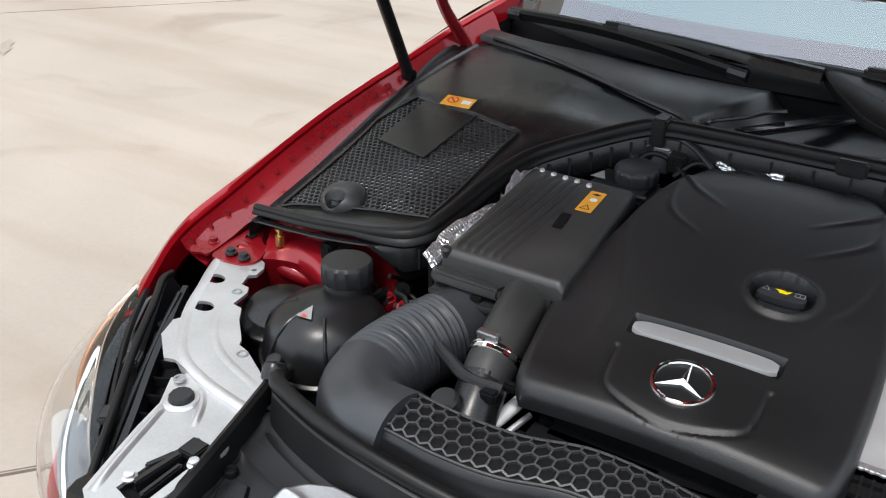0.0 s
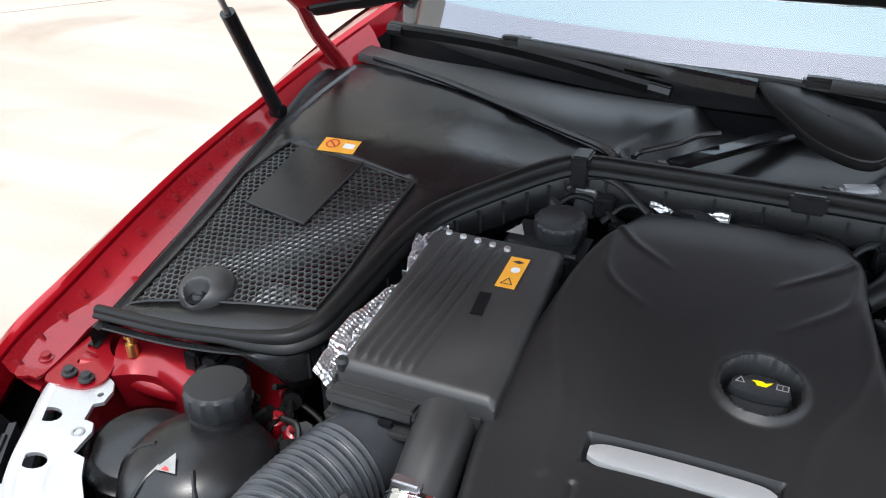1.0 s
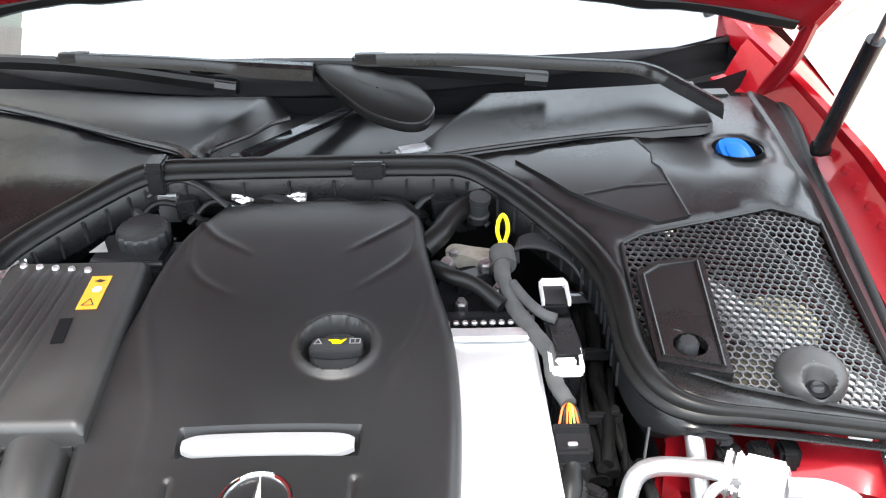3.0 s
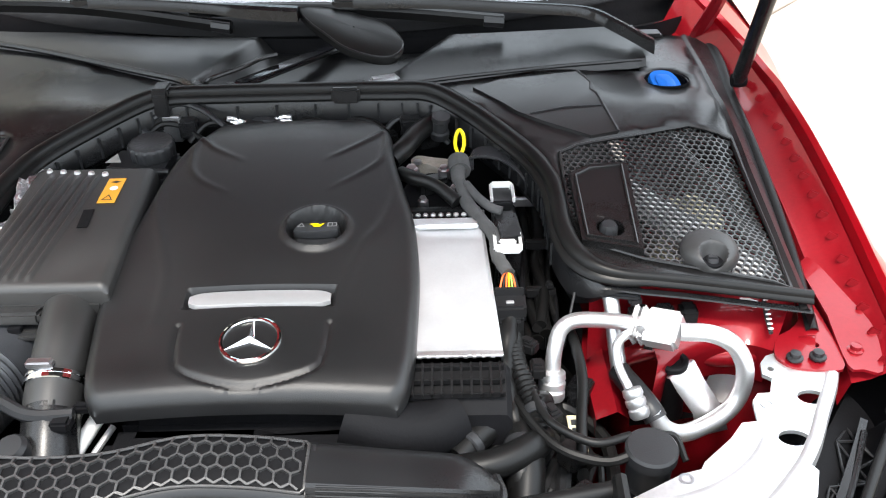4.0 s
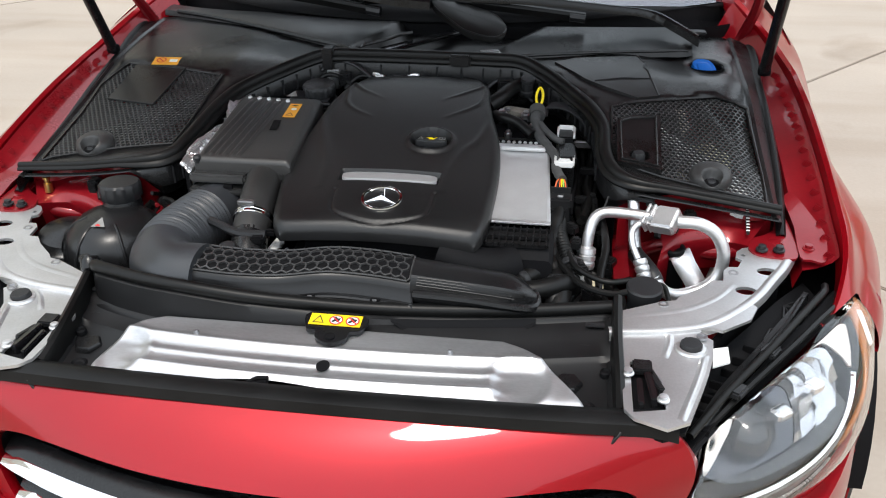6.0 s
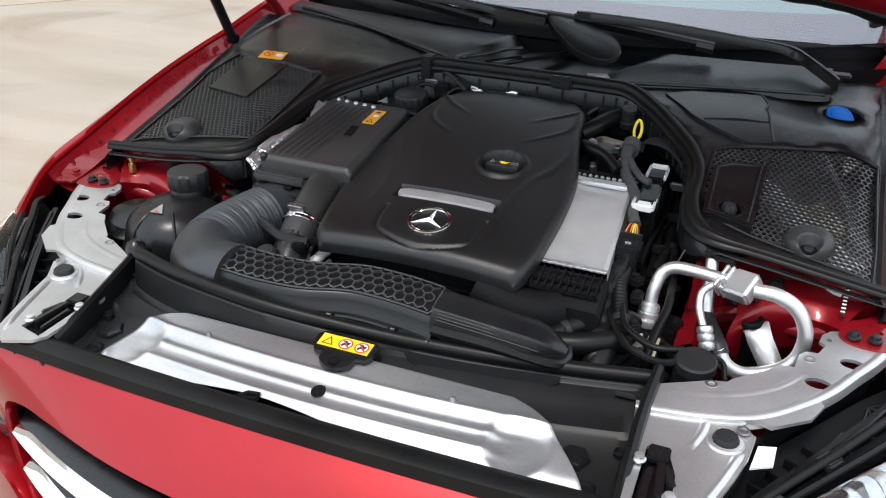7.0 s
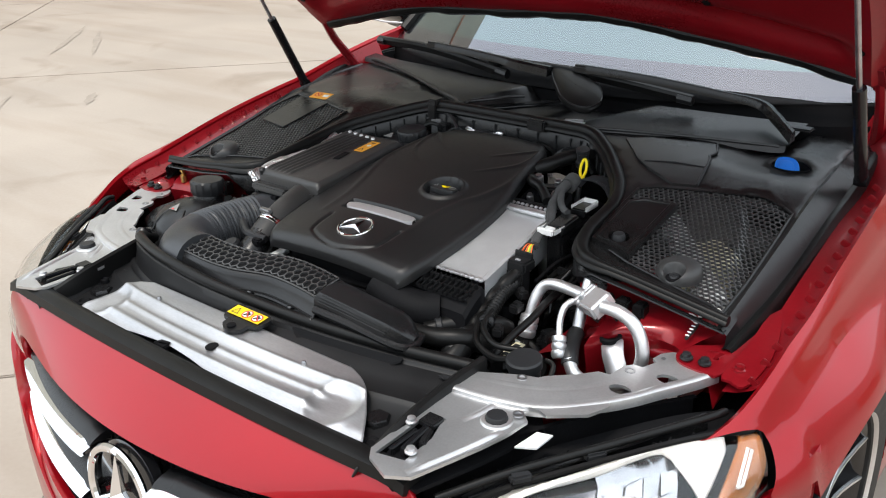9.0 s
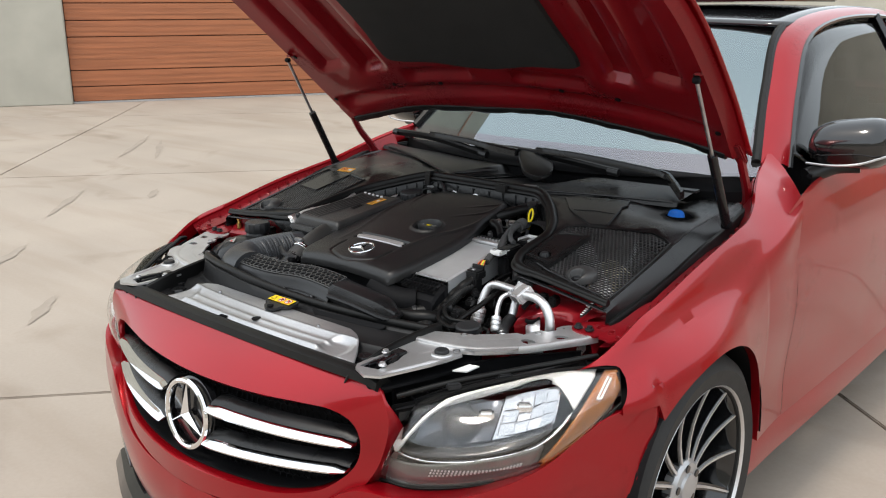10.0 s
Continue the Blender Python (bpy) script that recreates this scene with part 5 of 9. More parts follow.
part("hole", bm, DARK, cross, "near-black disc standing in for a shaded oval hole")
for x, y, r in ((-0.081, -0.298, 0.006), (-0.041, -0.300, 0.006), (0.19, -0.205, 0.004), (-0.19, -0.205, 0.004)):
    bm = bmesh.new()
    turned(bm, [(r, 0), (r, 0.003), (r * 0.6, 0.006), (0, 0.006)], (x, y, latch_z(x, y)), seg=10)
    part("rivet", bm, STEEL, cross)
bm = bmesh.new()
box(bm, (-0.068, -0.287, 0.7195), (0.026, 0.016, 0.008), 0.002)
tube(bm, [(-0.084, -0.290, 0.720), (-0.070, -0.285, 0.7265), (-0.056, -0.280, 0.724)], 0.0032, 8)
part("catch", bm, DARK, cross)

# black slatted trim between the crossmember and the nose
for k in range(6):
    bm = bmesh.new()
    xs = np.linspace(-0.17 - 0.02 * k, 0.10 - 0.01 * k, 24)
    tube(bm, [(x, -0.288 - 0.0062 * k, 0.7105 - 0.0012 * k) for x in xs], 0.0018, 6)
    part("slat", bm, PLASTIC, shroud)

# warning label on its tab
tab = thing("warning_plate", "yellow warning label with three pictograms on a black tab", "warning label")
bm = bmesh.new()
plate(bm, [smooth_loop([(-0.028, -0.150, 0), (0.055, -0.150, 0), (0.056, -0.184, 0), (0.04, -0.19, 0), (0.036, -0.205, 0), (0.014, -0.216, 0), (-0.008, -0.205, 0), (-0.012, -0.19, 0), (-0.027, -0.186, 0)], 4)], 0.006, lambda x, y: 0.751 + 0.12 * (y + 0.17))
part("tab", bm, PLASTIC, tab)
st = ((0.014, -0.168, 0.7525), (1, 0, 0), (0, 1, 0.12))
sheet_label(tab, "label", *st, 0.078, 0.0245, YELLOW, "yellow printed label")
bm = bmesh.new()
flat_poly(bm, *st, [(-0.034, -0.009), (-0.016, -0.009), (-0.025, 0.008)], 0.0020, holes=([(-0.0315, -0.0075), (-0.0185, -0.0075), (-0.025, 0.0048)],))
for cx in (0.001, 0.026):
    flat_poly(bm, *st, [(cx - 0.0068, -0.0045), (cx - 0.003, 0.001), (cx - 0.005, 0.005), (cx - 0.001, 0.0062), (cx + 0.002, 0.003), (cx + 0.0066, 0.0035), (cx + 0.0058, -0.001), (cx + 0.003, -0.0065), (cx, -0.003), (cx - 0.004, -0.007)], 0.0021)
part("pictogram", bm, INK, tab)
for cx in (0.001, 0.026):
    bm = bmesh.new()
    flat_poly(bm, *st, ring_of(cx, -0.001, 0.0098, 24), 0.0019)
    part("sign_field", bm, WHITE, tab)
    bm = bmesh.new()
    flat_poly(bm, *st, ring_of(cx, -0.001, 0.0105, 24), 0.0022, holes=(ring_of(cx, -0.001, 0.0085, 24),))
    flat_poly(bm, *st, [(cx - 0.0075, 0.0055), (cx - 0.006, 0.007), (cx + 0.0075, -0.0065), (cx + 0.006, -0.008)], 0.0024)
    part("prohibition_sign", bm, RED_INK, tab)
bm = bmesh.new()
turned(bm, [(0.008, 0), (0.008, 0.003), (0, 0.004)], (0.014, -0.204, 0.747), seg=12)
part("stud", bm, DARK, tab)

# ---- aluminium lamp brackets ----
ARM_IN = [(0.428, -0.085), (0.495, -0.048), (0.516, -0.042), (0.522, -0.032), (0.559, 0.002), (0.578, 0.026), (0.596, 0.028), (0.601, 0.062), (0.610, 0.074), (0.625, 0.075), (0.635, 0.100), (0.626, 0.108), (0.630, 0.128), (0.641, 0.142), (0.660, 0.150)]
ARM_OUT = [(0.722, 0.124), (0.703, 0.083), (0.677, 0.038), (0.650, -0.010), (0.630, -0.036), (0.636, -0.047), (0.622, -0.081), (0.577, -0.117), (0.562, -0.112), (0.50, -0.128), (0.414, -0.142)]
LOW_PLATE = [(0.56, -0.10), (0.543, -0.122), (0.561, -0.138), (0.556, -0.180), (0.545, -0.222), (0.532, -0.263), (0.511, -0.325), (0.482, -0.342), (0.442, -0.326), (0.430, -0.310), (0.427, -0.2), (0.425, -0.11), (0.5, -0.105)]
CUT = [(0.441, -0.205), (0.469, -0.200), (0.471, -0.218), (0.481, -0.246), (0.483, -0.304), (0.441, -0.314)]


def low_x(x, y, flip):
    """The lower plate on the other side sits further in."""
    return x - (0.042 * min(1, max(0, (-0.10 - y) / 0.08)) if flip else 0)


def bracket_z(x, y):
    return 0.749


for flip in (False, True):
    side = -1 if flip else 1
    br = thing("lamp_bracket", "bare cast aluminium headlamp bracket with oval holes", "bracket", group="lamp brackets")
    bm = bmesh.new()
    plate(bm, [ARM_IN + ARM_OUT, ring_of(0.670, 0.066, 0.017, 18, 0.012), ring_of(0.627, 0.001, 0.017, 18, 0.012), ring_of(0.639, 0.117, 0.004, 10)], 0.005, lambda x, y: 0.751)
    part("arm", bm, CAST, br, mirror=flip)
    bm = bmesh.new()
    plate(bm, [[(low_x(x, y, flip), y) for x, y in LOW_PLATE], [(low_x(x, y, flip), y) for x, y in CUT]], 0.005, lambda x, y: 0.7465)
    part("plate", bm, CAST, br, mirror=flip)
    # rolled outer flange and shallow pressed ribs
    bm = bmesh.new()
    rim = smooth_path([(0.722, 0.124, 0.751), (0.703, 0.083, 0.751), (0.677, 0.038, 0.751), (0.650, -0.010, 0.751), (0.618, -0.052, 0.751), (0.565, -0.103, 0.751), (0.50, -0.128, 0.751), (0.414, -0.142, 0.751)], 6)
    rows = []
    for i, p in enumerate(rim):
        d = (rim[min(i + 1, len(rim) - 1)] - rim[max(i - 1, 0)]).normalized()
        n = Vector((-d.y, d.x, 0))
        n = n if n.x > 0 else -n
        rows.append([p + n * a + Vector((0, 0, h)) for a, h in ((-0.014, -0.0003), (-0.009, 0.002), (-0.003, 0.0025), (0.001, 0.0), (0.003, -0.006), (0.003, -0.014))])
    grid(bm, rows)
    part("flange", bm, CAST, br, mirror=flip)
    for name, path, w, h in (("rib", [(0.610, 0.02, 0), (0.575, -0.030, 0), (0.52, -0.070, 0), (0.428, -0.100, 0)], 0.005, 0.0009), ("rib", [(low_x(0.546, -0.175, flip), -0.175, 0), (low_x(0.534, -0.22, flip), -0.22, 0), (low_x(0.520, -0.265, flip), -0.265, 0), (low_x(0.50, -0.322, flip), -0.322, 0)], 0.005, 0.004), ("rib", [(0.50, -0.125, 0), (low_x(0.498, -0.155, flip), -0.155, 0), (low_x(0.488, -0.19, flip), -0.19, 0)], 0.005, 0.003)):
        bm = bmesh.new()
        pts = smooth_path(path, 6)
        rows = []
        zb = 0.751 if h < 0.0025 else 0.7465
        for i, p in enumerate(pts):
            d = (pts[min(i + 1, len(pts) - 1)] - pts[max(i - 1, 0)]).normalized()
            n = Vector((-d.y, d.x, 0))
            e = min(1, min(i, len(pts) - 1 - i) / 3 + 0.05)
            rows.append([p + n * w * a + Vector((0, 0, zb + h * b * e)) for a, b in ((-1.3, -0.05), (-0.9, 0.3), (-0.45, 0.85), (0, 1), (0.45, 0.85), (0.9, 0.3), (1.3, -0.05))])
        grid(bm, rows)
        part(name, bm, CAST, br, mirror=flip)
    bm = bmesh.new()
    turned(bm, [(0.023, 0), (0.021, 0.003), (0.0165, 0.004), (0.016, 0.002)], (low_x(0.527, -0.163, flip), -0.163, 0.747), seg=28)
    part("collar", bm, CAST, br, mirror=flip)
    bm = bmesh.new()
    turned(bm, [(0.0152, 0), (0.0152, 0.007), (0.0135, 0.0095), (0.0, 0.010)], (low_x(0.527, -0.163, flip), -0.163, 0.748), seg=24, ripple=lambda a, h: 1 + 0.03 * math.cos(12 * a))
    part("adjuster_plug", bm, GREY, br, "grey plastic adjuster plug", mirror=flip)
    for x, y in ((low_x(0.545, -0.137, flip), -0.137), (0.497, -0.056), (0.615, 0.055)):
        bm = bmesh.new()
        turned(bm, [(0.008, 0), (0.008, 0.003), (0.005, 0.003), (0.005, 0.001), (0, 0.001)], (x, y, 0.7492), seg=12)
        part("rivet", bm, STEEL, br, mirror=flip)
    bm = bmesh.new()
    plate(bm, [[(low_x(x * 0.985 + 0.006, y, flip), y * 0.96) for x, y in ARM_IN[:3] + ARM_OUT[7:9] + LOW_PLATE[3:11]]], 0.006, lambda x, y: 0.718)
    part("backing", bm, DARK, br, mirror=flip)
    bm = bmesh.new()
    plate(bm, [[(0.566, -0.122), (0.588, -0.115), (0.586, -0.153), (0.560, -0.168)]], 0.003, lambda x, y: 0.722)
    if not flip:
        part("tag", bm, WHITE, br, "white tag")
    # hood lock in the cut-out
    lock = thing("hood_lock", "black steel hood lock with two bright bolts", "lock", group="hood locks")
    bm = bmesh.new()
    plate(bm, [[(low_x(x, y, flip) + (0.003 if x < 0.46 else -0.003), y + (0.003 if y < -0.25 else -0.003)) for x, y in CUT]], 0.02, lambda x, y: 0.737)
    part("base", bm, DARK, lock, mirror=flip)
    for c, s, rz in (((0.457, -0.218, 0.748), (0.026, 0.026, 0.010), 0), ((0.466, -0.262, 0.744), (0.010, 0.060, 0.018), 6), ((0.452, -0.27, 0.742), (0.008, 0.056, 0.014), 0), ((0.474, -0.25, 0.745), (0.010, 0.035, 0.012), 20)):
        c = (low_x(c[0], c[1], flip), c[1], c[2])
        bm = bmesh.new()
        box(bm, c, s, 0.002, Matrix.Rotation(radians(rz), 4, "Z"))
        part("lever", bm, GLOSS if s[1] > 0.05 else PLASTIC, lock, mirror=flip)
    for x, y in ((low_x(0.437, -0.236, flip), -0.236), (low_x(0.480, -0.288, flip), -0.288)):
        bm = bmesh.new()
        turned(bm, [(0.0085, 0), (0.0085, 0.002), (0.006, 0.003), (0.006, 0.007), (0, 0.008)], (x, y, 0.749), seg=14)
        part("bolt", bm, ALU_BRIGHT, lock, mirror=flip)
    # black lamp carrier between bracket and lamp
    carrier = thing("lamp_carrier", "black ribbed plastic headlamp carrier", "lamp carrier", group="lamp carriers")
    bm = bmesh.new()
    rows = []
    for i in range(19):
        t = i / 18
        a, b = Vector((0.50, -0.315, 0.70)).lerp(Vector((0.72, 0.10, 0.70)), t), Vector((0.525, -0.30, 0.668)).lerp(Vector((0.795, 0.065, 0.715)), t)
        m1 = a.lerp(b, 0.3) + Vector((0, 0, -0.035))
        rows.append([a + Vector((0, 0, -0.04)), a.lerp(b, 0.15) + Vector((0, 0, -0.04)), m1, a.lerp(b, 0.55) + Vector((0, 0, -0.02)), a.lerp(b, 0.75) + Vector((0, 0, 0.004)), b + Vector((-0.012, 0.01, 0.008)), b + Vector((0.0, 0, 0.002))])
    grid(bm, rows)
    part("tray", bm, DARK, carrier, mirror=flip)
    bm = bmesh.new()
    grid(bm, [[p + Vector((0.008, -0.004, 0.0)), p, p + Vector((0, 0, -0.11)), p + Vector((-0.01, 0.01, -0.26))] for p in smooth_path([(0.47, -0.255, 0.716), (0.545, -0.135, 0.722), (0.61, -0.03, 0.724), (0.70, 0.095, 0.722)], 6)])
    part("back_wall", bm, DARK, carrier, mirror=flip)
    bm = bmesh.new()
    tube(bm, smooth_path([(0.520, -0.290, 0.695), (0.58, -0.205, 0.712), (0.655, -0.105, 0.725), (0.72, -0.01, 0.733), (0.752, 0.035, 0.738), (0.760, 0.06, 0.735)], 5), 0.006, 10)
    part("seal", bm, RUBBER, carrier, mirror=flip)
    bm = bmesh.new()
    tube(bm, smooth_path([(0.545, -0.25, 0.68), (0.61, -0.15, 0.698), (0.68, -0.04, 0.71), (0.725, 0.04, 0.72)], 5), 0.004, 8)
    part("rail", bm, PLASTIC, carrier, mirror=flip)
    # open truss behind the lamp, moulded walls in front of it
    nodes = [(0.655, -0.045), (0.690, -0.005), (0.700, 0.045), (0.725, 0.075), (0.735, 0.020), (0.712, -0.020), (0.682, -0.055), (0.668, -0.020), (0.722, 0.045)]
    for i, j in ((0, 1), (1, 2), (2, 3), (3, 4), (4, 5), (5, 6), (6, 0), (0, 7), (7, 5), (1, 5), (1, 4), (2, 8), (8, 4), (2, 5), (7, 6), (3, 8), (1, 8)):
        bm = bmesh.new()
        (x0, y0), (x1, y1) = nodes[i], nodes[j]
        tube(bm, [(x0, y0, 0.693 + 0.004 * (i % 3)), (x1, y1, 0.693 + 0.004 * (j % 3))], 0.0017, 5)
        part("strut", bm, GREY, carrier, mirror=flip)
    for k in range(7):
        t = 0.04 + 0.115 * k
        bm = bmesh.new()
        p = Vector((0.520, -0.265, 0.678)).lerp(Vector((0.690, -0.005, 0.692)), t)
        box(bm, p, (0.050, 0.004, 0.014), 0.001, Matrix.Rotation(radians(-22), 4, "Z"))
        part("rib", bm, DARK, carrier, mirror=flip)
    bm = bmesh.new()
    wall_line = smooth_path([(0.520, -0.285, 0.672), (0.572, -0.190, 0.694), (0.637, -0.095, 0.706), (0.705, 0.01, 0.716), (0.735, 0.06, 0.720)], 6)
    grid(bm, [[p + Vector((-0.004, 0.004, -0.03)), p + Vector((-0.004, 0.004, 0.0)), p + Vector((0.002, -0.002, 0.001)), p + Vector((0.006, -0.006, -0.03))] for p in wall_line])
    part("wall", bm, PLASTIC, carrier, mirror=flip)
    for t in (0.3, 0.62):
        bm = bmesh.new()
        p = Vector((0.535, -0.285, 0.70)).lerp(Vector((0.72, -0.005, 0.728)), t)
        box(bm, p, (0.022, 0.03, 0.012), 0.003, Matrix.Rotation(radians(-34), 4, "Z"))
        part("clip", bm, GREY, carrier, mirror=flip)

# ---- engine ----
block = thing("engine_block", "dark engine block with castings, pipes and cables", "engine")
# block and front case in DARK too, shade below the cover painted in
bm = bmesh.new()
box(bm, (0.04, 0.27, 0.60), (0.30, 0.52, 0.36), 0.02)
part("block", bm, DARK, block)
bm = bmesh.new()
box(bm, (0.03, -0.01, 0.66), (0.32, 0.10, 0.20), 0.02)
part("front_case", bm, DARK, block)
rng = random.Random(11)
for k in range(16):
    bm = bmesh.new()
    x, y = rng.uniform(0.20, 0.40), rng.uniform(0.05, 0.58)
    turned(bm, [(0.02, 0), (0.02, 0.05), (0.014, 0.06), (0, 0.062)], (x, y, rng.uniform(0.62, 0.72)), (rng.uniform(-0.4, 0.4), rng.uniform(-0.4, 0.4), 1), 12)
    part("fitting", bm, DARK if k % 4 else STEEL, block)
for k in range(14):
    bm = bmesh.new()
    x, y = rng.uniform(-0.40, -0.15), rng.uniform(-0.02, 0.60)
    p = Vector((x, y, rng.uniform(0.60, 0.72)))
    tube(bm, smooth_path([p, p + Vector((rng.uniform(-0.08, 0.08), rng.uniform(-0.08, 0.08), 0.02)), p + Vector((rng.uniform(-0.12, 0.12), rng.uniform(-0.12, 0.12), -0.02))], 5), rng.uniform(0.006, 0.014), 8)
    part("hose", bm, RUBBER, block)

cover = thing("engine_cover", "large matt black plastic engine cover with an oil filler", "engine cover")
cover_left = along([0.005, 0.022, 0.05, 0.1, 0.22, 0.34, 0.49, 0.56], [-0.122, -0.138, -0.148, -0.158, -0.171, -0.160, -0.128, -0.092])
cover_right = along([0.005, 0.022, 0.05, 0.13, 0.30, 0.446, 0.53, 0.56], [0.196, 0.208, 0.214, 0.219, 0.214, 0.182, 0.166, 0.146])
CREASES = [
    ([(-0.112, 0.512), (-0.098, 0.494), (-0.082, 0.475), (-0.034, 0.438)], 0.0028, 0.0042, 0.9),
    ([(-0.112, 0.505), (-0.115, 0.485), (-0.113, 0.455), (-0.106, 0.424), (-0.085, 0.395), (-0.046, 0.365)], 0.0032, 0.0045, 0.9),
    ([(0.162, 0.512), (0.150, 0.496), (0.122, 0.469), (0.084, 0.437)], 0.0028, 0.0042, 0.9),
    ([(0.165, 0.505), (0.167, 0.475), (0.162, 0.440), (0.148, 0.417), (0.124, 0.392), (0.097, 0.367)], 0.0032, 0.0045, 0.9),
    ([(-0.054, 0.110), (-0.050, 0.07), (-0.034, 0.040), (0.036, 0.020), (0.106, 0.040), (0.118, 0.07), (0.120, 0.110)], -0.0032, 0.0033, 0.0),
    ([(-0.124, 0.49), (-0.140, 0.43), (-0.143, 0.387), (-0.140, 0.354), (-0.128, 0.31), (-0.107, 0.25), (-0.09, 0.19), (-0.085, 0.12)], 0.0034, 0.0075, 0.7),
    ([(0.169, 0.52), (0.178, 0.478), (0.184, 0.414), (0.186, 0.358), (0.172, 0.295), (0.152, 0.255), (0.136, 0.19), (0.130, 0.12)], 0.0034, 0.0075, 0.7),
]
CREASES = [([Vector((p.x, p.y)) for p in smooth_path([(*q, 0) for q in c], 5)], h, w, fade) for c, h, w, fade in CREASES]


def cover_top(x, y):
    z = 0.836 + 0.154 * (y - 0.084) - 0.35 * (x - 0.04) ** 2 - 4.5 * max(0, 0.05 - y) ** 2 - 1.2 * max(0, y - 0.48) ** 2
    p = Vector((x, y))
    for pts, h, w, fade in CREASES:
        best, where = 9, 0
        for k, (a, b) in enumerate(zip(pts, pts[1:])):
            ab = b - a
            t = min(max((p - a).dot(ab) / ab.length_squared, 0), 1)
            d = (p - a - ab * t).length
            if d < best:
                best, where = d, (k + t) / (len(pts) - 1)
        if best < 4 * w:
            z += h * (1 - fade * where ** 2) * math.exp(-(best / w) ** 2)
    d = math.hypot(x - 0.087, y - 0.279)
    z += 0.006 * math.exp(-((d - 0.041) / 0.005) ** 2)
    z -= 0.020 * min(max((0.038 - d) / 0.005, 0), 1)
    sx, sy = abs(x - 0.0335) - 0.0895, abs(y - 0.1545) - 0.0185
    z -= 0.009 * min(max(-max(sx, sy) / 0.0035, 0), 1)
    return z


part("shell", fillet_sheet(cover_left, cover_right, 0.009, 0.56, cover_top, 0.015, 0.010, 140, 220), COVER, cover)
bm = bmesh.new()
rows = []
for i in range(31):
    x = -0.0505 + 0.168 * i / 30
    e = math.sqrt(max(1 - (abs(2 * i / 30 - 1)) ** 12, 0.2))
    zz = 0.8465 - 0.35 * (x - 0.04) ** 2
    rows.append([(x, 0.152 - 0.0135 * e, zz - 0.006), (x, 0.152 - 0.012 * e, zz - 0.0005), (x, 0.152 - 0.006 * e, zz + 0.001), (x, 0.152 + 0.006 * e, zz + 0.002), (x, 0.152 + 0.012 * e, zz + 0.001), (x, 0.152 + 0.0135 * e, zz - 0.006)])
grid(bm, rows)
part("trim_bar", bm, SILVER, cover, "silver trim bar")
BADGE_M = Matrix.Translation((0.034, 0.082, cover_top(0.034, 0.082) + 0.001)) @ Matrix.Rotation(radians(9), 4, "X")
bm = bmesh.new()
ring(bm, 0.0325, 0.0028, BADGE_M)
star(bm, 0.032, 0.006, BADGE_M)
part("emblem", bm, CHROME, cover, "chrome ringed three-armed emblem", sharp=20)
cap_at, cap_axis = Vector((0.087, 0.279, cover_top(0.087, 0.279) + 0.002)), Vector((0, -0.15, 1)).normalized()
bm = bmesh.new()
turned(bm, [(0.030, 0), (0.030, 0.008), (0.027, 0.011), (0, 0.012)], cap_at, cap_axis, 40, ripple=lambda a, h: 1 + 0.02 * math.cos(10 * a))
grip = [(-0.027, -0.010), (-0.0285, 0.004), (-0.024, 0.015), (0, 0.018), (0.024, 0.015), (0.0285, 0.004), (0.027, -0.010), (0, -0.015)]
rows = [[cap_at + Vector((x * f, y * f, -0.15 * y * f + h)) for x, y in [(p.x, p.y) for p in smooth_loop([(*g, 0) for g in grip], 4)]] for f, h in ((1, 0.009), (1, 0.016), (0.95, 0.019), (0.5, 0.020), (0.01, 0.020))]
grid(bm, rows, True)
oil_cap = part("oil_filler_cap", bm, GREY, cover, "black oil filler cap with white and yellow symbols")
sym = (cap_at + Vector((0, 0.004, 0.0195)), (0.68, 0, 0), (0, 0.68, 0.10))
bm = bmesh.new()
flat_poly(bm, *sym, [(-0.025, -0.004), (-0.015, -0.004), (-0.020, 0.005)], 0.0015, holes=([(-0.0232, -0.003), (-0.0168, -0.003), (-0.020, 0.003)],))
flat_poly(bm, *sym, [(0.014, -0.004), (0.026, -0.004), (0.026, 0.004), (0.014, 0.004)], 0.0015, holes=([(0.0152, -0.0028), (0.0248, -0.0028), (0.0248, 0.0028), (0.0152, 0.0028)],))
flat_poly(bm, *sym, [(0.0195, -0.003), (0.0205, -0.003), (0.0205, 0.003), (0.0195, 0.003)], 0.0016)
flat_poly(bm, *sym, [(-0.010, -0.0175), (0.012, -0.0165), (0.012, -0.0145), (-0.010, -0.0155)], 0.0015)
part("symbols", bm, SILVER, oil_cap)
bm = bmesh.new()
flat_poly(bm, *sym, [(-0.010, 0.002), (-0.006, 0.000), (-0.004, -0.004), (0.005, -0.004), (0.011, 0.004), (0.004, 0.001), (0.001, 0.003), (-0.004, 0.003)], 0.0015)
part("oil_can_symbol", bm, DIP, oil_cap)

# ---- air filter housing and intake ----
airbox = thing("air_filter_box", "black ribbed air filter housing beside the engine", "air filter box")


def airbox_top(x, y):
    z = 0.869 + 0.085 * (y - 0.3)
    for k in range(6):
        d = x + 0.312 - 0.0135 * k - 0.05 * (y - 0.3)
        z += 0.0034 * math.exp(-(d / 0.0036) ** 4) * min(1, max(0, (y - 0.178) / 0.006)) * min(1, max(0, (0.425 - y) / 0.02))
    return z


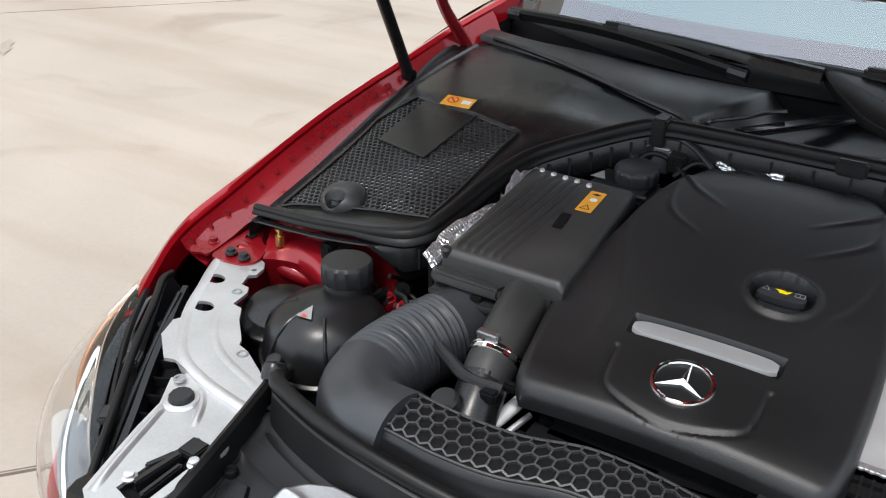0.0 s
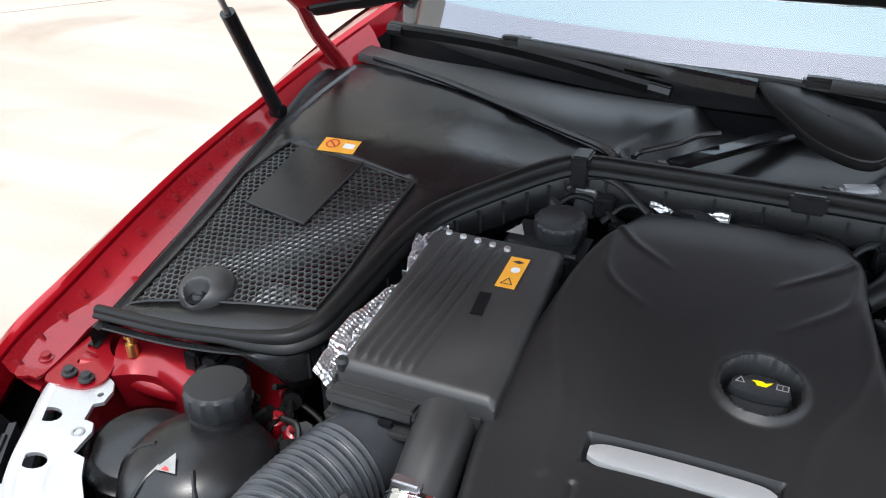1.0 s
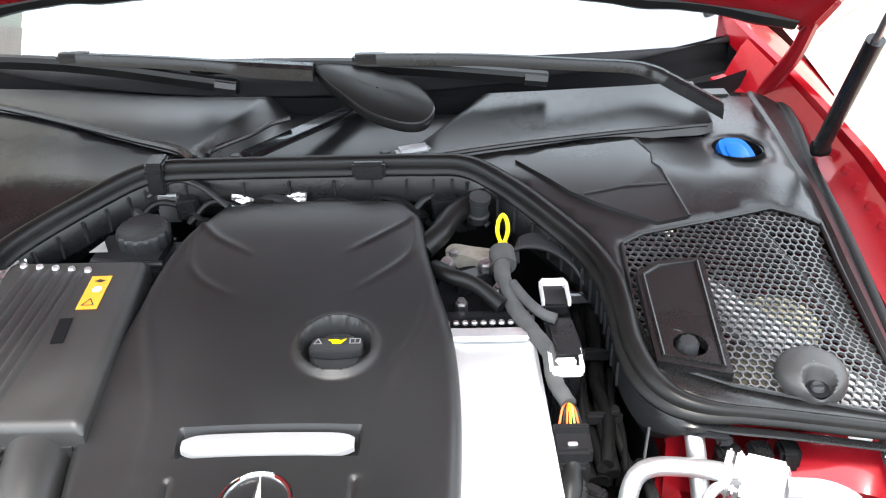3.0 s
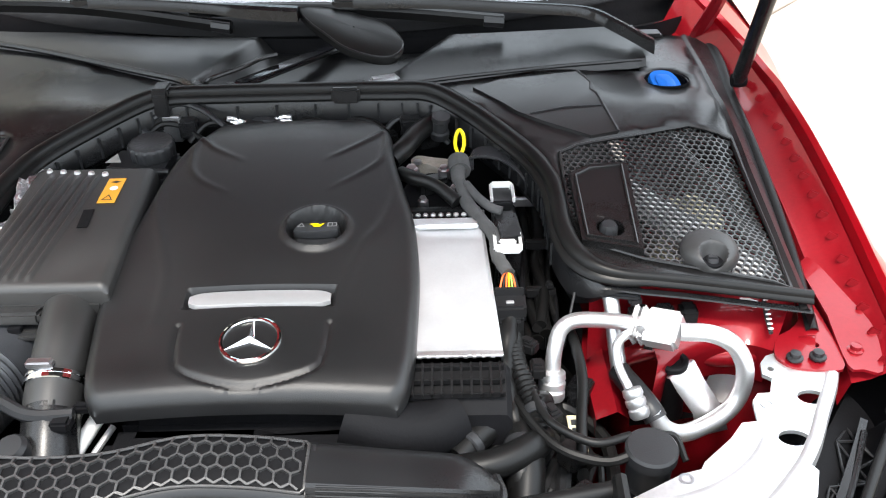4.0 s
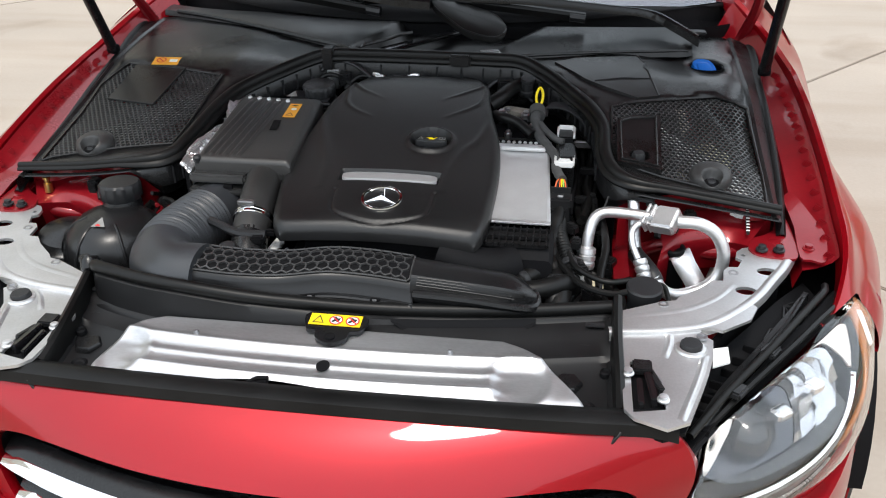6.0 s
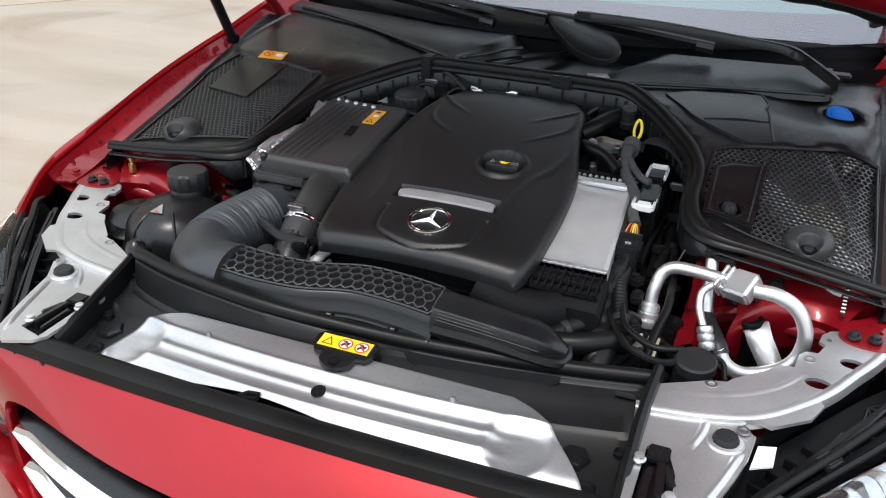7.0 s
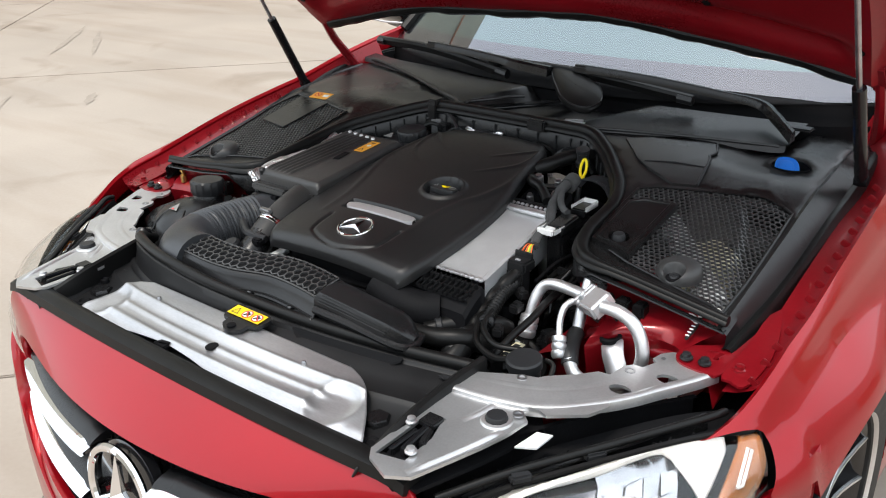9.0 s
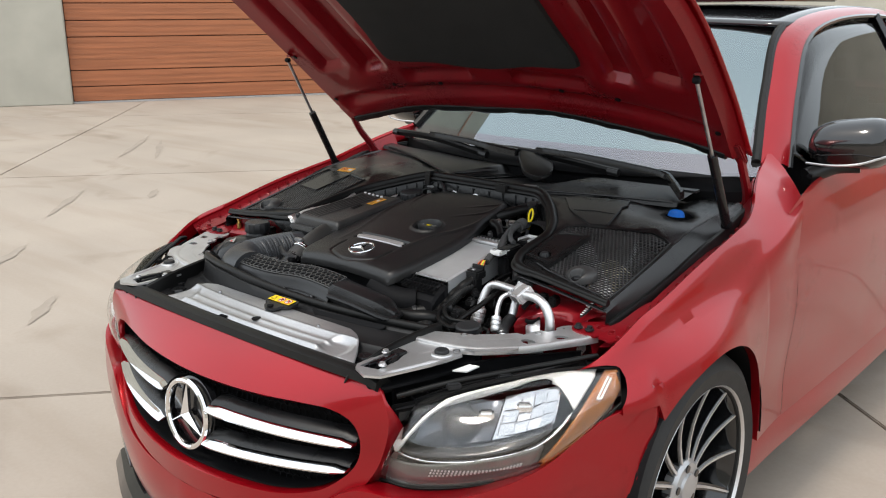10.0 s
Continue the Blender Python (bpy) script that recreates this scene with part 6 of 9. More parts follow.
part("lid", fillet_sheet(along([0.16, 0.45], [-0.330, -0.338]), along([0.16, 0.45], [-0.150, -0.165]), 0.165, 0.445, airbox_top, 0.012, 0.02, 130, 50), AIRBOX, airbox)
bm = bmesh.new()
box(bm, (-0.245, 0.305, 0.795), (0.185, 0.285, 0.10), 0.012)
part("base", bm, AIRBOX, airbox)
bm = bmesh.new()
box(bm, (-0.282, 0.158, 0.824), (0.105, 0.034, 0.016), 0.004, Matrix.Rotation(radians(-12), 4, "X"))
part("front_ledge", bm, AIRBOX, airbox)
bm = bmesh.new()
box(bm, (-0.278, 0.150, 0.804), (0.115, 0.030, 0.012), 0.004)
part("front_ledge", bm, AIRBOX, airbox)
bm = bmesh.new()
box(bm, (-0.262, 0.142, 0.813), (0.016, 0.008, 0.008), 0.001)
part("latch", bm, DARK, airbox)
bm = bmesh.new()
turned(bm, [(0.007, 0), (0.008, 0.010), (0.005, 0.014), (0, 0.015)], (-0.326, 0.170, 0.846), seg=12)
part("screw", bm, GREY, airbox)
for k in range(8):
    bm = bmesh.new()
    box(bm, (-0.336, 0.19 + 0.032 * k, 0.845 + 0.0027 * k), (0.014, 0.003, 0.012), 0.0008)
    part("clip", bm, STEEL, airbox)
for k in range(5):
    bm = bmesh.new()
    turned(bm, [(0.005, 0), (0.004, 0.004), (0, 0.006)], (-0.315 + 0.021 * k, 0.432 - 0.003 * k, 0.879), seg=8)
    part("stud", bm, ALU_BRIGHT, airbox)
sheet_label(airbox, "label", (-0.208, 0.376, airbox_top(-0.2, 0.376) + 0.0005), (1, 0.02, 0), (-0.02, 1, 0.085), 0.024, 0.062, ORANGE, "orange printed label")
lab = ((-0.208, 0.376, airbox_top(-0.2, 0.376) + 0.0005), (1, 0.02, 0), (-0.02, 1, 0.085))
bm = bmesh.new()
flat_poly(bm, *lab, [(-0.008, -0.026), (0.008, -0.026), (0, -0.012)], 0.002, holes=([(-0.0055, -0.0245), (0.0055, -0.0245), (0, -0.0148)],))
part("pictogram", bm, INK, airbox)
bm = bmesh.new()
flat_poly(bm, *lab, [(-0.007, 0.020), (0, 0.024), (0.008, 0.021), (0.002, 0.017)], 0.002)
part("pictogram", bm, INK, airbox)
bm = bmesh.new()
flat_poly(bm, *lab, ring_of(0.002, 0.004, 0.006, 8), 0.002)
part("pictogram", bm, WHITE, airbox)
sheet_label(airbox, "label", (-0.222, 0.308, airbox_top(-0.222, 0.308) + 0.0005), (1, 0.1, 0), (-0.1, 1, 0.085), 0.014, 0.042, DARK, "black blank label")
# heat foil at its side
foil = thing("heat_shield", "crinkled silver embossed heat shield foil", "heat shield")
bm = bmesh.new()
rng = random.Random(3)
rows = []
for i in range(26):
    t = i / 25
    y = 0.15 + 0.35 * t
    w = 0.020 + 0.009 * math.sin(9 * t) - 0.015 * math.exp(-((t - 0.52) / 0.06) ** 2)
    rows.append([(-0.330 - w * k / 5 + rng.uniform(-0.002, 0.002), y + rng.uniform(-0.002, 0.002), 0.828 + 0.036 * t + 0.004 * k + rng.uniform(-0.003, 0.003) - (0.02 if k == 0 else 0)) for k in range(6)])
grid(bm, rows)
part("foil", bm, FOIL, foil, thick=0.001, sharp=15)
bm = bmesh.new()
box(bm, (-0.345, 0.33, 0.76), (0.012, 0.34, 0.15), 0.003)
part("stay", bm, DARK, foil)

# clean air tube with its clamp
duct = thing("turbo_pipe", "black plastic air pipe with a bright hose clamp", "pipe")
bm = bmesh.new()
tube(bm, smooth_path([(-0.215, 0.245, 0.812), (-0.207, 0.20, 0.818), (-0.200, 0.14, 0.808), (-0.194, 0.075, 0.785), (-0.19, 0.04, 0.768)], 5), lambda t: 0.034 - 0.002 * t, 24)
part("pipe", bm, AIRBOX, duct)
bm = bmesh.new()
d = Vector((0.006, -0.065, -0.03)).normalized()
turned(bm, [(0.0345, 0), (0.0355, 0.001), (0.0355, 0.004), (0.034, 0.005), (0.0355, 0.006), (0.0355, 0.011), (0.0345, 0.012)], (-0.194, 0.078, 0.787), d, 32)
clamp = part("clamp", bm, CHROME, duct, "bright worm-drive hose clamp")
bm = bmesh.new()
box(bm, (-0.2, 0.066, 0.822), (0.03, 0.012, 0.009), 0.002)
part("screw", bm, STEEL, clamp)
bm = bmesh.new()
tube(bm, smooth_path([(-0.191, 0.045, 0.772), (-0.185, 0.01, 0.752), (-0.18, -0.03, 0.72), (-0.18, -0.06, 0.68)], 5), 0.031, 20)
part("lower_pipe", bm, PLASTIC, duct)
bm = bmesh.new()
tube(bm, smooth_path([(-0.262, 0.052, 0.790), (-0.235, 0.035, 0.79), (-0.20, 0.018, 0.788), (-0.155, 0.022, 0.785)], 5), 0.008, 8)
part("retainer", bm, GREY, duct)
bm = bmesh.new()
box(bm, (-0.165, 0.012, 0.782), (0.022, 0.02, 0.014), 0.003)
box(bm, (-0.15, 0.035, 0.783), (0.02, 0.012, 0.012), 0.003)
part("clip", bm, DARK, duct)
bm = bmesh.new()
turned(bm, [(0.018, 0), (0.018, 0.025), (0.014, 0.03), (0, 0.031)], (-0.205, -0.015, 0.755), (-0.1, -0.3, 1), 16)
part("valve", bm, GREY, duct)
bm = bmesh.new()
tube(bm, [(-0.145, 0.065, 0.752), (-0.172, -0.02, 0.728)], 0.009, 12)
part("drain_tube", bm, WHITE, duct, "white plastic tube")
bm = bmesh.new()
tube(bm, [(-0.125, 0.04, 0.75), (-0.15, -0.02, 0.73)], 0.004, 8)
part("drain_tube", bm, SILVER, duct)

# corrugated intake hose
hose = thing("intake_hose", "slate grey corrugated rubber intake hose", "hose")
line = smooth_path([(-0.262, 0.215, 0.765), (-0.285, 0.155, 0.762), (-0.305, 0.085, 0.762), (-0.318, 0.02, 0.760), (-0.312, -0.04, 0.758), (-0.275, -0.078, 0.758), (-0.22, -0.085, 0.760)], 60)


def bellows(t):
    r = 0.054
    if 0.26 < t < 0.58:
        r += 0.0019 * math.sin(t * 2 * math.pi / 0.0185)
    return r


bm = bmesh.new()
tube(bm, line, bellows, 30)
part("hose", bm, HOSE, hose)
bm = bmesh.new()
tube(bm, line[:22:2], lambda t: 0.0565 + 0.002 * math.sin(20 * t), 30)
part("cuff", bm, PLASTIC, hose)
bm = bmesh.new()
box(bm, (-0.248, 0.195, 0.795), (0.135, 0.05, 0.07), 0.01, Matrix.Rotation(radians(-18), 4, "Z"))
part("inlet", bm, PLASTIC, hose)

# flat intake duct with raised hexagons
air_duct = thing("intake_duct", "flat black intake duct with a raised hexagon pattern", "air duct")
duct_mid = smooth_path([(-0.285, -0.088, 0), (-0.23, -0.086, 0), (-0.16, -0.090, 0), (-0.09, -0.084, 0), (-0.02, -0.062, 0), (0.05, -0.062, 0), (0.12, -0.072, 0)], 8)


def duct_point(s, v, lift=0.0):
    """s: 0 to 1 along the duct, v: -1 front to 1 rear."""
    i = min(int(s * (len(duct_mid) - 1)), len(duct_mid) - 2)
    p = duct_mid[i].lerp(duct_mid[i + 1], s * (len(duct_mid) - 1) - i)
    w = 0.033
    z = 0.800 - 0.006 * s
    return Vector((p.x, p.y + w * v, z + 0.007 * v - 0.006 * v ** 4 + lift))


bm = bmesh.new()
rows = []
for i in range(61):
    s = i / 60
    top = [duct_point(s, v) for v in np.linspace(-1, 1, 13)]
    front = [top[0] + Vector((0, a, b)) for a, b in ((-0.010, -0.036), (-0.0165, -0.031), (-0.0175, -0.027), (-0.0155, -0.0245), (-0.0135, -0.0255), (-0.0125, -0.0225), (-0.0105, -0.0225), (-0.006, -0.015), (-0.002, -0.006))]
    rows.append(front + top + [top[-1] + Vector((0, 0.003, -0.02)), top[-1] + Vector((0, 0.0, -0.05))])
made = grid(bm, rows)
part("body", bm, PLASTIC, air_duct, thick=0.003)
length = 0.43


def lattice_point(u, v, lift=0.0):
    return duct_point(min(max(u, 0.034), 0.423) / length, min(max(v, -0.0312), 0.0312) / 0.036, lift)


# near-black sheet over the duct top paints the shade inside the cells
bm = bmesh.new()
grid(bm, [[lattice_point(u, v, 0.0006) for v in np.linspace(-0.0312, 0.0312, 9)] for u in np.linspace(0.034, 0.423, 50)])
part("lattice_floor", bm, DARK, air_duct)
bm = bmesh.new()
honeycomb(bm, 0.030, 0.985 * length, -0.0325, 0.036, 0.0172, lattice_point, lambda u, v: 0.036 < u < 0.421 and abs(v) < 0.0308, 0.0023, 0.006, 0.0042)
part("hexagon_lattice", bm, MESH, air_duct)
bm = bmesh.new()
rim = [lattice_point(u, -0.04, 0.0028) for u in np.linspace(0.04, 0.419, 50)] + [lattice_point(0.5, v, 0.0028) for v in np.linspace(-0.027, 0.027, 7)] + [lattice_point(u, 0.04, 0.0028) for u in np.linspace(0.419, 0.04, 50)] + [lattice_point(0, v, 0.0028) for v in np.linspace(0.027, -0.027, 7)]
tube(bm, rim + rim[:1], 0.0017, 8)
part("lattice_rim", bm, MESH, air_duct)
for t, size in ((0.16, 0.014), (0.40, 0.016), (0.62, 0.015), (0.86, 0.015)):
    bm = bmesh.new()
    box(bm, duct_point(t, -1, -0.0265) + Vector((0, -0.0175, 0)), (size, 0.006, 0.009), 0.001)
    clip = part("clip", bm, DARK, air_duct)
    bm = bmesh.new()
    box(bm, duct_point(t, -1, -0.0235) + Vector((0, -0.0195, 0)), (size * 0.5, 0.0035, 0.005), 0.0008)
    part("clip_head", bm, STEEL, clip, "bright clip head")
bm = bmesh.new()
rows = []
for i in range(21):
    t = i / 20
    x = 0.115 + 0.19 * t
    tip = max(0, (t - 0.72) / 0.28)
    y0, y1 = -0.108 + 0.004 * t + 0.026 * tip ** 2, -0.030 - 0.006 * t - 0.022 * tip ** 2
    zt = 0.797 - 0.018 * t - 0.020 * tip ** 2
    r = []
    for v, dz in ((-1, -0.04), (-1, -0.020), (-0.97, -0.012), (-0.90, -0.006), (-0.84, -0.008), (-0.78, -0.003), (-0.72, -0.005), (-0.64, -0.001), (-0.4, 0.0005), (0, 0.002), (0.4, 0.001), (0.75, -0.002), (0.92, -0.008), (1, -0.018), (1, -0.04)):
        r.append((x, (y0 + y1) / 2 + (y1 - y0) / 2 * v, zt + dz))
    rows.append(r)
made = grid(bm, rows)
bm.faces.new(made[-1])
part("snout", bm, PLASTIC, air_duct)
for k in range(4):
    bm = bmesh.new()
    tube(bm, smooth_path([(0.125, -0.1085 + 0.0042 * k, 0.7865 + 0.0022 * k), (0.20, -0.1065 + 0.0042 * k, 0.7795 + 0.0022 * k), (0.272 - 0.004 * k, -0.1035 + 0.0042 * k, 0.7705 + 0.0022 * k)], 6), 0.0011, 6)
    part("snout_rib", bm, PLASTIC, air_duct)
bm = bmesh.new()
tube(bm, smooth_path([(0.12, -0.112, 0.772), (0.2, -0.106, 0.765), (0.29, -0.098, 0.752), (0.306, -0.075, 0.75), (0.30, -0.05, 0.752)], 5), 0.007, 8)
part("snout_lip", bm, PLASTIC, air_duct)

# coolant expansion tank
tank = thing("coolant_tank", "round black coolant expansion tank with a ribbed cap", "coolant tank")
bm = bmesh.new()
prof = [(0.0, -0.16), (0.06, -0.155), (0.090, -0.12), (0.096, -0.07), (0.0945, -0.062), (0.099, -0.06), (0.099, -0.055), (0.0945, -0.052), (0.090, -0.03), (0.078, -0.005), (0.058, 0.012), (0.03, 0.02), (0.0, 0.021)]
turned(bm, prof, (-0.455, 0.065, 0.765), (0.0, -0.06, 1), 44)
tank_body = part("body", bm, PLASTIC, tank)
for turn in (-70, -20, 38):
    bm = bmesh.new()
    c, d = math.cos(radians(turn - 90)), math.sin(radians(turn - 90))
    tube(bm, smooth_path([(-0.455 + c * r, 0.065 + d * r, 0.765 + h + 0.06 * d * r) for r, h in ((0.040, 0.0165), (0.060, 0.0095), (0.078, -0.0065), (0.0895, -0.030), (0.0935, -0.05))], 5), 0.0028, 8)
    part("moulded_rib", bm, PLASTIC, tank_body)
bm = bmesh.new()
turned(bm, [(0.036, -0.045), (0.034, 0.0), (0.030, 0.01)], (-0.458, 0.117, 0.785), (0, 0.05, 1), 32)
part("neck", bm, PLASTIC, tank)
bm = bmesh.new()
turned(bm, [(0.033, -0.004), (0.036, 0.0), (0.036, 0.024), (0.033, 0.028), (0.0, 0.029)], (-0.458, 0.118, 0.795), (0, 0.05, 1), 72, ripple=lambda a, h: 1 + (0.035 * (math.cos(14 * a) > 0.6) if h < 0.026 else 0))
part("cap", bm, GREY, tank, "dark grey ribbed screw cap")
tri = ((-0.457, 0.030, 0.7785), (1, 0.1, 0), (-0.1, 1, 0.42))
sheet = bmesh.new()
flat_poly(sheet, *tri, [(-0.0125, -0.008), (0.0125, -0.008), (0.002, 0.014)], 0.0065)
part("warning_triangle", sheet, FADED, tank, "faded grey triangular warning sign")
bm = bmesh.new()
flat_poly(bm, *tri, [(-0.005, -0.007), (0.004, -0.007), (0.003, -0.004), (-0.002, -0.002)], 0.0072)
part("pictogram", bm, RED_INK, tank)
bm = bmesh.new()
tube(bm, smooth_path([(-0.385, 0.13, 0.79), (-0.365, 0.13, 0.78), (-0.352, 0.09, 0.76), (-0.36, 0.03, 0.74), (-0.39, -0.01, 0.72)], 6), 0.004, 8)
part("seam_hose", bm, RUBBER, tank)
bm = bmesh.new()
turned(bm, [(0.014, 0), (0.013, 0.02), (0.010, 0.028), (0, 0.03)], (-0.445, -0.045, 0.735), (0, -0.3, 1), 16)
part("spout", bm, PLASTIC, tank)
bm = bmesh.new()
turned(bm, [(0.0, -0.14), (0.050, -0.13), (0.060, -0.08), (0.062, -0.012), (0.066, -0.010), (0.066, -0.004), (0.060, -0.002), (0.052, 0.010), (0.03, 0.017), (0.0, 0.019)], (-0.556, 0.085, 0.722), (0.12, -0.1, 1), 32)
control = thing("pump_housing", "round black plastic pump housing in the bay corner", "housing")
part("case", bm, PLASTIC, control)
bm = bmesh.new()
turned(bm, [(0.008, 0), (0.008, 0.018), (0.005, 0.019), (0.005, 0.026), (0.0075, 0.027), (0.0075, 0.031), (0, 0.032)], (-0.648, 0.188, 0.760), seg=10)
port = thing("brass_fitting", "brass screw fitting on the red gusset", "fitting")
part("fitting", bm, BRASS, port)
# brake fluid reservoir
brake = thing("brake_reservoir", "black brake fluid cap on its reservoir", "reservoir")
bm = bmesh.new()
turned(bm, [(0.028, -0.012), (0.0325, -0.008), (0.0335, 0.010), (0.031, 0.0135), (0.024, 0.0145), (0.022, 0.0135), (0.0, 0.0135)], (-0.190, 0.510, 0.876), (0, -0.1, 1), 80, ripple=lambda a, h: 1 + (0.05 * (math.cos(16 * a) > 0) if h < 0.018 else 0))
part("cap", bm, GREY, brake)
bm = bmesh.new()
box(bm, (-0.205, 0.50, 0.835), (0.11, 0.09, 0.06), 0.012)
part("body", bm, GREY, brake)
sheet = bmesh.new()
flat_poly(sheet, (-0.243, 0.49, 0.871), (1, 0, 0), (0, 1, 0.3), [(-0.012, -0.009), (0.013, -0.009), (0.003, 0.011)], 0.001)
part("warning_triangle", sheet, FADED, brake, "faded grey triangular warning sign")
bm = bmesh.new()
tube(bm, smooth_path([(-0.245, 0.463, 0.868), (-0.2, 0.458, 0.865), (-0.155, 0.462, 0.862)], 5), 0.004, 8)
part("rim", bm, GREY, brake)
bm = bmesh.new()
tube(bm, smooth_path([(-0.205, 0.585, 0.895), (-0.17, 0.60, 0.912), (-0.13, 0.585, 0.91), (-0.085, 0.55, 0.895)], 6), 0.0045, 8)
line1 = thing("vacuum_hose", "thin grey vacuum hose behind the engine cover", "hose")
part("hose", bm, GREY, line1)
bm = bmesh.new()
foil2 = thing("heat_shield", "small bright embossed heat shield behind the engine cover", "heat shield")
rows = [[(x, 0.622, 0.907) for x in np.linspace(-0.092, 0.012, 14)], [(x, 0.60 + 0.006 * math.sin(60 * x), 0.898 - 0.012 * math.exp(-((x + 0.04) / 0.03) ** 4)) for x in np.linspace(-0.092, 0.012, 14)], [(x, 0.575, 0.882 - 0.010 * math.exp(-((x + 0.04) / 0.03) ** 4)) for x in np.linspace(-0.092, 0.012, 14)]]
grid(bm, rows)
part("foil", bm, FOIL, foil2, thick=0.001)

rng = random.Random(21)
clutter = thing("cable_bundle", "tangle of black cables and hoses beside the engine", "cables")
for k in range(26):
    x, y = rng.uniform(0.33, 0.43), rng.uniform(-0.04, 0.30)
    z = 0.665 + 0.05 * rng.random() - 0.25 * max(0, 0.38 - x)
    p0 = Vector((x, y, z - 0.02))
    bm = bmesh.new()
    q = [p0 + Vector((rng.uniform(-0.05, 0.05), rng.uniform(-0.09, 0.09), rng.uniform(-0.05, 0.012))) for _ in range(3)]
    tube(bm, smooth_path([p0] + q, 6), rng.choice((0.003, 0.004, 0.006, 0.009)), 8)
    part("cable", bm, RUBBER if k % 5 else GREY, clutter)
for k in range(10):
    x, y = rng.uniform(0.34, 0.42), rng.uniform(-0.02, 0.28)
    bm = bmesh.new()
    box(bm, (x, y, 0.675 + 0.03 * rng.random()), (rng.uniform(0.012, 0.03), rng.uniform(0.012, 0.03), 0.03), 0.003, Matrix.Rotation(rng.uniform(0, 3), 4, "Z"))
    part("plug", bm, PLASTIC if k % 5 else GREY, clutter)
clutter2 = thing("cable_bundle", "black hoses and red fittings behind the coolant tank", "cables")
for k in range(16):
    x, y = rng.uniform(-0.49, -0.37), rng.uniform(0.13, 0.20)
    p0 = Vector((x, y, 0.74 + 0.03 * rng.random()))
    bm = bmesh.new()
    q = [p0 + Vector((rng.uniform(-0.04, 0.04), rng.uniform(-0.03, 0.05), -0.03 * (i + 1) + rng.uniform(-0.01, 0.02))) for i in range(3)]
    tube(bm, smooth_path([p0] + q, 6), rng.choice((0.004, 0.006, 0.009, 0.012)), 8)
    part("hose", bm, RUBBER, clutter2)
for x, y, z in ((-0.42, 0.165, 0.745), (-0.385, 0.15, 0.75), (-0.37, 0.11, 0.735)):
    bm = bmesh.new()
    turned(bm, [(0.014, -0.05), (0.014, 0.0), (0.010, 0.006), (0.006, 0.007), (0.006, 0.014), (0, 0.015)], (x, y, z), (0.2, -0.3, 1), 12)
    part("fitting", bm, PAINT_INNER, clutter2)

rear_bits = thing("wiring_loom", "black cable ducts and brackets along the firewall", "wiring loom")
for k in range(22):
    x = -0.30 + 0.029 * k + rng.uniform(-0.008, 0.008)
    y = 0.585 + rng.uniform(-0.02, 0.015) - 0.10 * max(0, abs(x) - 0.2)
    bm = bmesh.new()
    box(bm, (x, y, 0.86 + rng.uniform(-0.02, 0.02)), (rng.uniform(0.015, 0.035), 0.022, rng.uniform(0.02, 0.045)), 0.003, Matrix.Rotation(rng.uniform(-0.4, 0.4), 4, "Z"))
    part("bracket", bm, STEEL if k % 9 == 4 else PLASTIC, rear_bits)
for k in range(8):
    bm = bmesh.new()
    x = -0.30 + 0.075 * k
    tube(bm, smooth_path([(x, 0.57, 0.86), (x + 0.03, 0.585, 0.885), (x + 0.07, 0.58, 0.88), (x + 0.11, 0.565, 0.85)], 5), rng.choice((0.003, 0.005, 0.008)), 8)
    part("cable", bm, RUBBER if k % 3 else GREY, rear_bits)

# ---- charge air cooler and the pipes beside it ----
cooler = thing("charge_air_cooler", "aluminium charge air cooler with black end tanks", "intercooler")
bm = bmesh.new()


def cooler_z(y):
    return 0.800 + 0.155 * (y - 0.09)


rows = []
for k in range(17):
    y = 0.098 + (0.342 - 0.098) * k / 16
    rows.append([(0.198, y, cooler_z(y) - 0.02), (0.20, y, cooler_z(y)), (0.215, y, cooler_z(y) + 0.001), (0.225, y, cooler_z(y) - 0.0015), (0.26, y, cooler_z(y) - 0.002), (0.293, y, cooler_z(y) - 0.0015), (0.300 + 0.012 * (1 - k / 16), y, cooler_z(y) + 0.001), (0.304 + 0.014 * (1 - k / 16), y, cooler_z(y) - 0.003), (0.304 + 0.014 * (1 - k / 16), y, cooler_z(y) - 0.07)])
grid(bm, rows)
part("core", bm, COOLER, cooler, "smooth bright aluminium top plate")
bm = bmesh.new()
box(bm, (0.25, 0.328, cooler_z(0.328) + 0.003), (0.098, 0.022, 0.008), 0.003)
part("front_bead", bm, ALU_BRIGHT, cooler)
bm = bmesh.new()
box(bm, (0.258, 0.0955, cooler_z(0.095) - 0.001), (0.120, 0.010, 0.004), 0.001)
part("crimp_strip", bm, ALU_BRIGHT, cooler)
for k in range(10):
    for y, xs in ((0.350, 0.0), (0.091, 0.006)):
        bm = bmesh.new()
        box(bm, (0.205 + 0.0105 * k + xs, y, cooler_z(y) + 0.001), (0.0070, 0.007, 0.005), 0.0015)
        part("crimp", bm, ALU_BRIGHT, cooler)
bm = bmesh.new()
box(bm, (0.25, 0.366, cooler_z(0.36) - 0.035), (0.115, 0.024, 0.07), 0.006)
part("rear_tank", bm, PLASTIC, cooler)
bm = bmesh.new()
rows = []
for k in range(9):
    t = k / 8
    x0, x1 = 0.175, 0.325
    y = 0.088 - 0.055 * t
    z = 0.792 - 0.03 * t ** 1.6
    rows.append([(x0, y, z - 0.07), (x0, y, z - 0.006), (x0 + 0.008, y, z)] + [(x0 + (x1 - x0) * s, y, z + 0.001) for s in np.linspace(0.1, 0.9, 9)] + [(x1 - 0.006, y, z), (x1, y, z - 0.008), (x1, y, z - 0.07)])
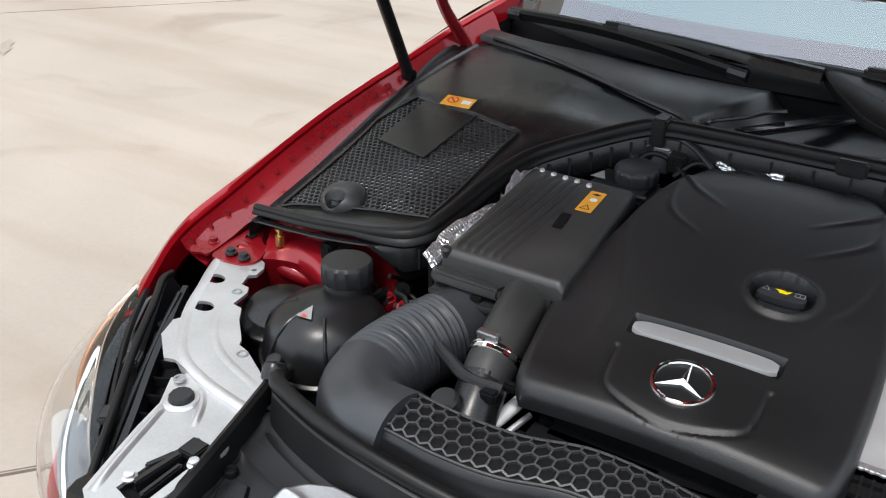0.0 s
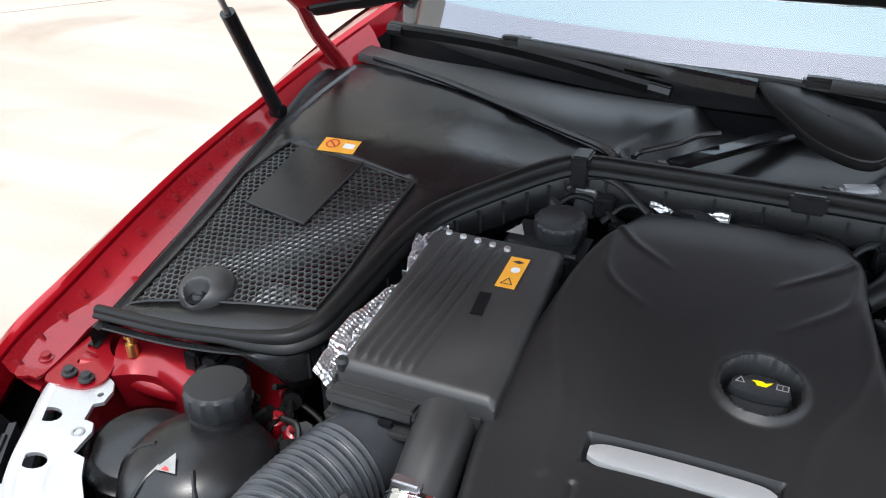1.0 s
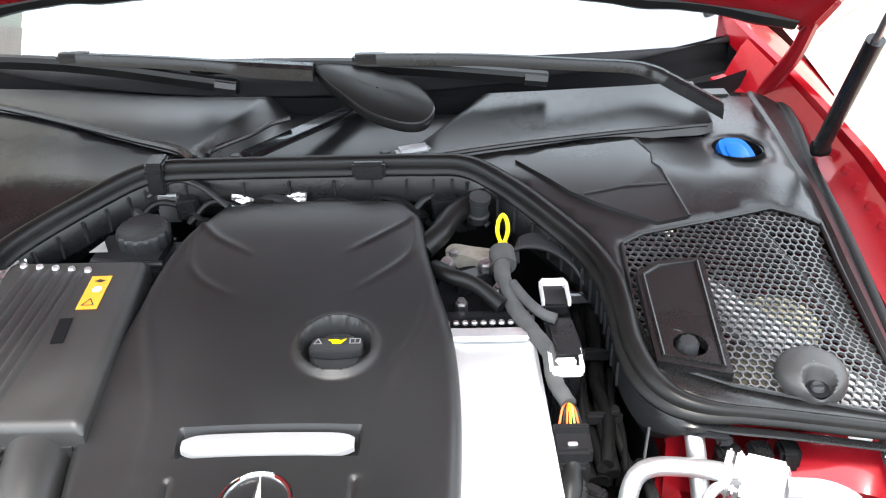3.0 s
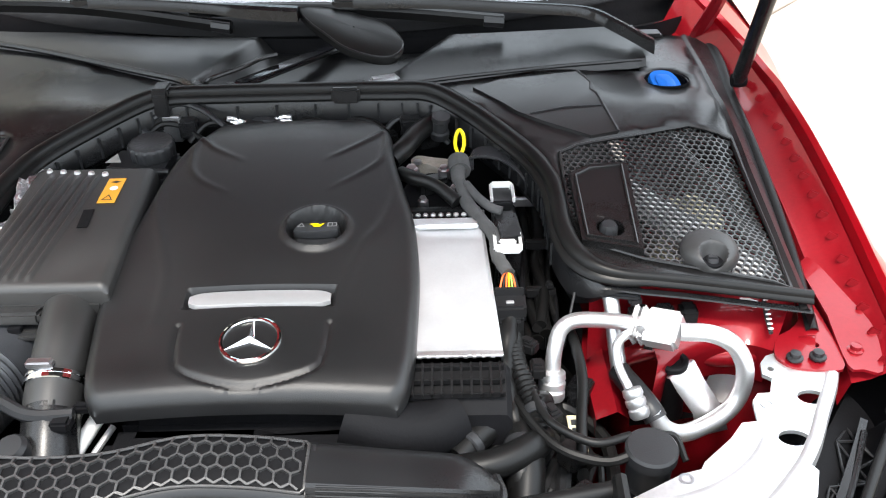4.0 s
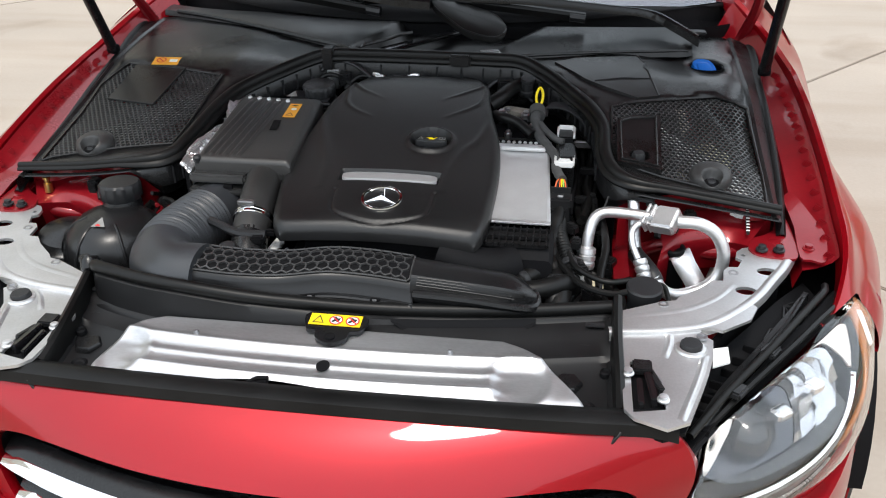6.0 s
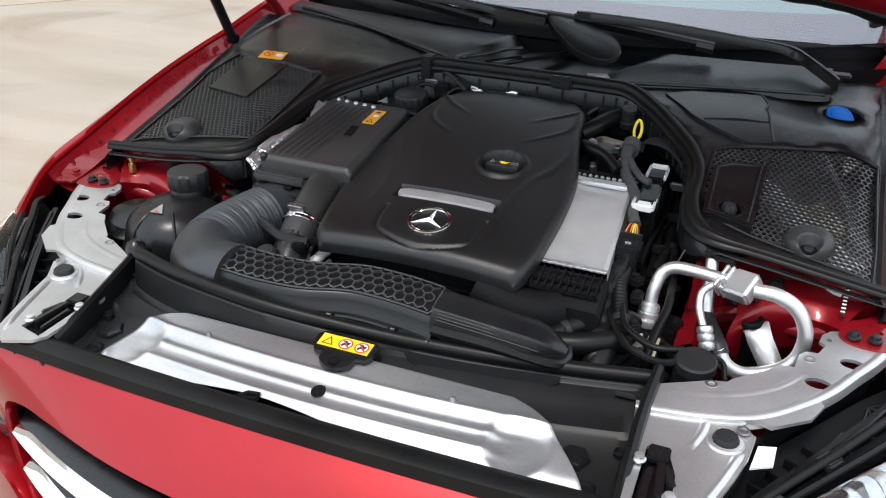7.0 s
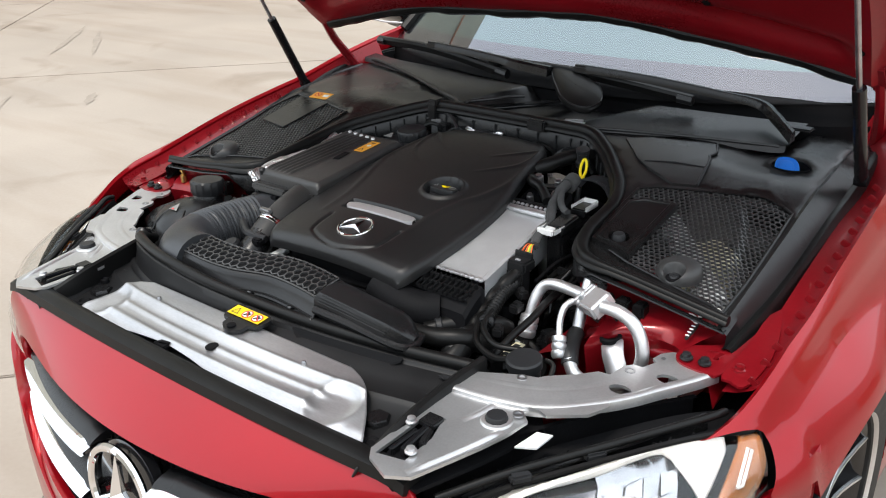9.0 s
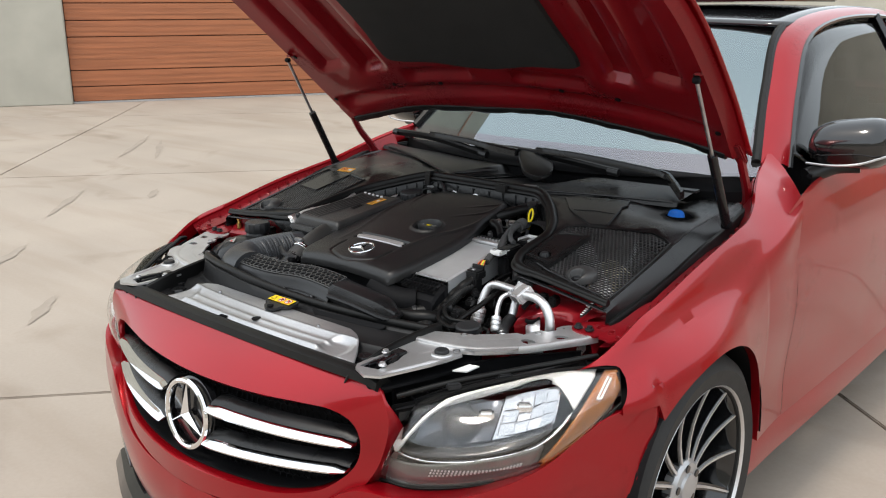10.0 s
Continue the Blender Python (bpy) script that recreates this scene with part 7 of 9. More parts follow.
rows.append([(x, y - 0.006, 0.70) for x, y, z in rows[-1]])
grid(bm, rows)
tank2 = part("front_tank", bm, DARK, cooler, "black ribbed plastic end tank")
for k in range(12):
    bm = bmesh.new()
    box(bm, (0.192 + 0.011 * k, 0.062, 0.7905), (0.0025, 0.046, 0.008), 0.001, Matrix.Rotation(radians(14), 4, "X"))
    part("rib", bm, PLASTIC, tank2)
for y, z in ((0.078, 0.793), (0.060, 0.789), (0.045, 0.782)):
    bm = bmesh.new()
    box(bm, (0.25, y, z), (0.135, 0.0025, 0.008), 0.001)
    part("rib", bm, PLASTIC, tank2)
bm = bmesh.new()
tube(bm, smooth_path([(0.14, 0.03, 0.765), (0.19, 0.022, 0.752), (0.23, 0.03, 0.745), (0.26, 0.05, 0.745)], 6), 0.034, 16)
part("elbow", bm, DARK, cooler)

# throttle area behind the cooler
bm = bmesh.new()
throttle = thing("throttle_body", "dark cast throttle body with a weathered cover plate", "throttle body")
turned(bm, [(0.052, -0.06), (0.052, 0.0), (0.046, 0.006), (0.040, 0.002), (0, 0.0)], (0.238, 0.415, 0.835), (0, -0.25, 1), 32)
part("housing", bm, DARK, throttle)
bm = bmesh.new()
plate(bm, [smooth_loop([(0.203, 0.478, 0), (0.212, 0.497, 0), (0.236, 0.490, 0), (0.268, 0.478, 0), (0.272, 0.455, 0), (0.25, 0.452, 0), (0.225, 0.468, 0)], 4)], 0.02, lambda x, y: 0.862)
part("plate", bm, material("weathered_casting", (0.32, 0.29, 0.25), 0.6, 0.4, 0, 0.3, 30.0, 0.3, 200), throttle)
bm = bmesh.new()
turned(bm, [(0.006, 0), (0.006, 0.005), (0, 0.006)], (0.213, 0.47, 0.862), seg=6)
part("bolt", bm, STEEL, throttle)
bm = bmesh.new()
tube(bm, smooth_path([(0.175, 0.475, 0.868), (0.195, 0.495, 0.878), (0.215, 0.535, 0.885), (0.242, 0.567, 0.887), (0.25, 0.60, 0.87)], 6), 0.015, 16)
vent = thing("breather_hose", "black moulded breather hose at the back of the engine", "hose")
part("hose", bm, RUBBER, vent)
bm = bmesh.new()
turned(bm, [(0.013, 0), (0.015, 0.004), (0.015, 0.012), (0.012, 0.014), (0.012, 0.03), (0.014, 0.032), (0.014, 0.04), (0, 0.041)], (0.245, 0.545, 0.87), (0.1, -0.2, 1), 18)
part("quick_coupling", bm, GREY, vent)
bm = bmesh.new()
tube(bm, [(0.176, 0.487, 0.868), (0.17, 0.483, 0.866)], 0.0175, 16)
part("collar", bm, PLASTIC, vent)

for k, (x, y, z, r) in enumerate(((0.205, 0.44, 0.868, 0.007), (0.252, 0.438, 0.868, 0.006), (0.268, 0.400, 0.856, 0.006), (0.222, 0.382, 0.848, 0.005))):
    bm = bmesh.new()
    turned(bm, [(r * 1.5, -0.02), (r * 1.5, 0), (r, 0.001), (r, 0.005), (0, 0.006)], (x, y, z), (0, -0.2, 1), 6)
    part("bolt", bm, STEEL, throttle)
bm = bmesh.new()
tube(bm, smooth_path([(0.19, 0.44, 0.862), (0.21, 0.41, 0.868), (0.24, 0.395, 0.864), (0.27, 0.37, 0.85)], 6), lambda t: 0.010 + 0.0008 * math.sin(120 * t), 12)
part("bypass_hose", bm, RUBBER, throttle)
bm = bmesh.new()
box(bm, (0.236, 0.432, 0.846), (0.046, 0.03, 0.024), 0.005, Matrix.Rotation(radians(24), 4, "Z"))
part("actuator", bm, PLASTIC, throttle)
dip = thing("dipstick", "bright yellow looped dipstick handle", "dipstick")
bm = bmesh.new()
loop = smooth_loop([(0.0, 0.0, 0.0), (-0.010, 0.004, 0.012), (-0.009, 0.008, 0.028), (0.0, 0.010, 0.038), (0.009, 0.008, 0.030), (0.010, 0.004, 0.014)], 6)
base = Vector((0.276, 0.488, 0.866))
tube(bm, [base + Vector((p.x * 0.62, p.y, p.z * 0.95)) for p in loop] + [base + loop[0]], 0.0028, 8)
tube(bm, [base + Vector((0, 0, 0.002)), base + Vector((-0.003, -0.004, -0.018))], 0.0065, 10)
part("handle", bm, DIP, dip)
bm = bmesh.new()
tube(bm, [base + Vector((-0.003, -0.004, -0.015)), base + Vector((-0.01, -0.01, -0.12))], 0.006, 10)
part("guide_tube", bm, STEEL, dip)

# wiring loom along the right of the engine
loom = thing("wiring_loom", "black taped wiring loom with a ribbed conduit", "wiring loom")
bm = bmesh.new()
tube(bm, smooth_path([(0.275, 0.455, 0.868), (0.272, 0.42, 0.862), (0.282, 0.375, 0.85), (0.300, 0.335, 0.842), (0.318, 0.30, 0.835), (0.320, 0.262, 0.828), (0.332, 0.228, 0.822)], 6), lambda t: 0.0105 - 0.002 * t + 0.0005 * math.sin(90 * t), 12)
part("trunk", bm, TAPE, loom)
bm = bmesh.new()
tube(bm, smooth_path([(0.283, 0.40, 0.862), (0.298, 0.372, 0.856), (0.316, 0.352, 0.85), (0.330, 0.345, 0.848)], 6), 0.0065, 10)
part("branch", bm, TAPE, loom)
for k in range(10):
    bm = bmesh.new()
    o = 0.0042 * (k - 4.5)
    tube(bm, smooth_path([(0.275 + 0.002 * k, 0.452, 0.868 - 0.001 * k), (0.298, 0.478 + o * 0.6, 0.872), (0.332, 0.485 + o, 0.868), (0.362, 0.463 + o, 0.855), (0.385, 0.44 + o, 0.82)], 5), 0.0024, 6)
    part("cable", bm, GREY, loom)
bm = bmesh.new()
turned(bm, [(0.016, -0.012), (0.0165, 0), (0.016, 0.014)], (0.274, 0.452, 0.866), (0.05, -0.9, -0.2), 14)
part("sleeve", bm, TAPE, loom)
for k, (mat, dx) in enumerate(((WIRE_RED, -0.011), (RUBBER, -0.007), (WIRE_RED, -0.003), (DIP, 0.001), (WIRE_GREEN, 0.005), (WIRE_RED, 0.009), (RUBBER, 0.012))):
    bm = bmesh.new()
    tube(bm, smooth_path([(0.332, 0.230, 0.822), (0.331 + dx * 0.6, 0.217, 0.826), (0.331 + dx, 0.205, 0.814)], 4), 0.0013, 6)
    part("wire", bm, mat, loom)
# pipes, clips and a ribbed conduit down in the gap beside the seal
gap = thing("pipe_bundle", "bundle of black pipes and cables beside the engine", "pipes")
rng = random.Random(41)
for k in range(9):
    bm = bmesh.new()
    x0, z0, r = 0.352 + 0.0055 * k, 0.775 + rng.uniform(-0.02, 0.025), rng.choice((0.0035, 0.005, 0.0075))
    pts = [(x0 + rng.uniform(-0.008, 0.008), 0.53 - 0.065 * i, z0 - 0.006 * i + rng.uniform(-0.010, 0.010)) for i in range(6)]
    tube(bm, smooth_path(pts, 6), r if k % 3 else (lambda t: 0.0075 + 0.0008 * math.sin(190 * t)), 10)
    part("pipe", bm, (RUBBER, DARK, RUBBER)[k % 3], gap)
for k, (x, y, z) in enumerate(((0.372, 0.46, 0.80), (0.385, 0.36, 0.785), (0.378, 0.27, 0.765))):
    bm = bmesh.new()
    box(bm, (x, y, z), (0.042, 0.010, 0.016), 0.003)
    box(bm, (x + 0.012, y, z + 0.011), (0.010, 0.012, 0.008), 0.002)
    part("clip", bm, PLASTIC if k else STEEL, gap)
plug = thing("connector", "large black multi-pin connector under coloured wires", "connector")
bm = bmesh.new()
box(bm, (0.331, 0.188, 0.800), (0.040, 0.036, 0.022), 0.004)
box(bm, (0.331, 0.198, 0.815), (0.036, 0.005, 0.012), 0.001)
box(bm, (0.331, 0.18, 0.76), (0.034, 0.03, 0.07), 0.004)
part("housing", bm, PLASTIC, plug)
bm = bmesh.new()
box(bm, (0.331, 0.179, 0.8125), (0.010, 0.005, 0.003), 0.0008)
part("lock_tab", bm, SILVER, plug)
conn = thing("connector", "black connector with two white locking frames", "connector")
bm = bmesh.new()
box(bm, (0.333, 0.398, 0.838), (0.030, 0.045, 0.016), 0.003)
box(bm, (0.336, 0.318, 0.834), (0.034, 0.075, 0.020), 0.004, Matrix.Rotation(radians(5), 4, "Z"))
box(bm, (0.336, 0.35, 0.78), (0.034, 0.12, 0.09), 0.004)
part("housing", bm, PLASTIC, conn)
for y0, y1, w, z in ((0.378, 0.424, 0.031, 0.846), (0.262, 0.300, 0.033, 0.838)):
    bm = bmesh.new()
    xm = 0.334
    for cx, cy, sx, sy in ((xm - w / 2, (y0 + y1) / 2, 0.004, y1 - y0), (xm + w / 2, (y0 + y1) / 2, 0.004, y1 - y0), (xm, y1 if y1 > 0.35 else y0, w, 0.008)):
        box(bm, (cx, cy, z), (sx, sy, 0.012), 0.002)
    if y1 < 0.35:
        box(bm, (xm, y0 + 0.018, z - 0.002), (w * 0.7, 0.008, 0.010), 0.002)
    part("locking_frame", bm, WHITE, conn, "white plastic locking frame")
bm = bmesh.new()
tube(bm, smooth_path([(0.332, 0.18, 0.79), (0.322, 0.12, 0.765), (0.325, 0.07, 0.745), (0.335, 0.03, 0.73), (0.35, 0.0, 0.72)], 8), lambda t: 0.012 + 0.0012 * math.sin(160 * t), 12)
part("conduit", bm, RUBBER, loom, "ribbed black conduit")
bm = bmesh.new()
tube(bm, smooth_path([(0.327, 0.085, 0.752), (0.345, 0.04, 0.748), (0.375, 0.0, 0.742), (0.42, -0.018, 0.74), (0.455, -0.015, 0.748)], 8), 0.0055, 8)
part("cable", bm, RUBBER, loom)
for k, pts in enumerate(([(0.24, -0.02, 0.73), (0.30, -0.015, 0.735), (0.345, 0.01, 0.735), (0.36, 0.05, 0.71)], [(0.335, -0.04, 0.70), (0.34, 0.0, 0.72), (0.335, 0.03, 0.725)], [(0.2, -0.035, 0.74), (0.26, -0.04, 0.745), (0.29, -0.03, 0.74)])):
    bm = bmesh.new()
    tube(bm, smooth_path(pts, 6), (0.017, 0.02, 0.006)[k], 12)
    part("hose", bm, RUBBER, loom)
bm = bmesh.new()
tube(bm, smooth_path([(0.415, 0.215, 0.80), (0.405, 0.18, 0.775), (0.41, 0.16, 0.74)], 5), 0.0018, 6)
part("cable", bm, GREY, loom)

for name, mat, pts, r, wave in (
    ("conduit", RUBBER, [(0.333, 0.185, 0.775), (0.334, 0.15, 0.770), (0.336, 0.12, 0.765), (0.344, 0.085, 0.758), (0.352, 0.056, 0.748), (0.355, 0.03, 0.73)], 0.011, 0.0014),
    ("moulded_hose", RUBBER, [(0.262, 0.005, 0.725), (0.29, 0.035, 0.733), (0.318, 0.058, 0.735), (0.352, 0.079, 0.735), (0.365, 0.10, 0.72)], 0.016, 0.0),
    ("moulded_hose", RUBBER, [(0.335, 0.075, 0.725), (0.334, 0.03, 0.728), (0.332, -0.015, 0.715), (0.332, -0.03, 0.67)], 0.0175, 0.0),
    ("thin_cable", RUBBER, [(0.346, 0.088, 0.762), (0.358, 0.045, 0.758), (0.374, 0.02, 0.755), (0.412, -0.002, 0.752), (0.452, 0.008, 0.752)], 0.005, 0.0),
    ("thin_cable", RUBBER, [(0.405, 0.20, 0.765), (0.41, 0.15, 0.765), (0.412, 0.10, 0.755), (0.405, 0.05, 0.74), (0.40, 0.0, 0.72)], 0.0065, 0.0),
    ("conduit", RUBBER, [(0.30, 0.06, 0.70), (0.31, 0.02, 0.71), (0.30, -0.02, 0.70)], 0.012, 0.0014),
):
    bm = bmesh.new()
    tube(bm, smooth_path(pts, 24 if wave else 8), (lambda t, r=r, wave=wave: r + wave * math.sin(150 * t)), 12)
    part(name, bm, mat, loom)
for p, ax, r in (((0.318, 0.058, 0.735), (0.8, 0.5, 0), 0.0185), ((0.334, 0.02, 0.727), (0, -1, -0.1), 0.020), ((0.278, 0.022, 0.730), (0.7, 0.7, 0.1), 0.0185), ((0.352, 0.056, 0.748), (0.2, -0.9, -0.3), 0.014)):
    bm = bmesh.new()
    turned(bm, [(r - 0.002, -0.006), (r, -0.004), (r, 0.004), (r - 0.002, 0.006)], p, ax, 20)
    part("hose_clip", bm, GREY, loom)
for k, (x, y, z) in enumerate(((0.362, 0.13, 0.748), (0.372, 0.06, 0.738), (0.352, 0.16, 0.76), (0.305, 0.085, 0.742))):
    bm = bmesh.new()
    box(bm, (x, y, z), (0.018, 0.026, 0.016), 0.003, Matrix.Rotation(0.5 * k, 4, "Z"))
    box(bm, (x, y, z + 0.009), (0.010, 0.012, 0.005), 0.001, Matrix.Rotation(0.5 * k, 4, "Z"))
    part("plug", bm, PLASTIC, loom)
bm = bmesh.new()
box(bm, (0.402, 0.055, 0.712), (0.018, 0.06, 0.002), 0.0006)
part("data_label", bm, CREAM, loom, "yellowed paper label")
for y in (0.04, 0.058, 0.072):
    bm = bmesh.new()
    box(bm, (0.402, y, 0.7136), (0.010, 0.008, 0.0012))
    part("text_bar", bm, INK, loom)

# ---- air conditioning pipes: a loop that hangs upright in front of the red tower ----
ac = thing("refrigerant_pipe", "bright aluminium refrigerant pipes with a block joint", "pipe")
bm = bmesh.new()
tube(bm, smooth_path([(0.382, 0.140, 0.728), (0.384, 0.150, 0.757), (0.392, 0.161, 0.782), (0.410, 0.165, 0.793), (0.445, 0.163, 0.794), (0.485, 0.153, 0.795)], 7), 0.0098, 18)
part("pipe", bm, ALU_BRIGHT, ac)
bm = bmesh.new()
tube(bm, smooth_path([(0.528, 0.126, 0.802), (0.562, 0.120, 0.803), (0.590, 0.117, 0.788), (0.606, 0.112, 0.757), (0.604, 0.107, 0.722), (0.588, 0.099, 0.700), (0.560, 0.087, 0.690), (0.530, 0.076, 0.689), (0.508, 0.075, 0.700), (0.495, 0.082, 0.718)], 7), 0.0108, 18)
part("pipe", bm, ALU_BRIGHT, ac)
axis = Vector((0.046, -0.028, 0.008)).normalized()
bm = bmesh.new()
across = Vector((0, 0.9, 0.42))
across = (across - axis * across.dot(axis)).normalized()
block_turn = Matrix((axis, across, axis.cross(across))).transposed().to_4x4()
box(bm, Vector((0.510, 0.139, 0.797)), (0.043, 0.044, 0.027), 0.004, block_turn)
joint = part("block_joint", bm, ALU_BRIGHT, ac, "silver machined block joint")
for off in (-0.0235, -0.0335):
    bm = bmesh.new()
    box(bm, Vector((0.510, 0.139, 0.797)) + axis * off, (0.0065, 0.044, 0.0285), 0.0025, block_turn)
    part("clamp_plate", bm, ALU_BRIGHT, joint)
bm = bmesh.new()
turned(bm, [(0.006, 0), (0.006, 0.004), (0, 0.005)], (0.484, 0.138, 0.798), (-0.3, -0.9, 0.2), 6)
part("bolt", bm, STEEL, joint)
bm = bmesh.new()
turned(bm, [(0.0155, -0.024), (0.0170, -0.02), (0.0170, -0.013), (0.0145, -0.011), (0.0170, -0.008), (0.0170, -0.001), (0.0145, 0.001), (0.0170, 0.004), (0.0160, 0.012), (0.012, 0.015)], (0.3815, 0.138, 0.722), (0.05, 0.3, 0.95), 24)
part("ferrule", bm, ALU_BRIGHT, ac, "crimped aluminium ferrule")
bm = bmesh.new()
tube(bm, smooth_path([(0.380, 0.132, 0.703), (0.374, 0.122, 0.678), (0.366, 0.11, 0.64), (0.36, 0.10, 0.58)], 6), 0.0145, 14)
part("rubber_hose", bm, RUBBER, ac)
bm = bmesh.new()
turned(bm, [(0.0150, -0.012), (0.0155, 0), (0.0150, 0.012)], (0.3745, 0.123, 0.680), (0.2, 0.35, 0.9), 20)
part("hose_label", bm, WHITE, ac)
bm = bmesh.new()
tube(bm, smooth_path([(0.458, 0.215, 0.806), (0.460, 0.198, 0.790), (0.463, 0.175, 0.755), (0.468, 0.150, 0.715)], 7), 0.0102, 16)
part("pipe", bm, ALU_BRIGHT, ac)
bm = bmesh.new()
tube(bm, smooth_path([(0.487, 0.146, 0.786), (0.468, 0.142, 0.787), (0.456, 0.132, 0.778), (0.457, 0.116, 0.760), (0.467, 0.098, 0.742)], 6), 0.0058, 12)
part("thin_pipe", bm, ALU_BRIGHT, ac)
bm = bmesh.new()
turned(bm, [(0.010, -0.02), (0.0125, -0.016), (0.0125, -0.009), (0.0105, -0.007), (0.0125, -0.003), (0.0125, 0.003), (0.0105, 0.005), (0.0125, 0.009), (0.0115, 0.016)], (0.474, 0.086, 0.731), (-0.3, 0.5, 0.8), 20)
part("ferrule", bm, ALU_BRIGHT, ac)
bm = bmesh.new()
tube(bm, smooth_path([(0.467, 0.153, 0.722), (0.472, 0.138, 0.722), (0.482, 0.112, 0.722), (0.492, 0.090, 0.718), (0.499, 0.079, 0.709)], 6), 0.0142, 16)
part("foam_sleeve", bm, GREY, ac, "black foam sleeve")
bm = bmesh.new()
box(bm, (0.470, 0.208, 0.806), (0.052, 0.030, 0.008), 0.003, Matrix.Rotation(radians(-12), 4, "Z"))
box(bm, (0.488, 0.196, 0.799), (0.016, 0.012, 0.012), 0.003)
part("top_flange", bm, GREY, ac, "dark grey mounting flange")

bottle = thing("washer_filler", "round black screw cap on a filler neck", "filler cap")
bm = bmesh.new()
turned(bm, [(0.024, -0.05), (0.025, -0.004), (0.0285, -0.002), (0.0285, 0.010), (0.026, 0.013), (0.012, 0.0135), (0.0, 0.0135)], (0.471, -0.010, 0.742), (0, -0.08, 1), 40)
part("cap", bm, GREY, bottle)
bm = bmesh.new()
turned(bm, [(0.026, -0.10), (0.026, 0)], (0.471, -0.010, 0.70), (0, 0, 1), 20)
part("neck", bm, DARK, bottle)
bm = bmesh.new()
tube(bm, smooth_path([(0.49, 0.02, 0.742), (0.505, 0.018, 0.738), (0.512, -0.005, 0.725)], 5), 0.004, 8)
part("cable", bm, RUBBER, bottle, "black sensor cable")
drier = thing("drier_bottle", "dark capped drier bottle with a bright steel strap", "bottle")
bm = bmesh.new()
turned(bm, [(0.015, -0.09), (0.015, -0.004), (0.0185, -0.002), (0.0185, 0.004), (0.0165, 0.006), (0.0125, 0.0055), (0.0105, 0.001), (0.0, 0.0)], (0.532, 0.150, 0.736), (-0.1, -0.1, 1), 28)
part("bottle", bm, DARK, drier)
bm = bmesh.new()
grid(bm, [[(0.522, 0.138, 0.724), (0.553, 0.150, 0.742)], [(0.525, 0.133, 0.726), (0.556, 0.145, 0.744)], [(0.533, 0.122, 0.714), (0.566, 0.130, 0.727)], [(0.552, 0.108, 0.690), (0.587, 0.112, 0.698)], [(0.560, 0.100, 0.660), (0.596, 0.103, 0.668)]])
part("strap", bm, ALU_BRIGHT, drier, thick=0.003)
for flip in (False, True):
    bm = bmesh.new()
    bracket2 = thing("relay", "small black relays on a bracket below the vent", "relay", group="relays")
    for x, y, s in ((0.495, 0.196, 0.026), (0.527, 0.198, 0.024), (0.557, 0.200, 0.022)):
        box(bm, (x, y, 0.772), (s, 0.026, 0.03), 0.004)
    part("case", bm, PLASTIC, bracket2, mirror=flip)
    bm = bmesh.new()
    tube(bm, smooth_path([(0.50, 0.19, 0.775), (0.505, 0.172, 0.77), (0.50, 0.155, 0.755)], 5), 0.006, 8)
    tube(bm, smooth_path([(0.53, 0.19, 0.775), (0.535, 0.176, 0.772), (0.53, 0.165, 0.762)], 5), 0.005, 8)
    part("cable", bm, RUBBER, bracket2, mirror=flip)
bm = bmesh.new()
tube(bm, smooth_path([(0.655, 0.215, 0.79), (0.654, 0.195, 0.775), (0.652, 0.165, 0.768)], 4), 0.003, 6)
bead = thing("cable_tie", "black and white beaded cable tie", "cable tie")
part("tie", bm, INK, bead)
for k in range(8):
    bm = bmesh.new()
    p = Vector((0.655, 0.212, 0.789)).lerp(Vector((0.652, 0.168, 0.7695)), k / 7)
    box(bm, p + Vector((0, 0, 0.003)), (0.0065, 0.0025, 0.002), 0.0006)
    part("bead", bm, WHITE, bead)

# ---- cowl covers ----
SEAL = [(-0.705, 0.198), (-0.56, 0.190), (-0.443, 0.199), (-0.402, 0.225), (-0.389, 0.27), (-0.377, 0.374), (-0.366, 0.43), (-0.345, 0.478), (-0.285, 0.540), (-0.222, 0.590), (-0.180, 0.604), (-0.10, 0.606), (0.05, 0.606), (0.17, 0.605), (0.236, 0.598), (0.292, 0.556), (0.345, 0.497), (0.378, 0.450), (0.398, 0.400), (0.404, 0.355), (0.406, 0.288), (0.424, 0.234), (0.465, 0.205), (0.56, 0.199), (0.705, 0.190)]


def finer(loop, step=0.02):
    """The same outline with points added along its straight runs."""
    out = []
    for a, b in zip(loop, list(loop[1:]) + [loop[0]]):
        n = max(1, int(math.hypot(b[0] - a[0], b[1] - a[1]) / step))
        out += [(a[0] + (b[0] - a[0]) * k / n, a[1] + (b[1] - a[1]) * k / n) for k in range(n)]
    return out


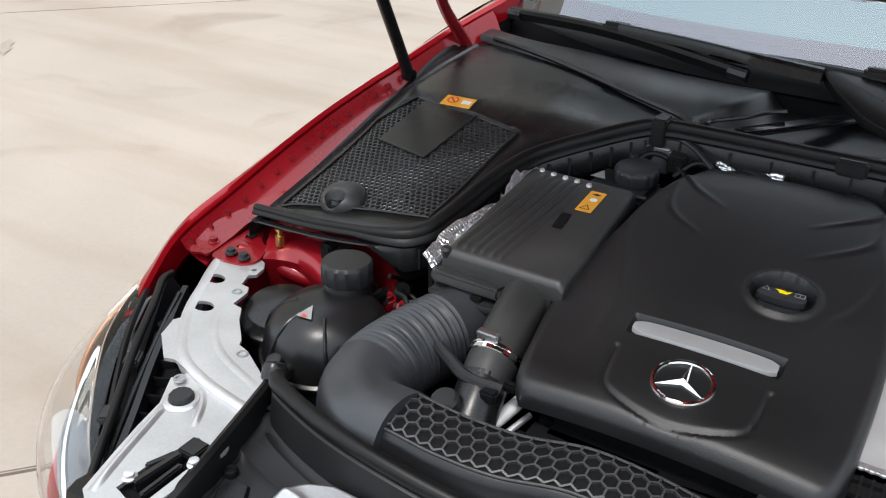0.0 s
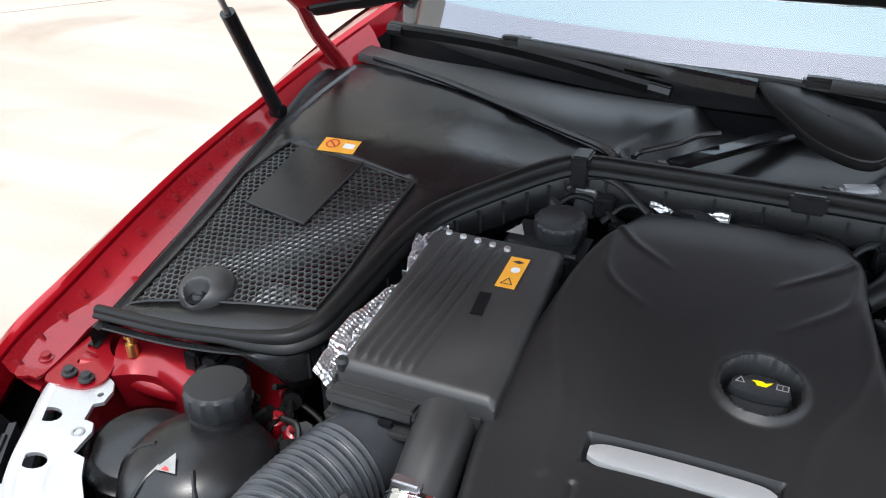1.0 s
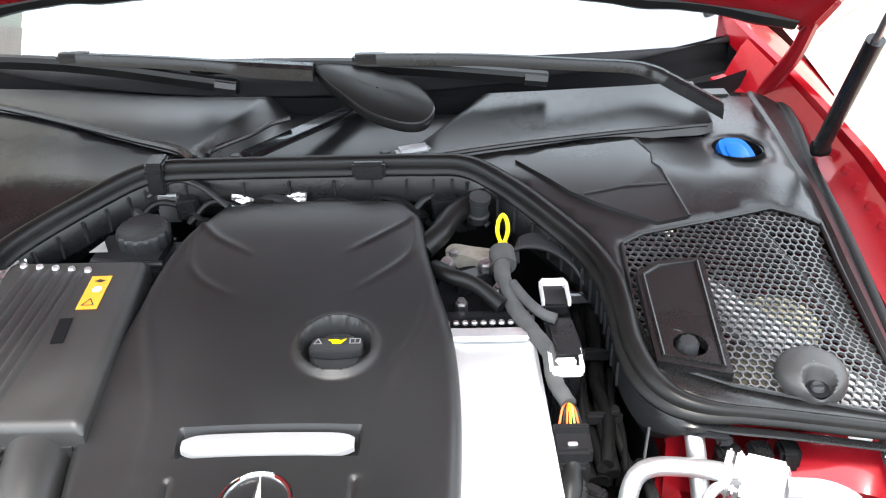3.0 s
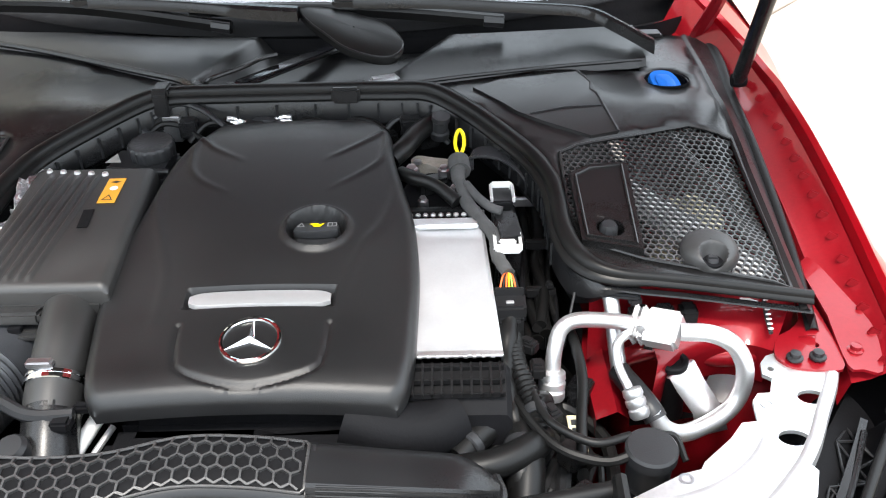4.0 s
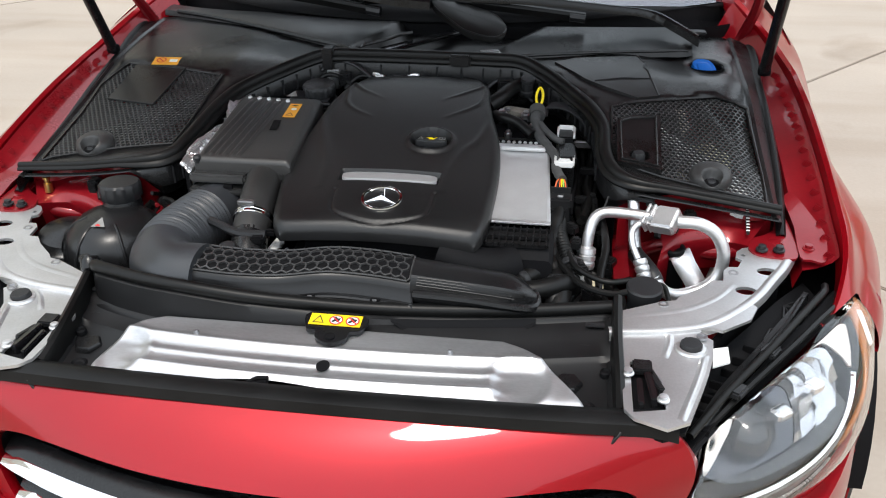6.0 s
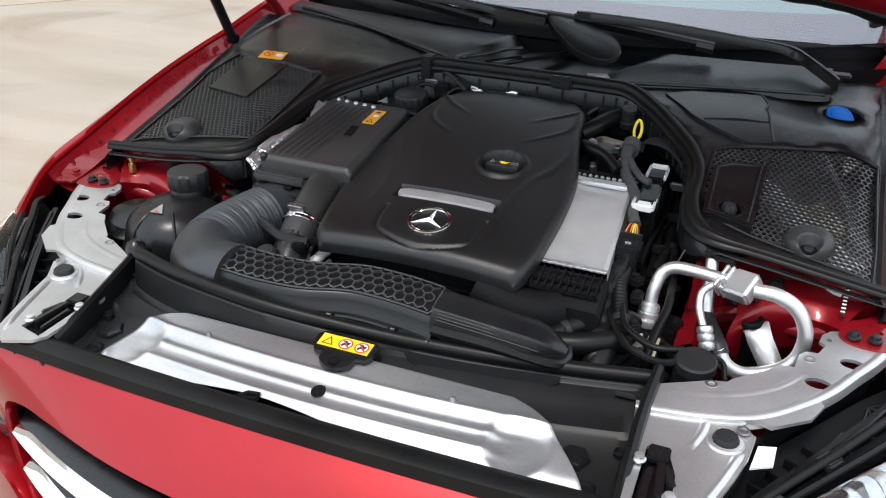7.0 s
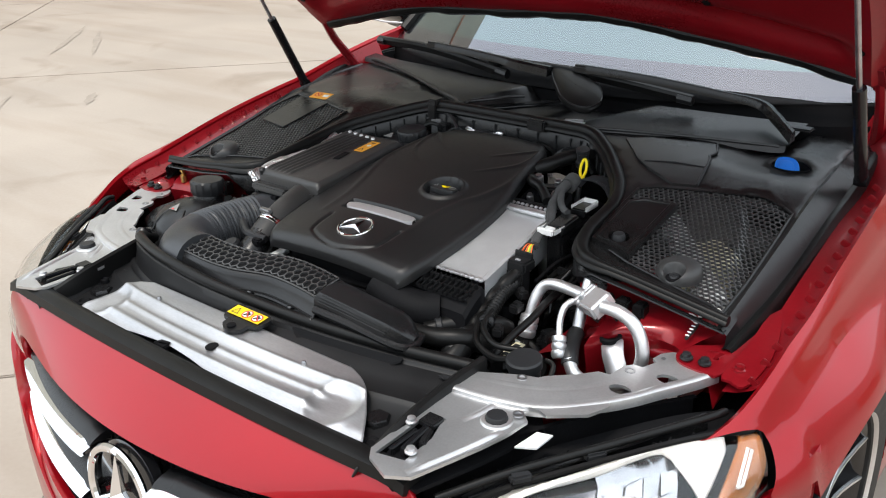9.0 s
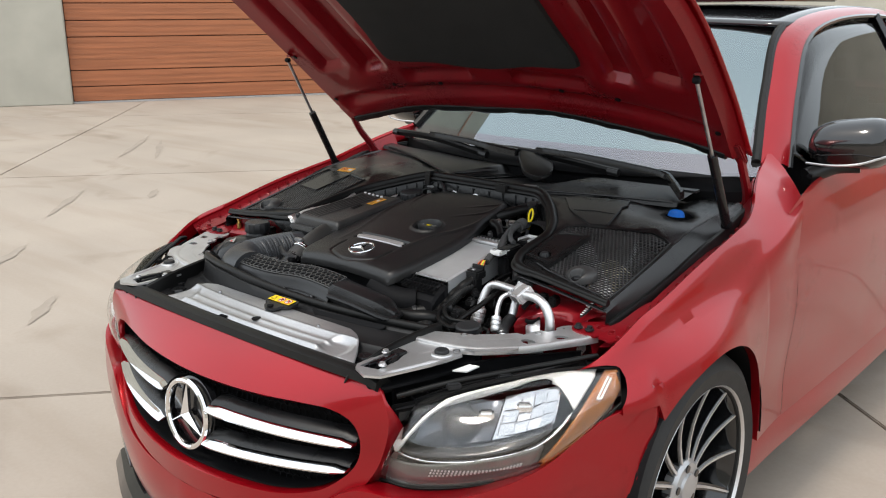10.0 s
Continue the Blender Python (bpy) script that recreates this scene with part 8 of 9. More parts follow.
def cover_plate(side, outline, holes, name, label):
    ob = thing(name, label, "cowl cover", group="cowl covers")
    bm = bmesh.new()
    for loop in [finer(outline)] + [finer(h) for h in holes]:
        ring = [bm.verts.new((x, y, 0)) for x, y in loop]
        for a, b in zip(ring, ring[1:] + ring[:1]):
            bm.edges.new((a, b))
    bmesh.ops.triangle_fill(bm, use_beauty=True, edges=bm.edges[:])
    for _ in range(4):
        bmesh.ops.subdivide_edges(bm, edges=[e for e in bm.edges if e.calc_length() > 0.034], cuts=1)
        bmesh.ops.triangulate(bm, faces=bm.faces[:])
        bmesh.ops.beautify_fill(bm, faces=bm.faces[:], edges=[e for e in bm.edges if len(e.link_faces) == 2])
    bmesh.ops.recalc_face_normals(bm, faces=bm.faces[:])
    if sum(f.normal.z * f.calc_area() for f in bm.faces) < 0:
        bmesh.ops.reverse_faces(bm, faces=bm.faces[:])
    for v in bm.verts:
        v.co.z = cowl_z(v.co.x, v.co.y)
    part("panel", bm, COWL, ob, thick=0.004)
    return ob


def vent_fold(x, y):
    """The outer strip of the battery-side vent lies lower than the rest, behind a short steep fold."""
    edge = 0.603 + 0.10 * (0.49 - y) + 0.03 * math.sin(11 * (0.49 - y))
    return 0.009 * min(1, max(0, (x - edge) / 0.012)) * min(1, max(0, (y - 0.29) / 0.06)) * min(1, max(0.2, (0.52 - y) / 0.06))


LEFT_OUT = [(-0.705, 0.204), (-0.56, 0.195), (-0.445, 0.204), (-0.408, 0.228), (-0.394, 0.27), (-0.382, 0.374), (-0.371, 0.434), (-0.350, 0.484), (-0.290, 0.547), (-0.226, 0.597), (-0.184, 0.611), (-0.150, 0.615), (-0.150, 0.640), (-0.173, 0.664), (-0.255, 0.708), (-0.358, 0.760), (-0.469, 0.814), (-0.583, 0.861), (-0.65, 0.885), (-0.705, 0.895), (-0.702, 0.78), (-0.700, 0.69), (-0.698, 0.57), (-0.696, 0.43), (-0.694, 0.31)]
LEFT_GRILLE = [(-0.674, 0.226), (-0.60, 0.240), (-0.415, 0.262), (-0.409, 0.33), (-0.405, 0.515), (-0.503, 0.543), (-0.646, 0.578), (-0.682, 0.50), (-0.672, 0.38)]
LEFT_FLAP = [(-0.634, 0.436), (-0.516, 0.402), (-0.500, 0.545), (-0.625, 0.572)]
RIGHT_OUT = [(0.705, 0.196), (0.56, 0.205), (0.467, 0.211), (0.430, 0.238), (0.412, 0.29), (0.410, 0.357), (0.404, 0.404), (0.384, 0.454), (0.351, 0.502), (0.298, 0.562), (0.243, 0.605), (0.20, 0.612), (0.20, 0.640), (0.277, 0.660), (0.358, 0.677), (0.44, 0.693), (0.53, 0.706), (0.585, 0.714), (0.590, 0.80), (0.60, 0.86), (0.66, 0.875), (0.705, 0.88), (0.702, 0.78), (0.700, 0.69), (0.698, 0.57), (0.696, 0.43), (0.694, 0.28)]
RIGHT_GRILLE = [(0.420, 0.450), (0.448, 0.469), (0.53, 0.495), (0.625, 0.531), (0.685, 0.512), (0.689, 0.30), (0.686, 0.214), (0.625, 0.222), (0.506, 0.242), (0.432, 0.27), (0.418, 0.33)]
RIGHT_BOX = [(0.427, 0.392), (0.455, 0.412), (0.511, 0.421), (0.506, 0.248), (0.428, 0.262)]
for side, out, gr, solid, knob, lab in ((-1, LEFT_OUT, LEFT_GRILLE, LEFT_FLAP, (-0.577, 0.262), "matt black cowl cover with a honeycomb vent and flap"), (1, RIGHT_OUT, RIGHT_GRILLE, RIGHT_BOX, (0.592, 0.258), "matt black cowl cover with a honeycomb vent and battery lid")):
    holes = [gr] if side < 0 else [gr, ring_of(0.622, 0.682, 0.036, 20, 0.034)]
    cov = cover_plate(side, out, holes, "cowl_cover", lab)
    bm = bmesh.new()
    honeycomb(bm, min(p[0] for p in gr), max(p[0] for p in gr) + 0.01, min(p[1] for p in gr), max(p[1] for p in gr) + 0.01, 0.0102, lambda u, v: (u, v, cowl_z(u, v) - vent_fold(u, v)), lambda u, v: inside(gr, u, v) and not inside(solid, u, v) and math.hypot(u - knob[0], v - knob[1]) > 0.036, 0.0019, 0.004, -0.001)
    part("vent_mesh", bm, MESH, cov, "fine black honeycomb vent mesh")
    # frame round the vent
    bm = bmesh.new()
    tube(bm, [(x, y, cowl_z(x, y) + 0.0005) for x, y in finer(gr) + gr[:1]], 0.0025, 6)
    part("vent_frame", bm, COWL, cov)
    # moulded dome with a screw well
    bm = bmesh.new()
    kz = cowl_z(*knob)
    rows = []
    for f, hgt in [(1.0, -0.004), (1.0, 0.002)] + [(1 - 0.98 * q / 22, 0.003 + 0.019 * math.sqrt(1 - (1 - q / 22) ** 3.0)) for q in range(1, 23)]:
        ring = []
        for k in range(56):
            a = 2 * math.pi * k / 56
            u, w = 0.038 * math.cos(a) * f, 0.036 * math.sin(a) * f
            # mouth of the screw well, sunk into the front of the dome
            sink = min(0.019, hgt + 0.002) * math.exp(-((u / 0.0150) ** 2 + ((w + 0.021) / 0.0150) ** 2) ** 4)
            ring.append((knob[0] + u, knob[1] + 0.002 + w, kz + hgt - sink + 0.12 * w))
        rows.append(ring)
    grid(bm, rows, True)
    part("dome", bm, AIRBOX, cov)
    bm = bmesh.new()
    turned(bm, [(0.0125, 0), (0.0125, 0.0012), (0.0, 0.0014)], (knob[0], knob[1] - 0.019, kz + 0.001), (0, -0.15, 1), 20)
    part("screw_well", bm, DARK, cov)
    bm = bmesh.new()
    turned(bm, [(0.008, 0), (0.008, 0.004), (0.006, 0.006), (0, 0.006)], (knob[0], knob[1] - 0.017, kz), (0, -0.35, 1), 12)
    box(bm, (knob[0], knob[1] - 0.0185, kz + 0.0055), (0.013, 0.003, 0.003), 0.0008)
    part("screw", bm, GREY, cov)
    bm = bmesh.new()
    if side < 0:
        plate(bm, [finer(solid)], 0.004, lambda x, y: cowl_z(x, y) + 0.0015)
        part("flap", bm, COWL, cov, "closed square service flap")
        bm = bmesh.new()
        tube(bm, [(x, y, cowl_z(x, y) + 0.0015) for x, y in finer(LEFT_FLAP)[:14]], 0.0018, 6)
        part("flap_edge", bm, GREY, cov)
    else:
        lid = [(0.434, 0.386), (0.456, 0.402), (0.502, 0.412), (0.498, 0.256), (0.436, 0.268)]
        plate(bm, [RIGHT_BOX, ring_of(0.468, 0.285, 0.019, 20, 0.016)], 0.012, lambda x, y: cowl_z(x, y) + 0.010)
        box_lid = part("battery_lid", bm, COWL, cov, "raised rectangular battery terminal lid")
        bm = bmesh.new()
        tube(bm, [(x, y, cowl_z(x, y) + 0.011) for x, y in lid + lid[:1]], 0.0022, 6)
        tube(bm, [(0.436, 0.312, cowl_z(0, 0.312) + 0.011), (0.462, 0.304, cowl_z(0, 0.304) + 0.011)], 0.0018, 6)
        part("lid_edge", bm, COWL, box_lid)
        bm = bmesh.new()
        turned(bm, [(0.012, -0.02), (0.012, 0.004), (0.009, 0.010), (0.0, 0.011)], (0.466, 0.288, cowl_z(0, 0.288) + 0.006), (0, -0.1, 1), 28, ripple=lambda a, h: 1 + 0.06 * math.cos(9 * a))
        part("terminal_nut", bm, GREY, box_lid)
        bm = bmesh.new()
        plate(bm, [ring_of(0.468, 0.285, 0.024, 20, 0.02)], 0.002, lambda x, y: cowl_z(x, y) - 0.015)
        part("well", bm, DARK, box_lid)
        # moulded hatch behind the lid
        bm = bmesh.new()
        plate(bm, [[(0.345, 0.572), (0.30, 0.625), (0.345, 0.648), (0.474, 0.680), (0.490, 0.640), (0.486, 0.612), (0.494, 0.598), (0.512, 0.500), (0.47, 0.486), (0.40, 0.520), (0.365, 0.548)]], 0.006, lambda x, y: cowl_z(x, y) + 0.005)
        part("hatch", bm, COWL, cov, "moulded raised hatch")
        bm = bmesh.new()
        tube(bm, [(0.474, 0.680, cowl_z(0.47, 0.68) + 0.004), (0.490, 0.640, cowl_z(0.49, 0.64) + 0.004), (0.486, 0.612, cowl_z(0.49, 0.612) + 0.004), (0.494, 0.598, cowl_z(0.49, 0.598) + 0.004), (0.512, 0.500, cowl_z(0.51, 0.50) + 0.004)], 0.003, 6)
        tube(bm, [(0.385, 0.540, cowl_z(0.38, 0.54) + 0.005), (0.44, 0.556, cowl_z(0.44, 0.556) + 0.005), (0.500, 0.566, cowl_z(0.5, 0.566) + 0.005)], 0.0014, 6)
        part("hatch_edge", bm, GREY, cov)
        bm = bmesh.new()
        turned(bm, [(0.038, 0.001), (0.034, -0.020), (0.0, -0.022)], (0.622, 0.682, cowl_z(0.62, 0.682)), (0, 0, 1), 24, squash=0.9, caps=False)
        part("filler_well", bm, DARK, cov)
    # rubber flap along the fender
    bm = bmesh.new()
    pts = smooth_path([(side * x, y, cowl_z(side * x, y) - skirt_drop(y) + 0.002) for x, y in ((0.712, 0.18), (0.726, 0.31), (0.733, 0.43), (0.736, 0.57), (0.738, 0.69), (0.741, 0.78), (0.737, 0.88))], 8)
    grid(bm, [[p + Vector((-side * 0.010, 0, 0.003)), p + Vector((-side * 0.004, 0, 0.007)), p + Vector((side * 0.003, 0, 0.007)), p + Vector((side * 0.008, 0, 0.0)), p + Vector((side * 0.008, 0, -0.03))] for p in pts])
    skirt = bmesh.new()
    grid(skirt, [[Vector((side * 0.690, p.y, cowl_z(side * 0.69, p.y) - 0.001)), Vector((side * 0.698, p.y, cowl_z(side * 0.69, p.y) + 0.0025)), Vector((side * 0.708, p.y, cowl_z(side * 0.69, p.y) - 0.002 - 0.15 * skirt_drop(p.y))), p + Vector((-side * 0.006, 0, 0.002))] for p in pts])
    part("skirt", skirt, COWL, cov, "sloping outer skirt")
    part("edge_seal", bm, RUBBER, cov)
    # pale brace showing through the mesh
    bm = bmesh.new()
    a, b = ((-0.63, 0.30, 0.802), (-0.40, 0.50, 0.866)) if side < 0 else ((0.50, 0.42, 0.842), (0.665, 0.25, 0.788))
    tube(bm, smooth_path([a, Vector(a).lerp(Vector(b), 0.5), b], 8), 0.022, 12)
    brace = thing("strut_brace", "pale brace below the vent mesh", "brace", group="braces")
    part("bar", bm, PALE, brace)
for x, y, z, r, mat, lab in ((0.60, 0.38, 0.815, 0.048, CREAM, "pale plastic bottle below the vent mesh"), (0.650, 0.25, 0.776, 0.034, WHITE, "bright canister below the vent mesh"), (-0.50, 0.30, 0.805, 0.034, PALE, "steel canister below the vent mesh")):
    can = thing("canister", lab, "canister")
    bm = bmesh.new()
    turned(bm, [(r, -0.16), (r, 0.0), (r * 0.8, 0.012), (r * 0.3, 0.016), (r * 0.3, 0.026), (0, 0.027)], (x, y, z), (0.1, 0.1, 1), 20)
    part("can", bm, mat, can)
sticker = thing("warning_sticker", "orange warning sticker on the black cowl cover", "sticker")
at = (-0.557, 0.578, cowl_z(-0.557, 0.578) + 0.0012)
sheet_label(sticker, "sheet", at, (1, 0.05, 0.0), (-0.05, 1, 0.228), 0.062, 0.033, ORANGE, "orange printed sticker")
bm = bmesh.new()
flat_poly(bm, at, (1, 0.05, 0.0), (-0.05, 1, 0.228), ring_of(-0.013, 0.002, 0.011, 20), 0.002, holes=(ring_of(-0.013, 0.002, 0.0085, 20),))
flat_poly(bm, at, (1, 0.05, 0.0), (-0.05, 1, 0.228), [(-0.021, 0.008), (-0.019, 0.010), (-0.005, -0.004), (-0.007, -0.006)], 0.0022)
part("prohibition_sign", bm, RED_INK, sticker)
bm = bmesh.new()
flat_poly(bm, at, (1, 0.05, 0.0), (-0.05, 1, 0.228), [(0.006, -0.006), (0.024, -0.006), (0.024, 0.006), (0.006, 0.006)], 0.002)
part("text_bar", bm, WHITE, sticker)

blue_cap = thing("washer_fluid_filler", "bright blue hinged washer fluid filler lid", "filler lid")
bm = bmesh.new()
cap_loop = smooth_loop([(-0.032, 0.012, 0), (-0.02, 0.023, 0), (0.012, 0.022, 0), (0.030, 0.008, 0), (0.036, -0.012, 0), (0.024, -0.016, 0), (0.006, -0.021, 0), (-0.018, -0.014, 0)], 5)
cap_tilt = Matrix.Rotation(radians(30), 3, "X")
rows = [[Vector((0.617, 0.670, 0.897)) + cap_tilt @ (Vector((p.x * 0.76, p.y * 1.18, 0)) * f + Vector((0, 0, h))) for p in cap_loop] for f, h in ((0.86, -0.02), (0.9, -0.006), (1, -0.004), (1, 0.004), (0.94, 0.008), (0.62, 0.008), (0.6, 0.010), (0.5, 0.011), (0.02, 0.011))]
grid(bm, rows, True)
part("lid", bm, BLUE, blue_cap)

# rubber bulkhead seal with its ribbed channel
seal = thing("bulkhead_seal", "long black rubber bulkhead seal round the engine bay", "seal")
line = smooth_path([(x, y, seal_z(y) - 0.11 * max(0, abs(x) - 0.45)) for x, y in SEAL], 10)
bm = bmesh.new()
rows = []
for i, p in enumerate(line):
    d = (line[min(i + 1, len(line) - 1)] - line[max(i - 1, 0)])
    n = Vector((d.y, -d.x, 0)).normalized()
    slim = 1 - 0.42 * min(1, max(0, (abs(p.x) - 0.42) / 0.08))
    rows.append([p + n * a * slim + Vector((0, 0, 0.010 + (b - 0.010) * slim)) for a, b in ((-0.014, -0.012), (-0.013, 0.002), (-0.010, 0.007), (-0.004, 0.0097), (0.002, 0.010), (0.007, 0.0075), (0.0095, 0.003), (0.010, -0.003), (0.0125, -0.005), (0.0155, -0.008), (0.0165, -0.012), (0.0145, -0.016), (0.010, -0.018), (0.0, -0.018))])
made = grid(bm, rows, True)
bm.faces.new(made[0][::-1]), bm.faces.new(made[-1])
part("lip", bm, RUBBER, seal)
bm = bmesh.new()
rows = []
for i, p in enumerate(line):
    d = (line[min(i + 1, len(line) - 1)] - line[max(i - 1, 0)])
    n = Vector((d.y, -d.x, 0)).normalized()
    c = 1 - 0.92 * min(1, max(0, (abs(p.x) - 0.42) / 0.05))
    rows.append([p + n * a + Vector((0, 0, b)) for a, b in ((0.004, -0.012), (0.012, -0.012 - 0.018 * c), (0.013, -0.012 - 0.043 * c), (0.006, -0.012 - 0.05 * c), (0.002, -0.012 - 0.063 * c))])
grid(bm, rows)
part("channel", bm, PLASTIC, seal)
for i in range(16, len(line) - 16, 4):
    p = line[i]
    if abs(p.x) > 0.41:
        continue
    d = (line[i + 1] - line[i - 1])
    n = Vector((d.y, -d.x, 0)).normalized()
    bm = bmesh.new()
    box(bm, p + n * 0.0135 + Vector((0, 0, -0.038)), (0.0035, 0.0035, 0.034), 0.0008)
    part("rib", bm, GREY, seal)
for x in (-0.19, 0.10):
    bm = bmesh.new()
    if x < 0:
        box(bm, (x, 0.604, 0.936), (0.026, 0.036, 0.014), 0.003)
        box(bm, (x, 0.586, 0.915), (0.024, 0.006, 0.036), 0.002)
    else:
        box(bm, (x, 0.590, 0.925), (0.045, 0.012, 0.026), 0.004)
    part("clip", bm, PLASTIC, seal)

# centre cowl: lower trough and the sloping trim under the windscreen
cowl = thing("cowl_trim", "black plastic cowl trim below the windscreen", "cowl trim")
bm = bmesh.new()
back = along([-0.70, -0.65, -0.583, -0.469, -0.358, -0.255, -0.173, -0.14, -0.06, 0.05, 0.15, 0.20, 0.277, 0.358, 0.44, 0.53, 0.59, 0.645, 0.67, 0.70], [0.90, 0.888, 0.865, 0.818, 0.764, 0.712, 0.668, 0.632, 0.620, 0.618, 0.622, 0.643, 0.663, 0.680, 0.696, 0.709, 0.72, 0.785, 0.84, 0.87])
front_edge = along([-0.70, -0.60, -0.40, -0.20, 0.03, 0.24, 0.42, 0.53, 0.62, 0.70], [0.945, 0.912, 0.884, 0.855, 0.828, 0.822, 0.834, 0.845, 0.862, 0.915])
rows, recess = [], []
for i in range(141):
    x = -0.70 + 1.295 * i / 140
    y0, y1 = back(x), front_edge(x)
    z0 = cowl_z(0, y0) + 0.006
    z1 = 0.944
    row = [(x, y0 - 0.006, z0 - 0.012), (x, y0, z0)]
    for k in range(1, 21):
        t = k / 20
        y = y0 + (y1 - y0) * t
        xl, xr = -0.150 + 0.44 * (y - 0.672), 0.164 + 0.65 * (y - 0.669)
        dip = 0.034 * min(1, max(0, min(x - xl, xr - x) / 0.030)) * min(1, max(0, (y - y0) / 0.015))
        lump = 0.004 * math.exp(-((x + 0.35) / 0.16) ** 2) * math.sin(math.pi * t)
        row.append((x, y, z0 + (z1 - z0) * t - dip + lump))
    row.append((x, y1 + 0.003, z1 - 0.004 - (0.03 if -0.08 < x < 0.28 else 0)))
    rows.append(row)
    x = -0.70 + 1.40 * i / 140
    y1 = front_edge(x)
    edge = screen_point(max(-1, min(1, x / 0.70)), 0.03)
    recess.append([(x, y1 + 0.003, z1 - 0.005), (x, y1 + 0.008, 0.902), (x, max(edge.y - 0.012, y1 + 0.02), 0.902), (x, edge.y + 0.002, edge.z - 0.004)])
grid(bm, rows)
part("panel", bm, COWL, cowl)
# recess walls and floor coloured near-black in place of deep shadow
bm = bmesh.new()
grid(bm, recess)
part("wiper_recess", bm, DARK, cowl, "wiper recess below the windscreen, shade painted near-black")
bm = bmesh.new()
tube(bm, smooth_path([(x, back(x) - 0.001, cowl_z(0, back(x)) + 0.006) for x in (-0.66, -0.583, -0.469, -0.358, -0.255, -0.185, -0.152)], 6), 0.006, 8)
tube(bm, smooth_path([(-0.128, 0.632, 0.934), (-0.120, 0.652, 0.936), (-0.08, 0.690, 0.939), (-0.055, 0.725, 0.941), (-0.03, 0.742, 0.942)], 6), 0.004, 8)
tube(bm, smooth_path([(x, back(x) - 0.001, cowl_z(0, back(x)) + 0.006) for x in (0.20, 0.277, 0.358, 0.44, 0.53, 0.585)], 6), 0.0035, 8)
part("ridge", bm, COWL, cowl)
bm = bmesh.new()
box(bm, (-0.006, 0.735, 0.926), (0.235, 0.030, 0.010), 0.004, Matrix.Rotation(radians(52), 4, "Z"))
part("bar", bm, GLOSS, cowl)
bm = bmesh.new()
for x, y in ((-0.09, 0.635), (0.12, 0.635)):
    turned(bm, [(0.010, -0.01), (0.010, 0.004), (0.006, 0.008), (0, 0.008)], (x, y, 0.925), seg=12)
part("stud", bm, PLASTIC, cowl)
bm = bmesh.new()
box(bm, (0.157, 0.655, 0.922), (0.05, 0.022, 0.018), 0.005, Matrix.Rotation(radians(20), 4, "Z"))
part("motor_tab", bm, SILVER, cowl)
bm = bmesh.new()
box(bm, (0.605, 0.775, 0.953), (0.045, 0.03, 0.006), 0.003)
part("spray_guard", bm, GREY, cowl)

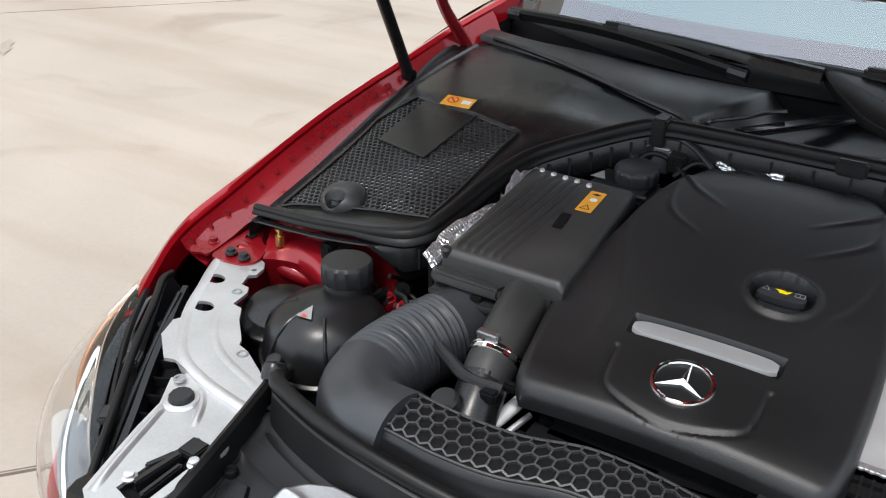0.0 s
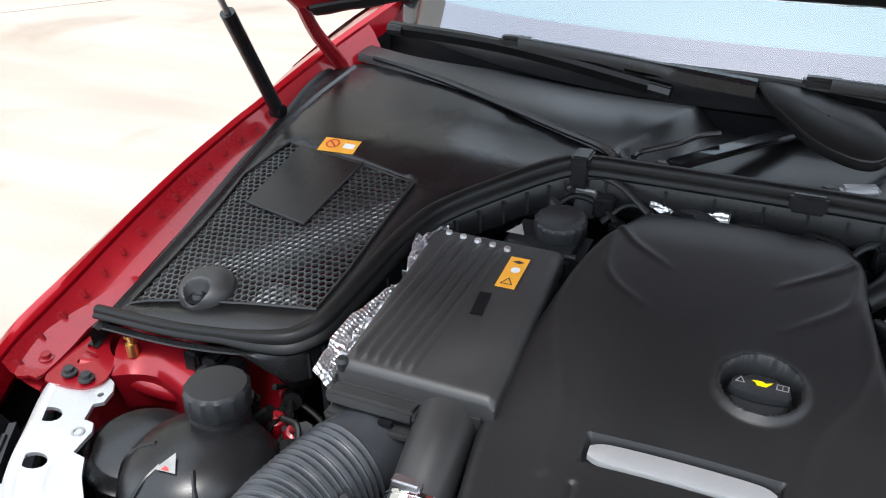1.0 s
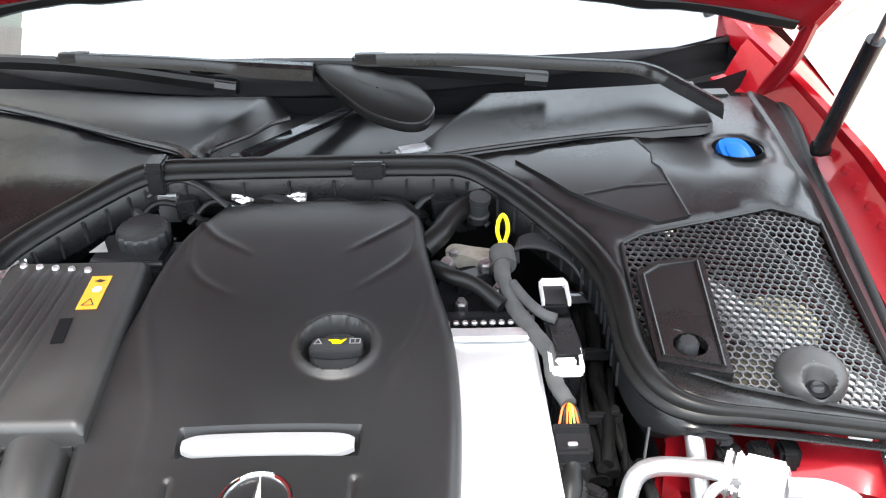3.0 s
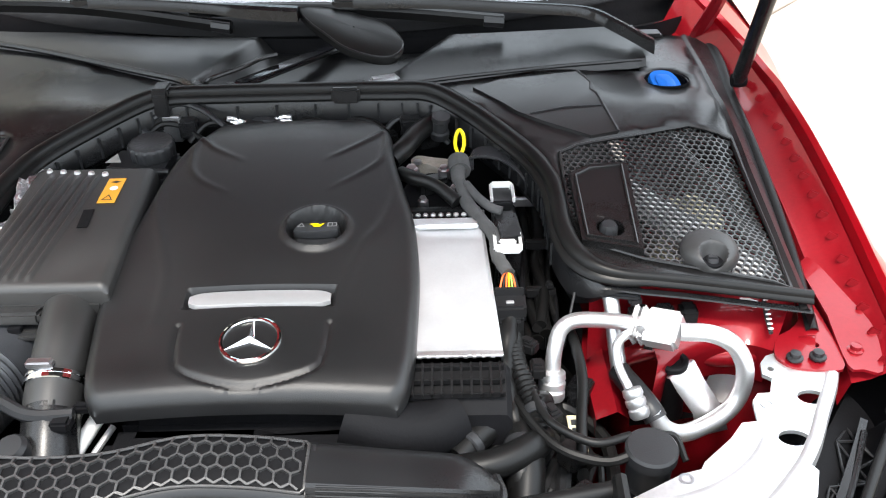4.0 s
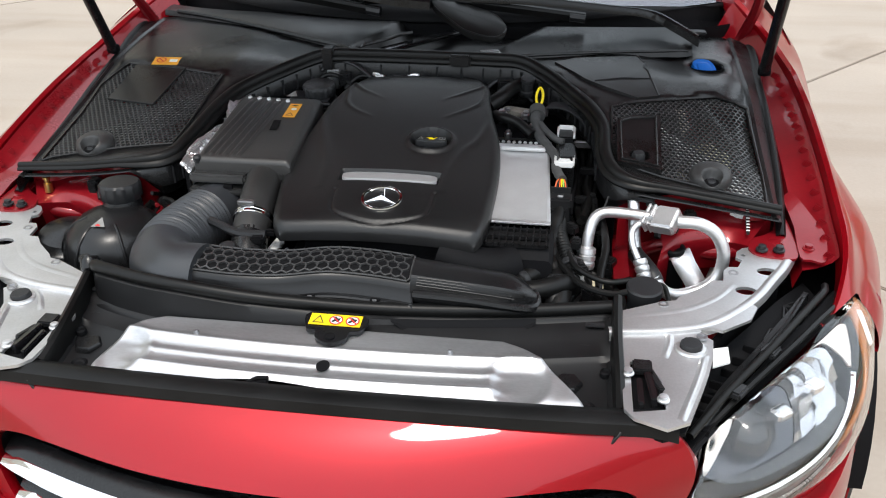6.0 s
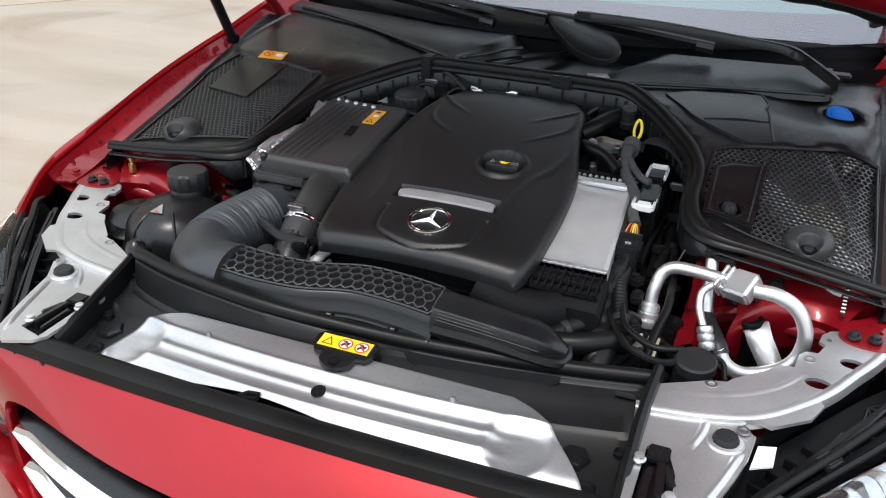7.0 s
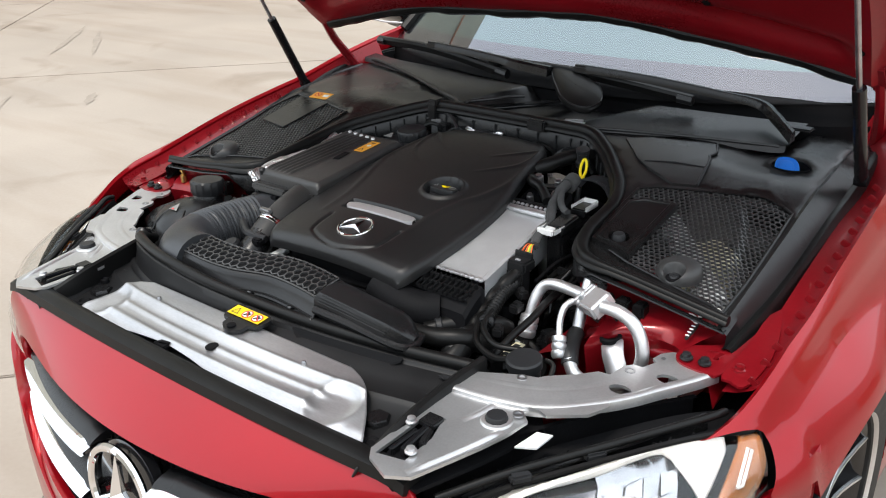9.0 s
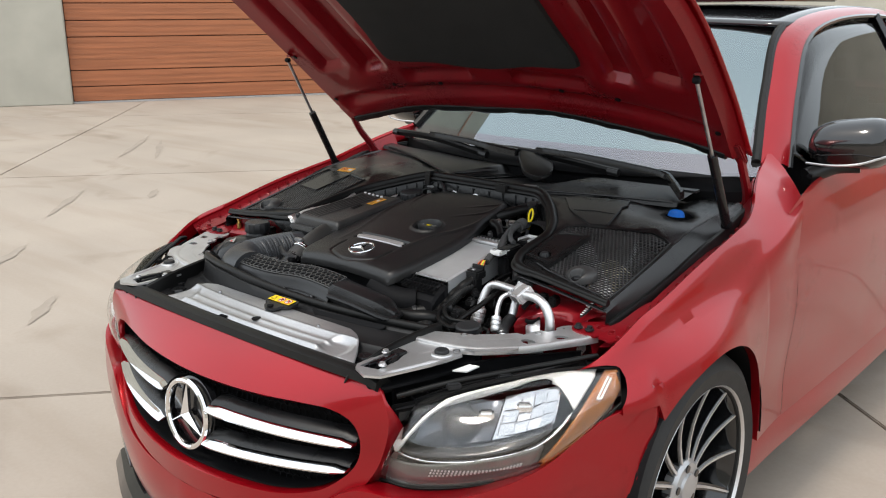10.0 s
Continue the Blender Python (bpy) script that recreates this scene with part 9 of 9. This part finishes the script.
# ---- wipers ----
LEAF = [(0.0, 0.818, 1.0), (0.039, 0.820, 1.0), (0.102, 0.796, 0.991), (0.155, 0.768, 0.981), (0.184, 0.728, 0.967), (0.186, 0.702, 0.957), (0.170, 0.684, 0.951), (0.138, 0.685, 0.952), (0.092, 0.708, 0.960), (0.055, 0.744, 0.973), (0.021, 0.781, 0.986)]
def wiper(label, blade, arm, pivot_pad=None):
    ob = thing("windscreen_wiper", label, "wiper", group="wipers")
    bm = bmesh.new()
    pts = smooth_path(blade, 8)
    rows = [[p + Vector((0, a, b)) for a, b in ((-0.008, 0.004), (-0.005, 0.011), (0.002, 0.013), (0.009, 0.006), (0.003, -0.010), (-0.002, -0.010))] for p in pts]
    made = grid(bm, rows, True)
    bm.faces.new(made[0][::-1]), bm.faces.new(made[-1])
    part("blade", bm, RUBBER, ob, "black flat wiper blade")
    mid = pts[len(pts) // 2]
    bm = bmesh.new()
    box(bm, mid + Vector((0.01, -0.002, 0.014)), (0.055, 0.020, 0.016), 0.005)
    part("connector", bm, PLASTIC, ob)
    bm = bmesh.new()
    tube(bm, pts[:2], 0.0115, 8)
    part("end_cap", bm, PLASTIC, ob)
    bm = bmesh.new()
    tube(bm, pts[-2:], 0.0115, 8)
    part("end_cap", bm, PLASTIC, ob)
    bm = bmesh.new()
    ap = smooth_path(arm, 6)
    rows = []
    for i, p in enumerate(ap):
        t = i / (len(ap) - 1)
        w = 0.006 + 0.006 * min(1, max(0, (t - 0.55) / 0.15)) + 0.003 * t
        h = 1 + 0.3 * min(1, max(0, (t - 0.55) / 0.15))
        rows.append([p + Vector((0, a * w, b * h)) for a, b in ((-1, -0.010), (-0.9, 0.003), (-0.5, 0.007), (0.5, 0.007), (0.9, 0.003), (1, -0.010))])
    made = grid(bm, rows, True)
    bm.faces.new(made[0][::-1]), bm.faces.new(made[-1])
    part("arm", bm, PLASTIC, ob, "satin black wiper arm")
    if pivot_pad:
        bm = bmesh.new()
        loop = smooth_loop(pivot_pad, 6)
        c = sum(loop, Vector()) / len(loop)
        rows = [[c + (p - c) * f + Vector((0, 0, h)) for p in loop] for f, h in ((0.97, -0.012), (1, -0.004), (0.97, 0.004), (0.8, 0.008), (0.4, 0.010), (0.02, 0.010))]
        grid(bm, rows, True)
        part("arm_cover", bm, RUBBER, ob, "broad glossy leaf-shaped arm cover")
        bm = bmesh.new()
        tube(bm, [c + (p - c) * 0.985 + Vector((0, 0, 0.002)) for p in loop + loop[:1]], 0.002, 6)
        part("cover_edge", bm, PLASTIC, ob)
    return ob


wiper("black flat-blade wiper parked at the windscreen foot", [(-0.19, 0.828, 0.995), (0.08, 0.812, 0.995), (0.36, 0.812, 0.968)], [(0.10, 0.802, 1.012), (0.25, 0.80, 1.008), (0.42, 0.808, 0.993), (0.505, 0.815, 0.982), (0.555, 0.775, 0.968), (0.605, 0.725, 0.950)])
wiper("black wiper with a broad leaf-shaped arm cover", [(-0.62, 0.880, 1.00), (-0.375, 0.822, 1.005), (-0.112, 0.787, 0.976)], [(-0.36, 0.815, 1.02), (-0.22, 0.800, 1.016), (-0.10, 0.797, 1.006), (0.005, 0.795, 0.998)], LEAF)
